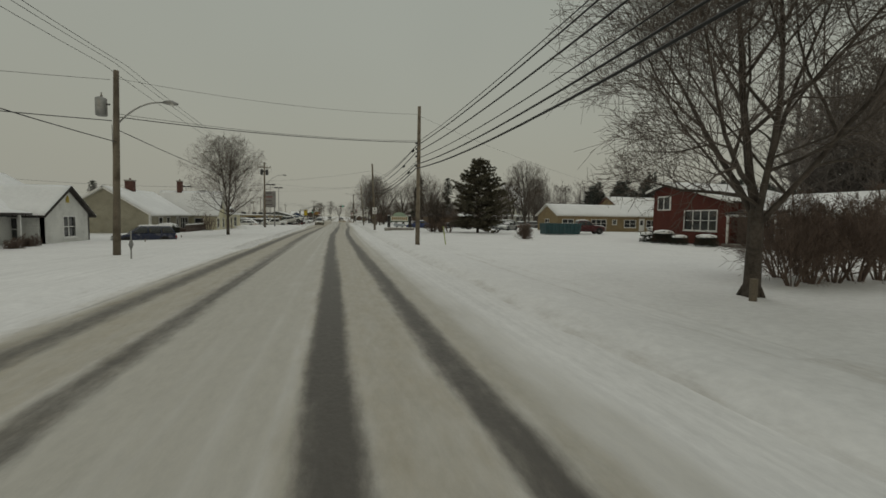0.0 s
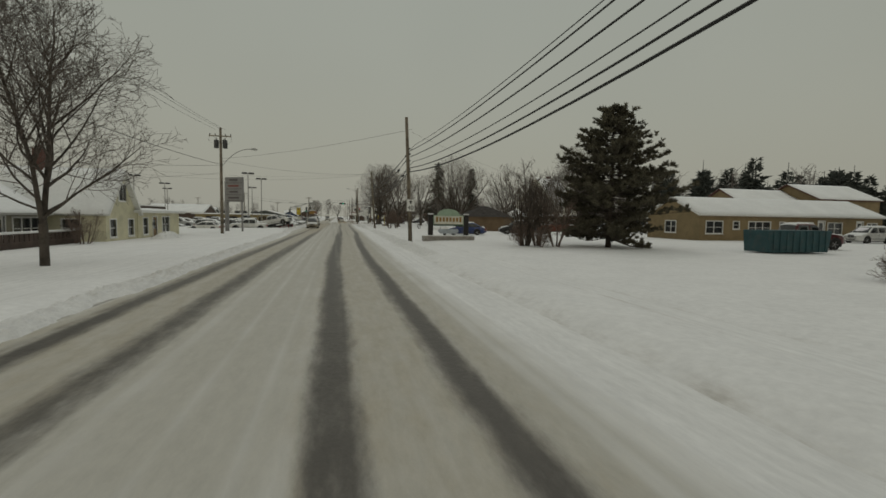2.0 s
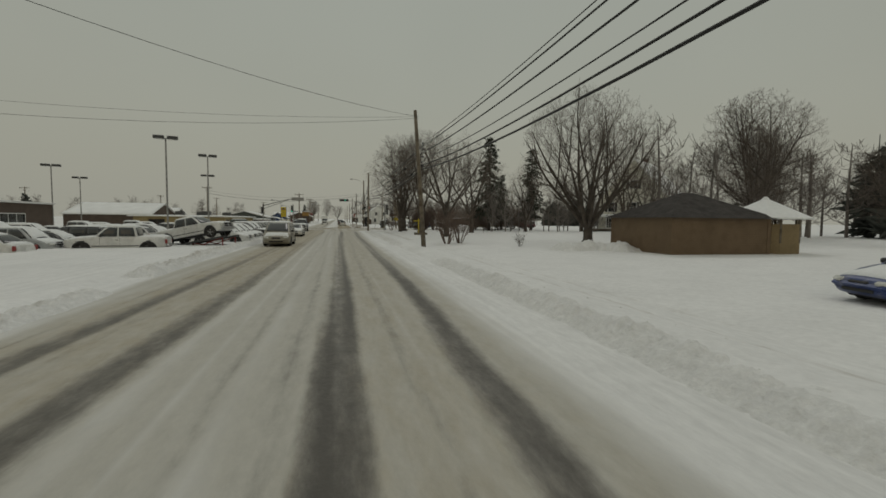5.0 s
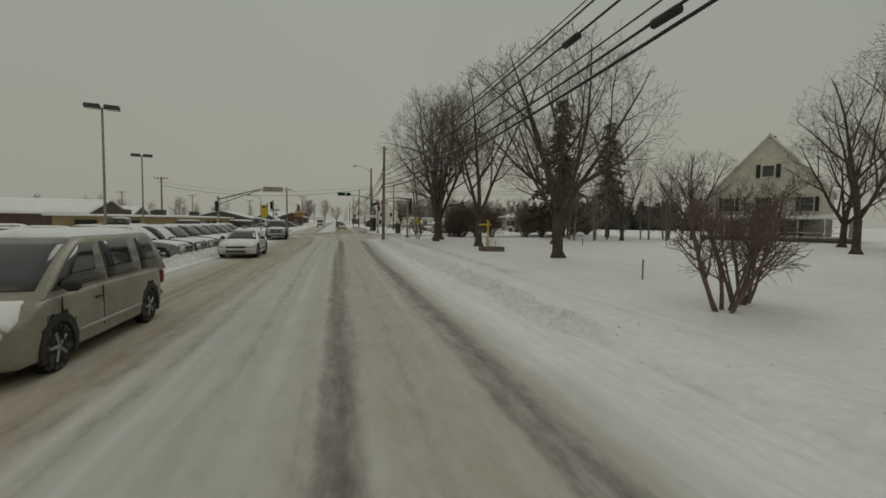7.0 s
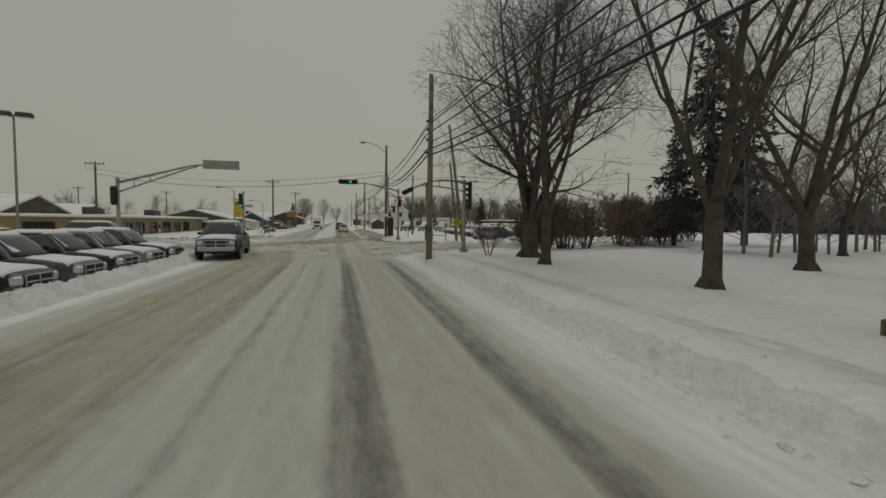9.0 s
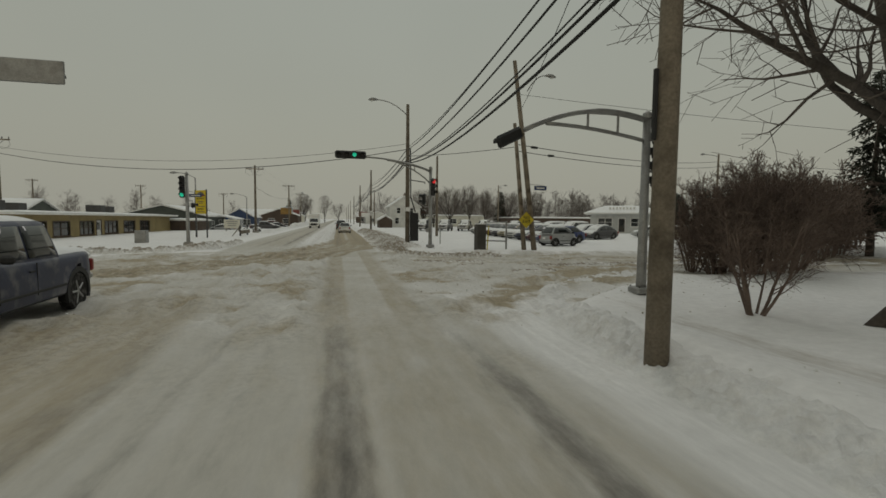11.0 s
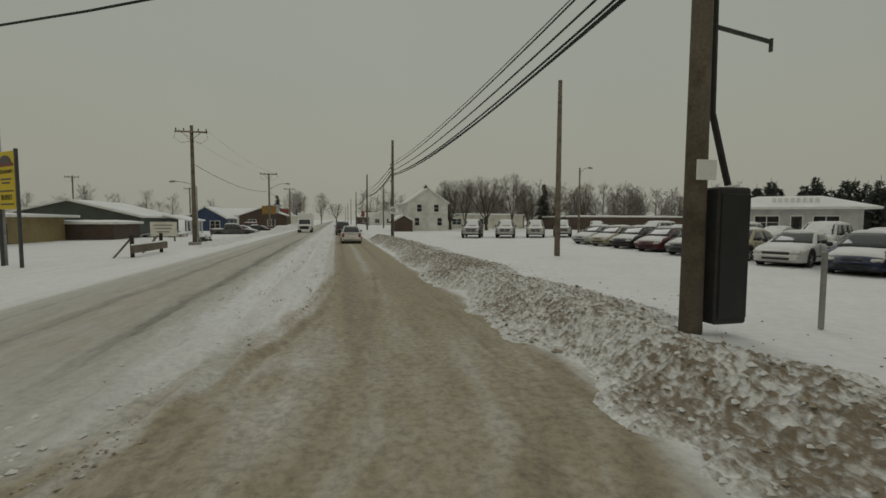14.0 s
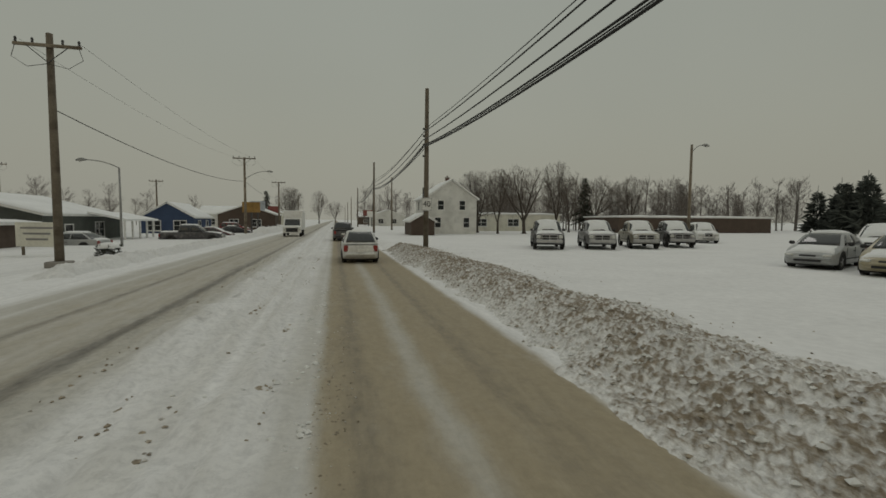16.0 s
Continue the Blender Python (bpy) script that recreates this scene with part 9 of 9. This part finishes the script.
# used car lot
LOT = [SILVER, BEIGE, BLACKC, MAROON, DKGREY, BEIGE, WHITE, NAVY, MAROON, BLUEC]
for i in range(10):
    k = ("sedan", "sedan", "sedan", "sedan", "sedan", "sedan", "coupe", "sedan", "hatch", "sedan")[i]
    vehicle(k, 20.3 - 0.22 * i, 201.3 - i * 2.85, 112, LOT[i], "%s dusted with snow in a rank of used cars" % KIND_WORDS[k], "front rank of used cars", "snow")
for i in range(8):
    k = ("suv", "sedan", "sedan", "minivan", "sedan")[i % 5]
    vehicle(k, 27.8 - 0.2 * i, 204.0 - i * 3.0, 112, (WHITE, SILVER, DKGREY, WHITE, GREY)[i % 5], "snow capped %s behind a rank of used cars" % KIND_WORDS[k], "second rank of used cars", "heavy")
for i, (x, y, c) in enumerate(((14.0, 214.6, BLACKC), (17.6, 214.4, GREY), (21.2, 214.8, GOLDC), (24.8, 215.6, BLACKC))):
    vehicle("pickup", x, y, 158 - 1.5 * i, c, "pickup with snow heaped on its windscreen in a car lot", "pickups in the car lot", "heavy", scale=0.96)
vehicle("suv", 32.5, 221.0, 150, WHITE, "white utility vehicle in the car lot", "", "heavy")
vehicle("small", 15.9, 171.4, -75, SILVER, "small silver microcar with snow at a lot corner", "", "snow", scale=0.92)
vehicle("sedan", 35.6, 186.5, 60, SILVER, "grey sedan under snow at a lot entrance", "cars at the lot entrance", "heavy")
vehicle("sedan", 35.0, 182.0, 60, BEIGE, "pale sedan under snow at a lot entrance", "cars at the lot entrance", "heavy")
vehicle("suv", 41.0, 184.0, 60, GREY, "grey utility vehicle at a lot entrance", "cars at the lot entrance", "heavy")
vehicle("suv", 47.0, 182.6, 90, MAROON, "dark red utility vehicle at a lot entrance", "cars at the lot entrance", "heavy")
# far left of the road beyond the crossing
vehicle("sedan", -19.0, 226.0, 80, SILVER, "silver sedan under snow by a house", "", "heavy")
vehicle("pickup", -13.6, 236.0, -85, DKGREY, "dark pickup beside the road")
vehicle("sedan", -14.5, 247.5, -90, MAROON, "maroon sedan by a house", "distant cars", "heavy")
vehicle("suv", -16.5, 270.0, -90, REDC, "red utility vehicle far along the road", "distant cars")
vehicle("sedan", -14.0, 257.0, -70, BLACKC, "dark sedan far along the road", "distant cars")
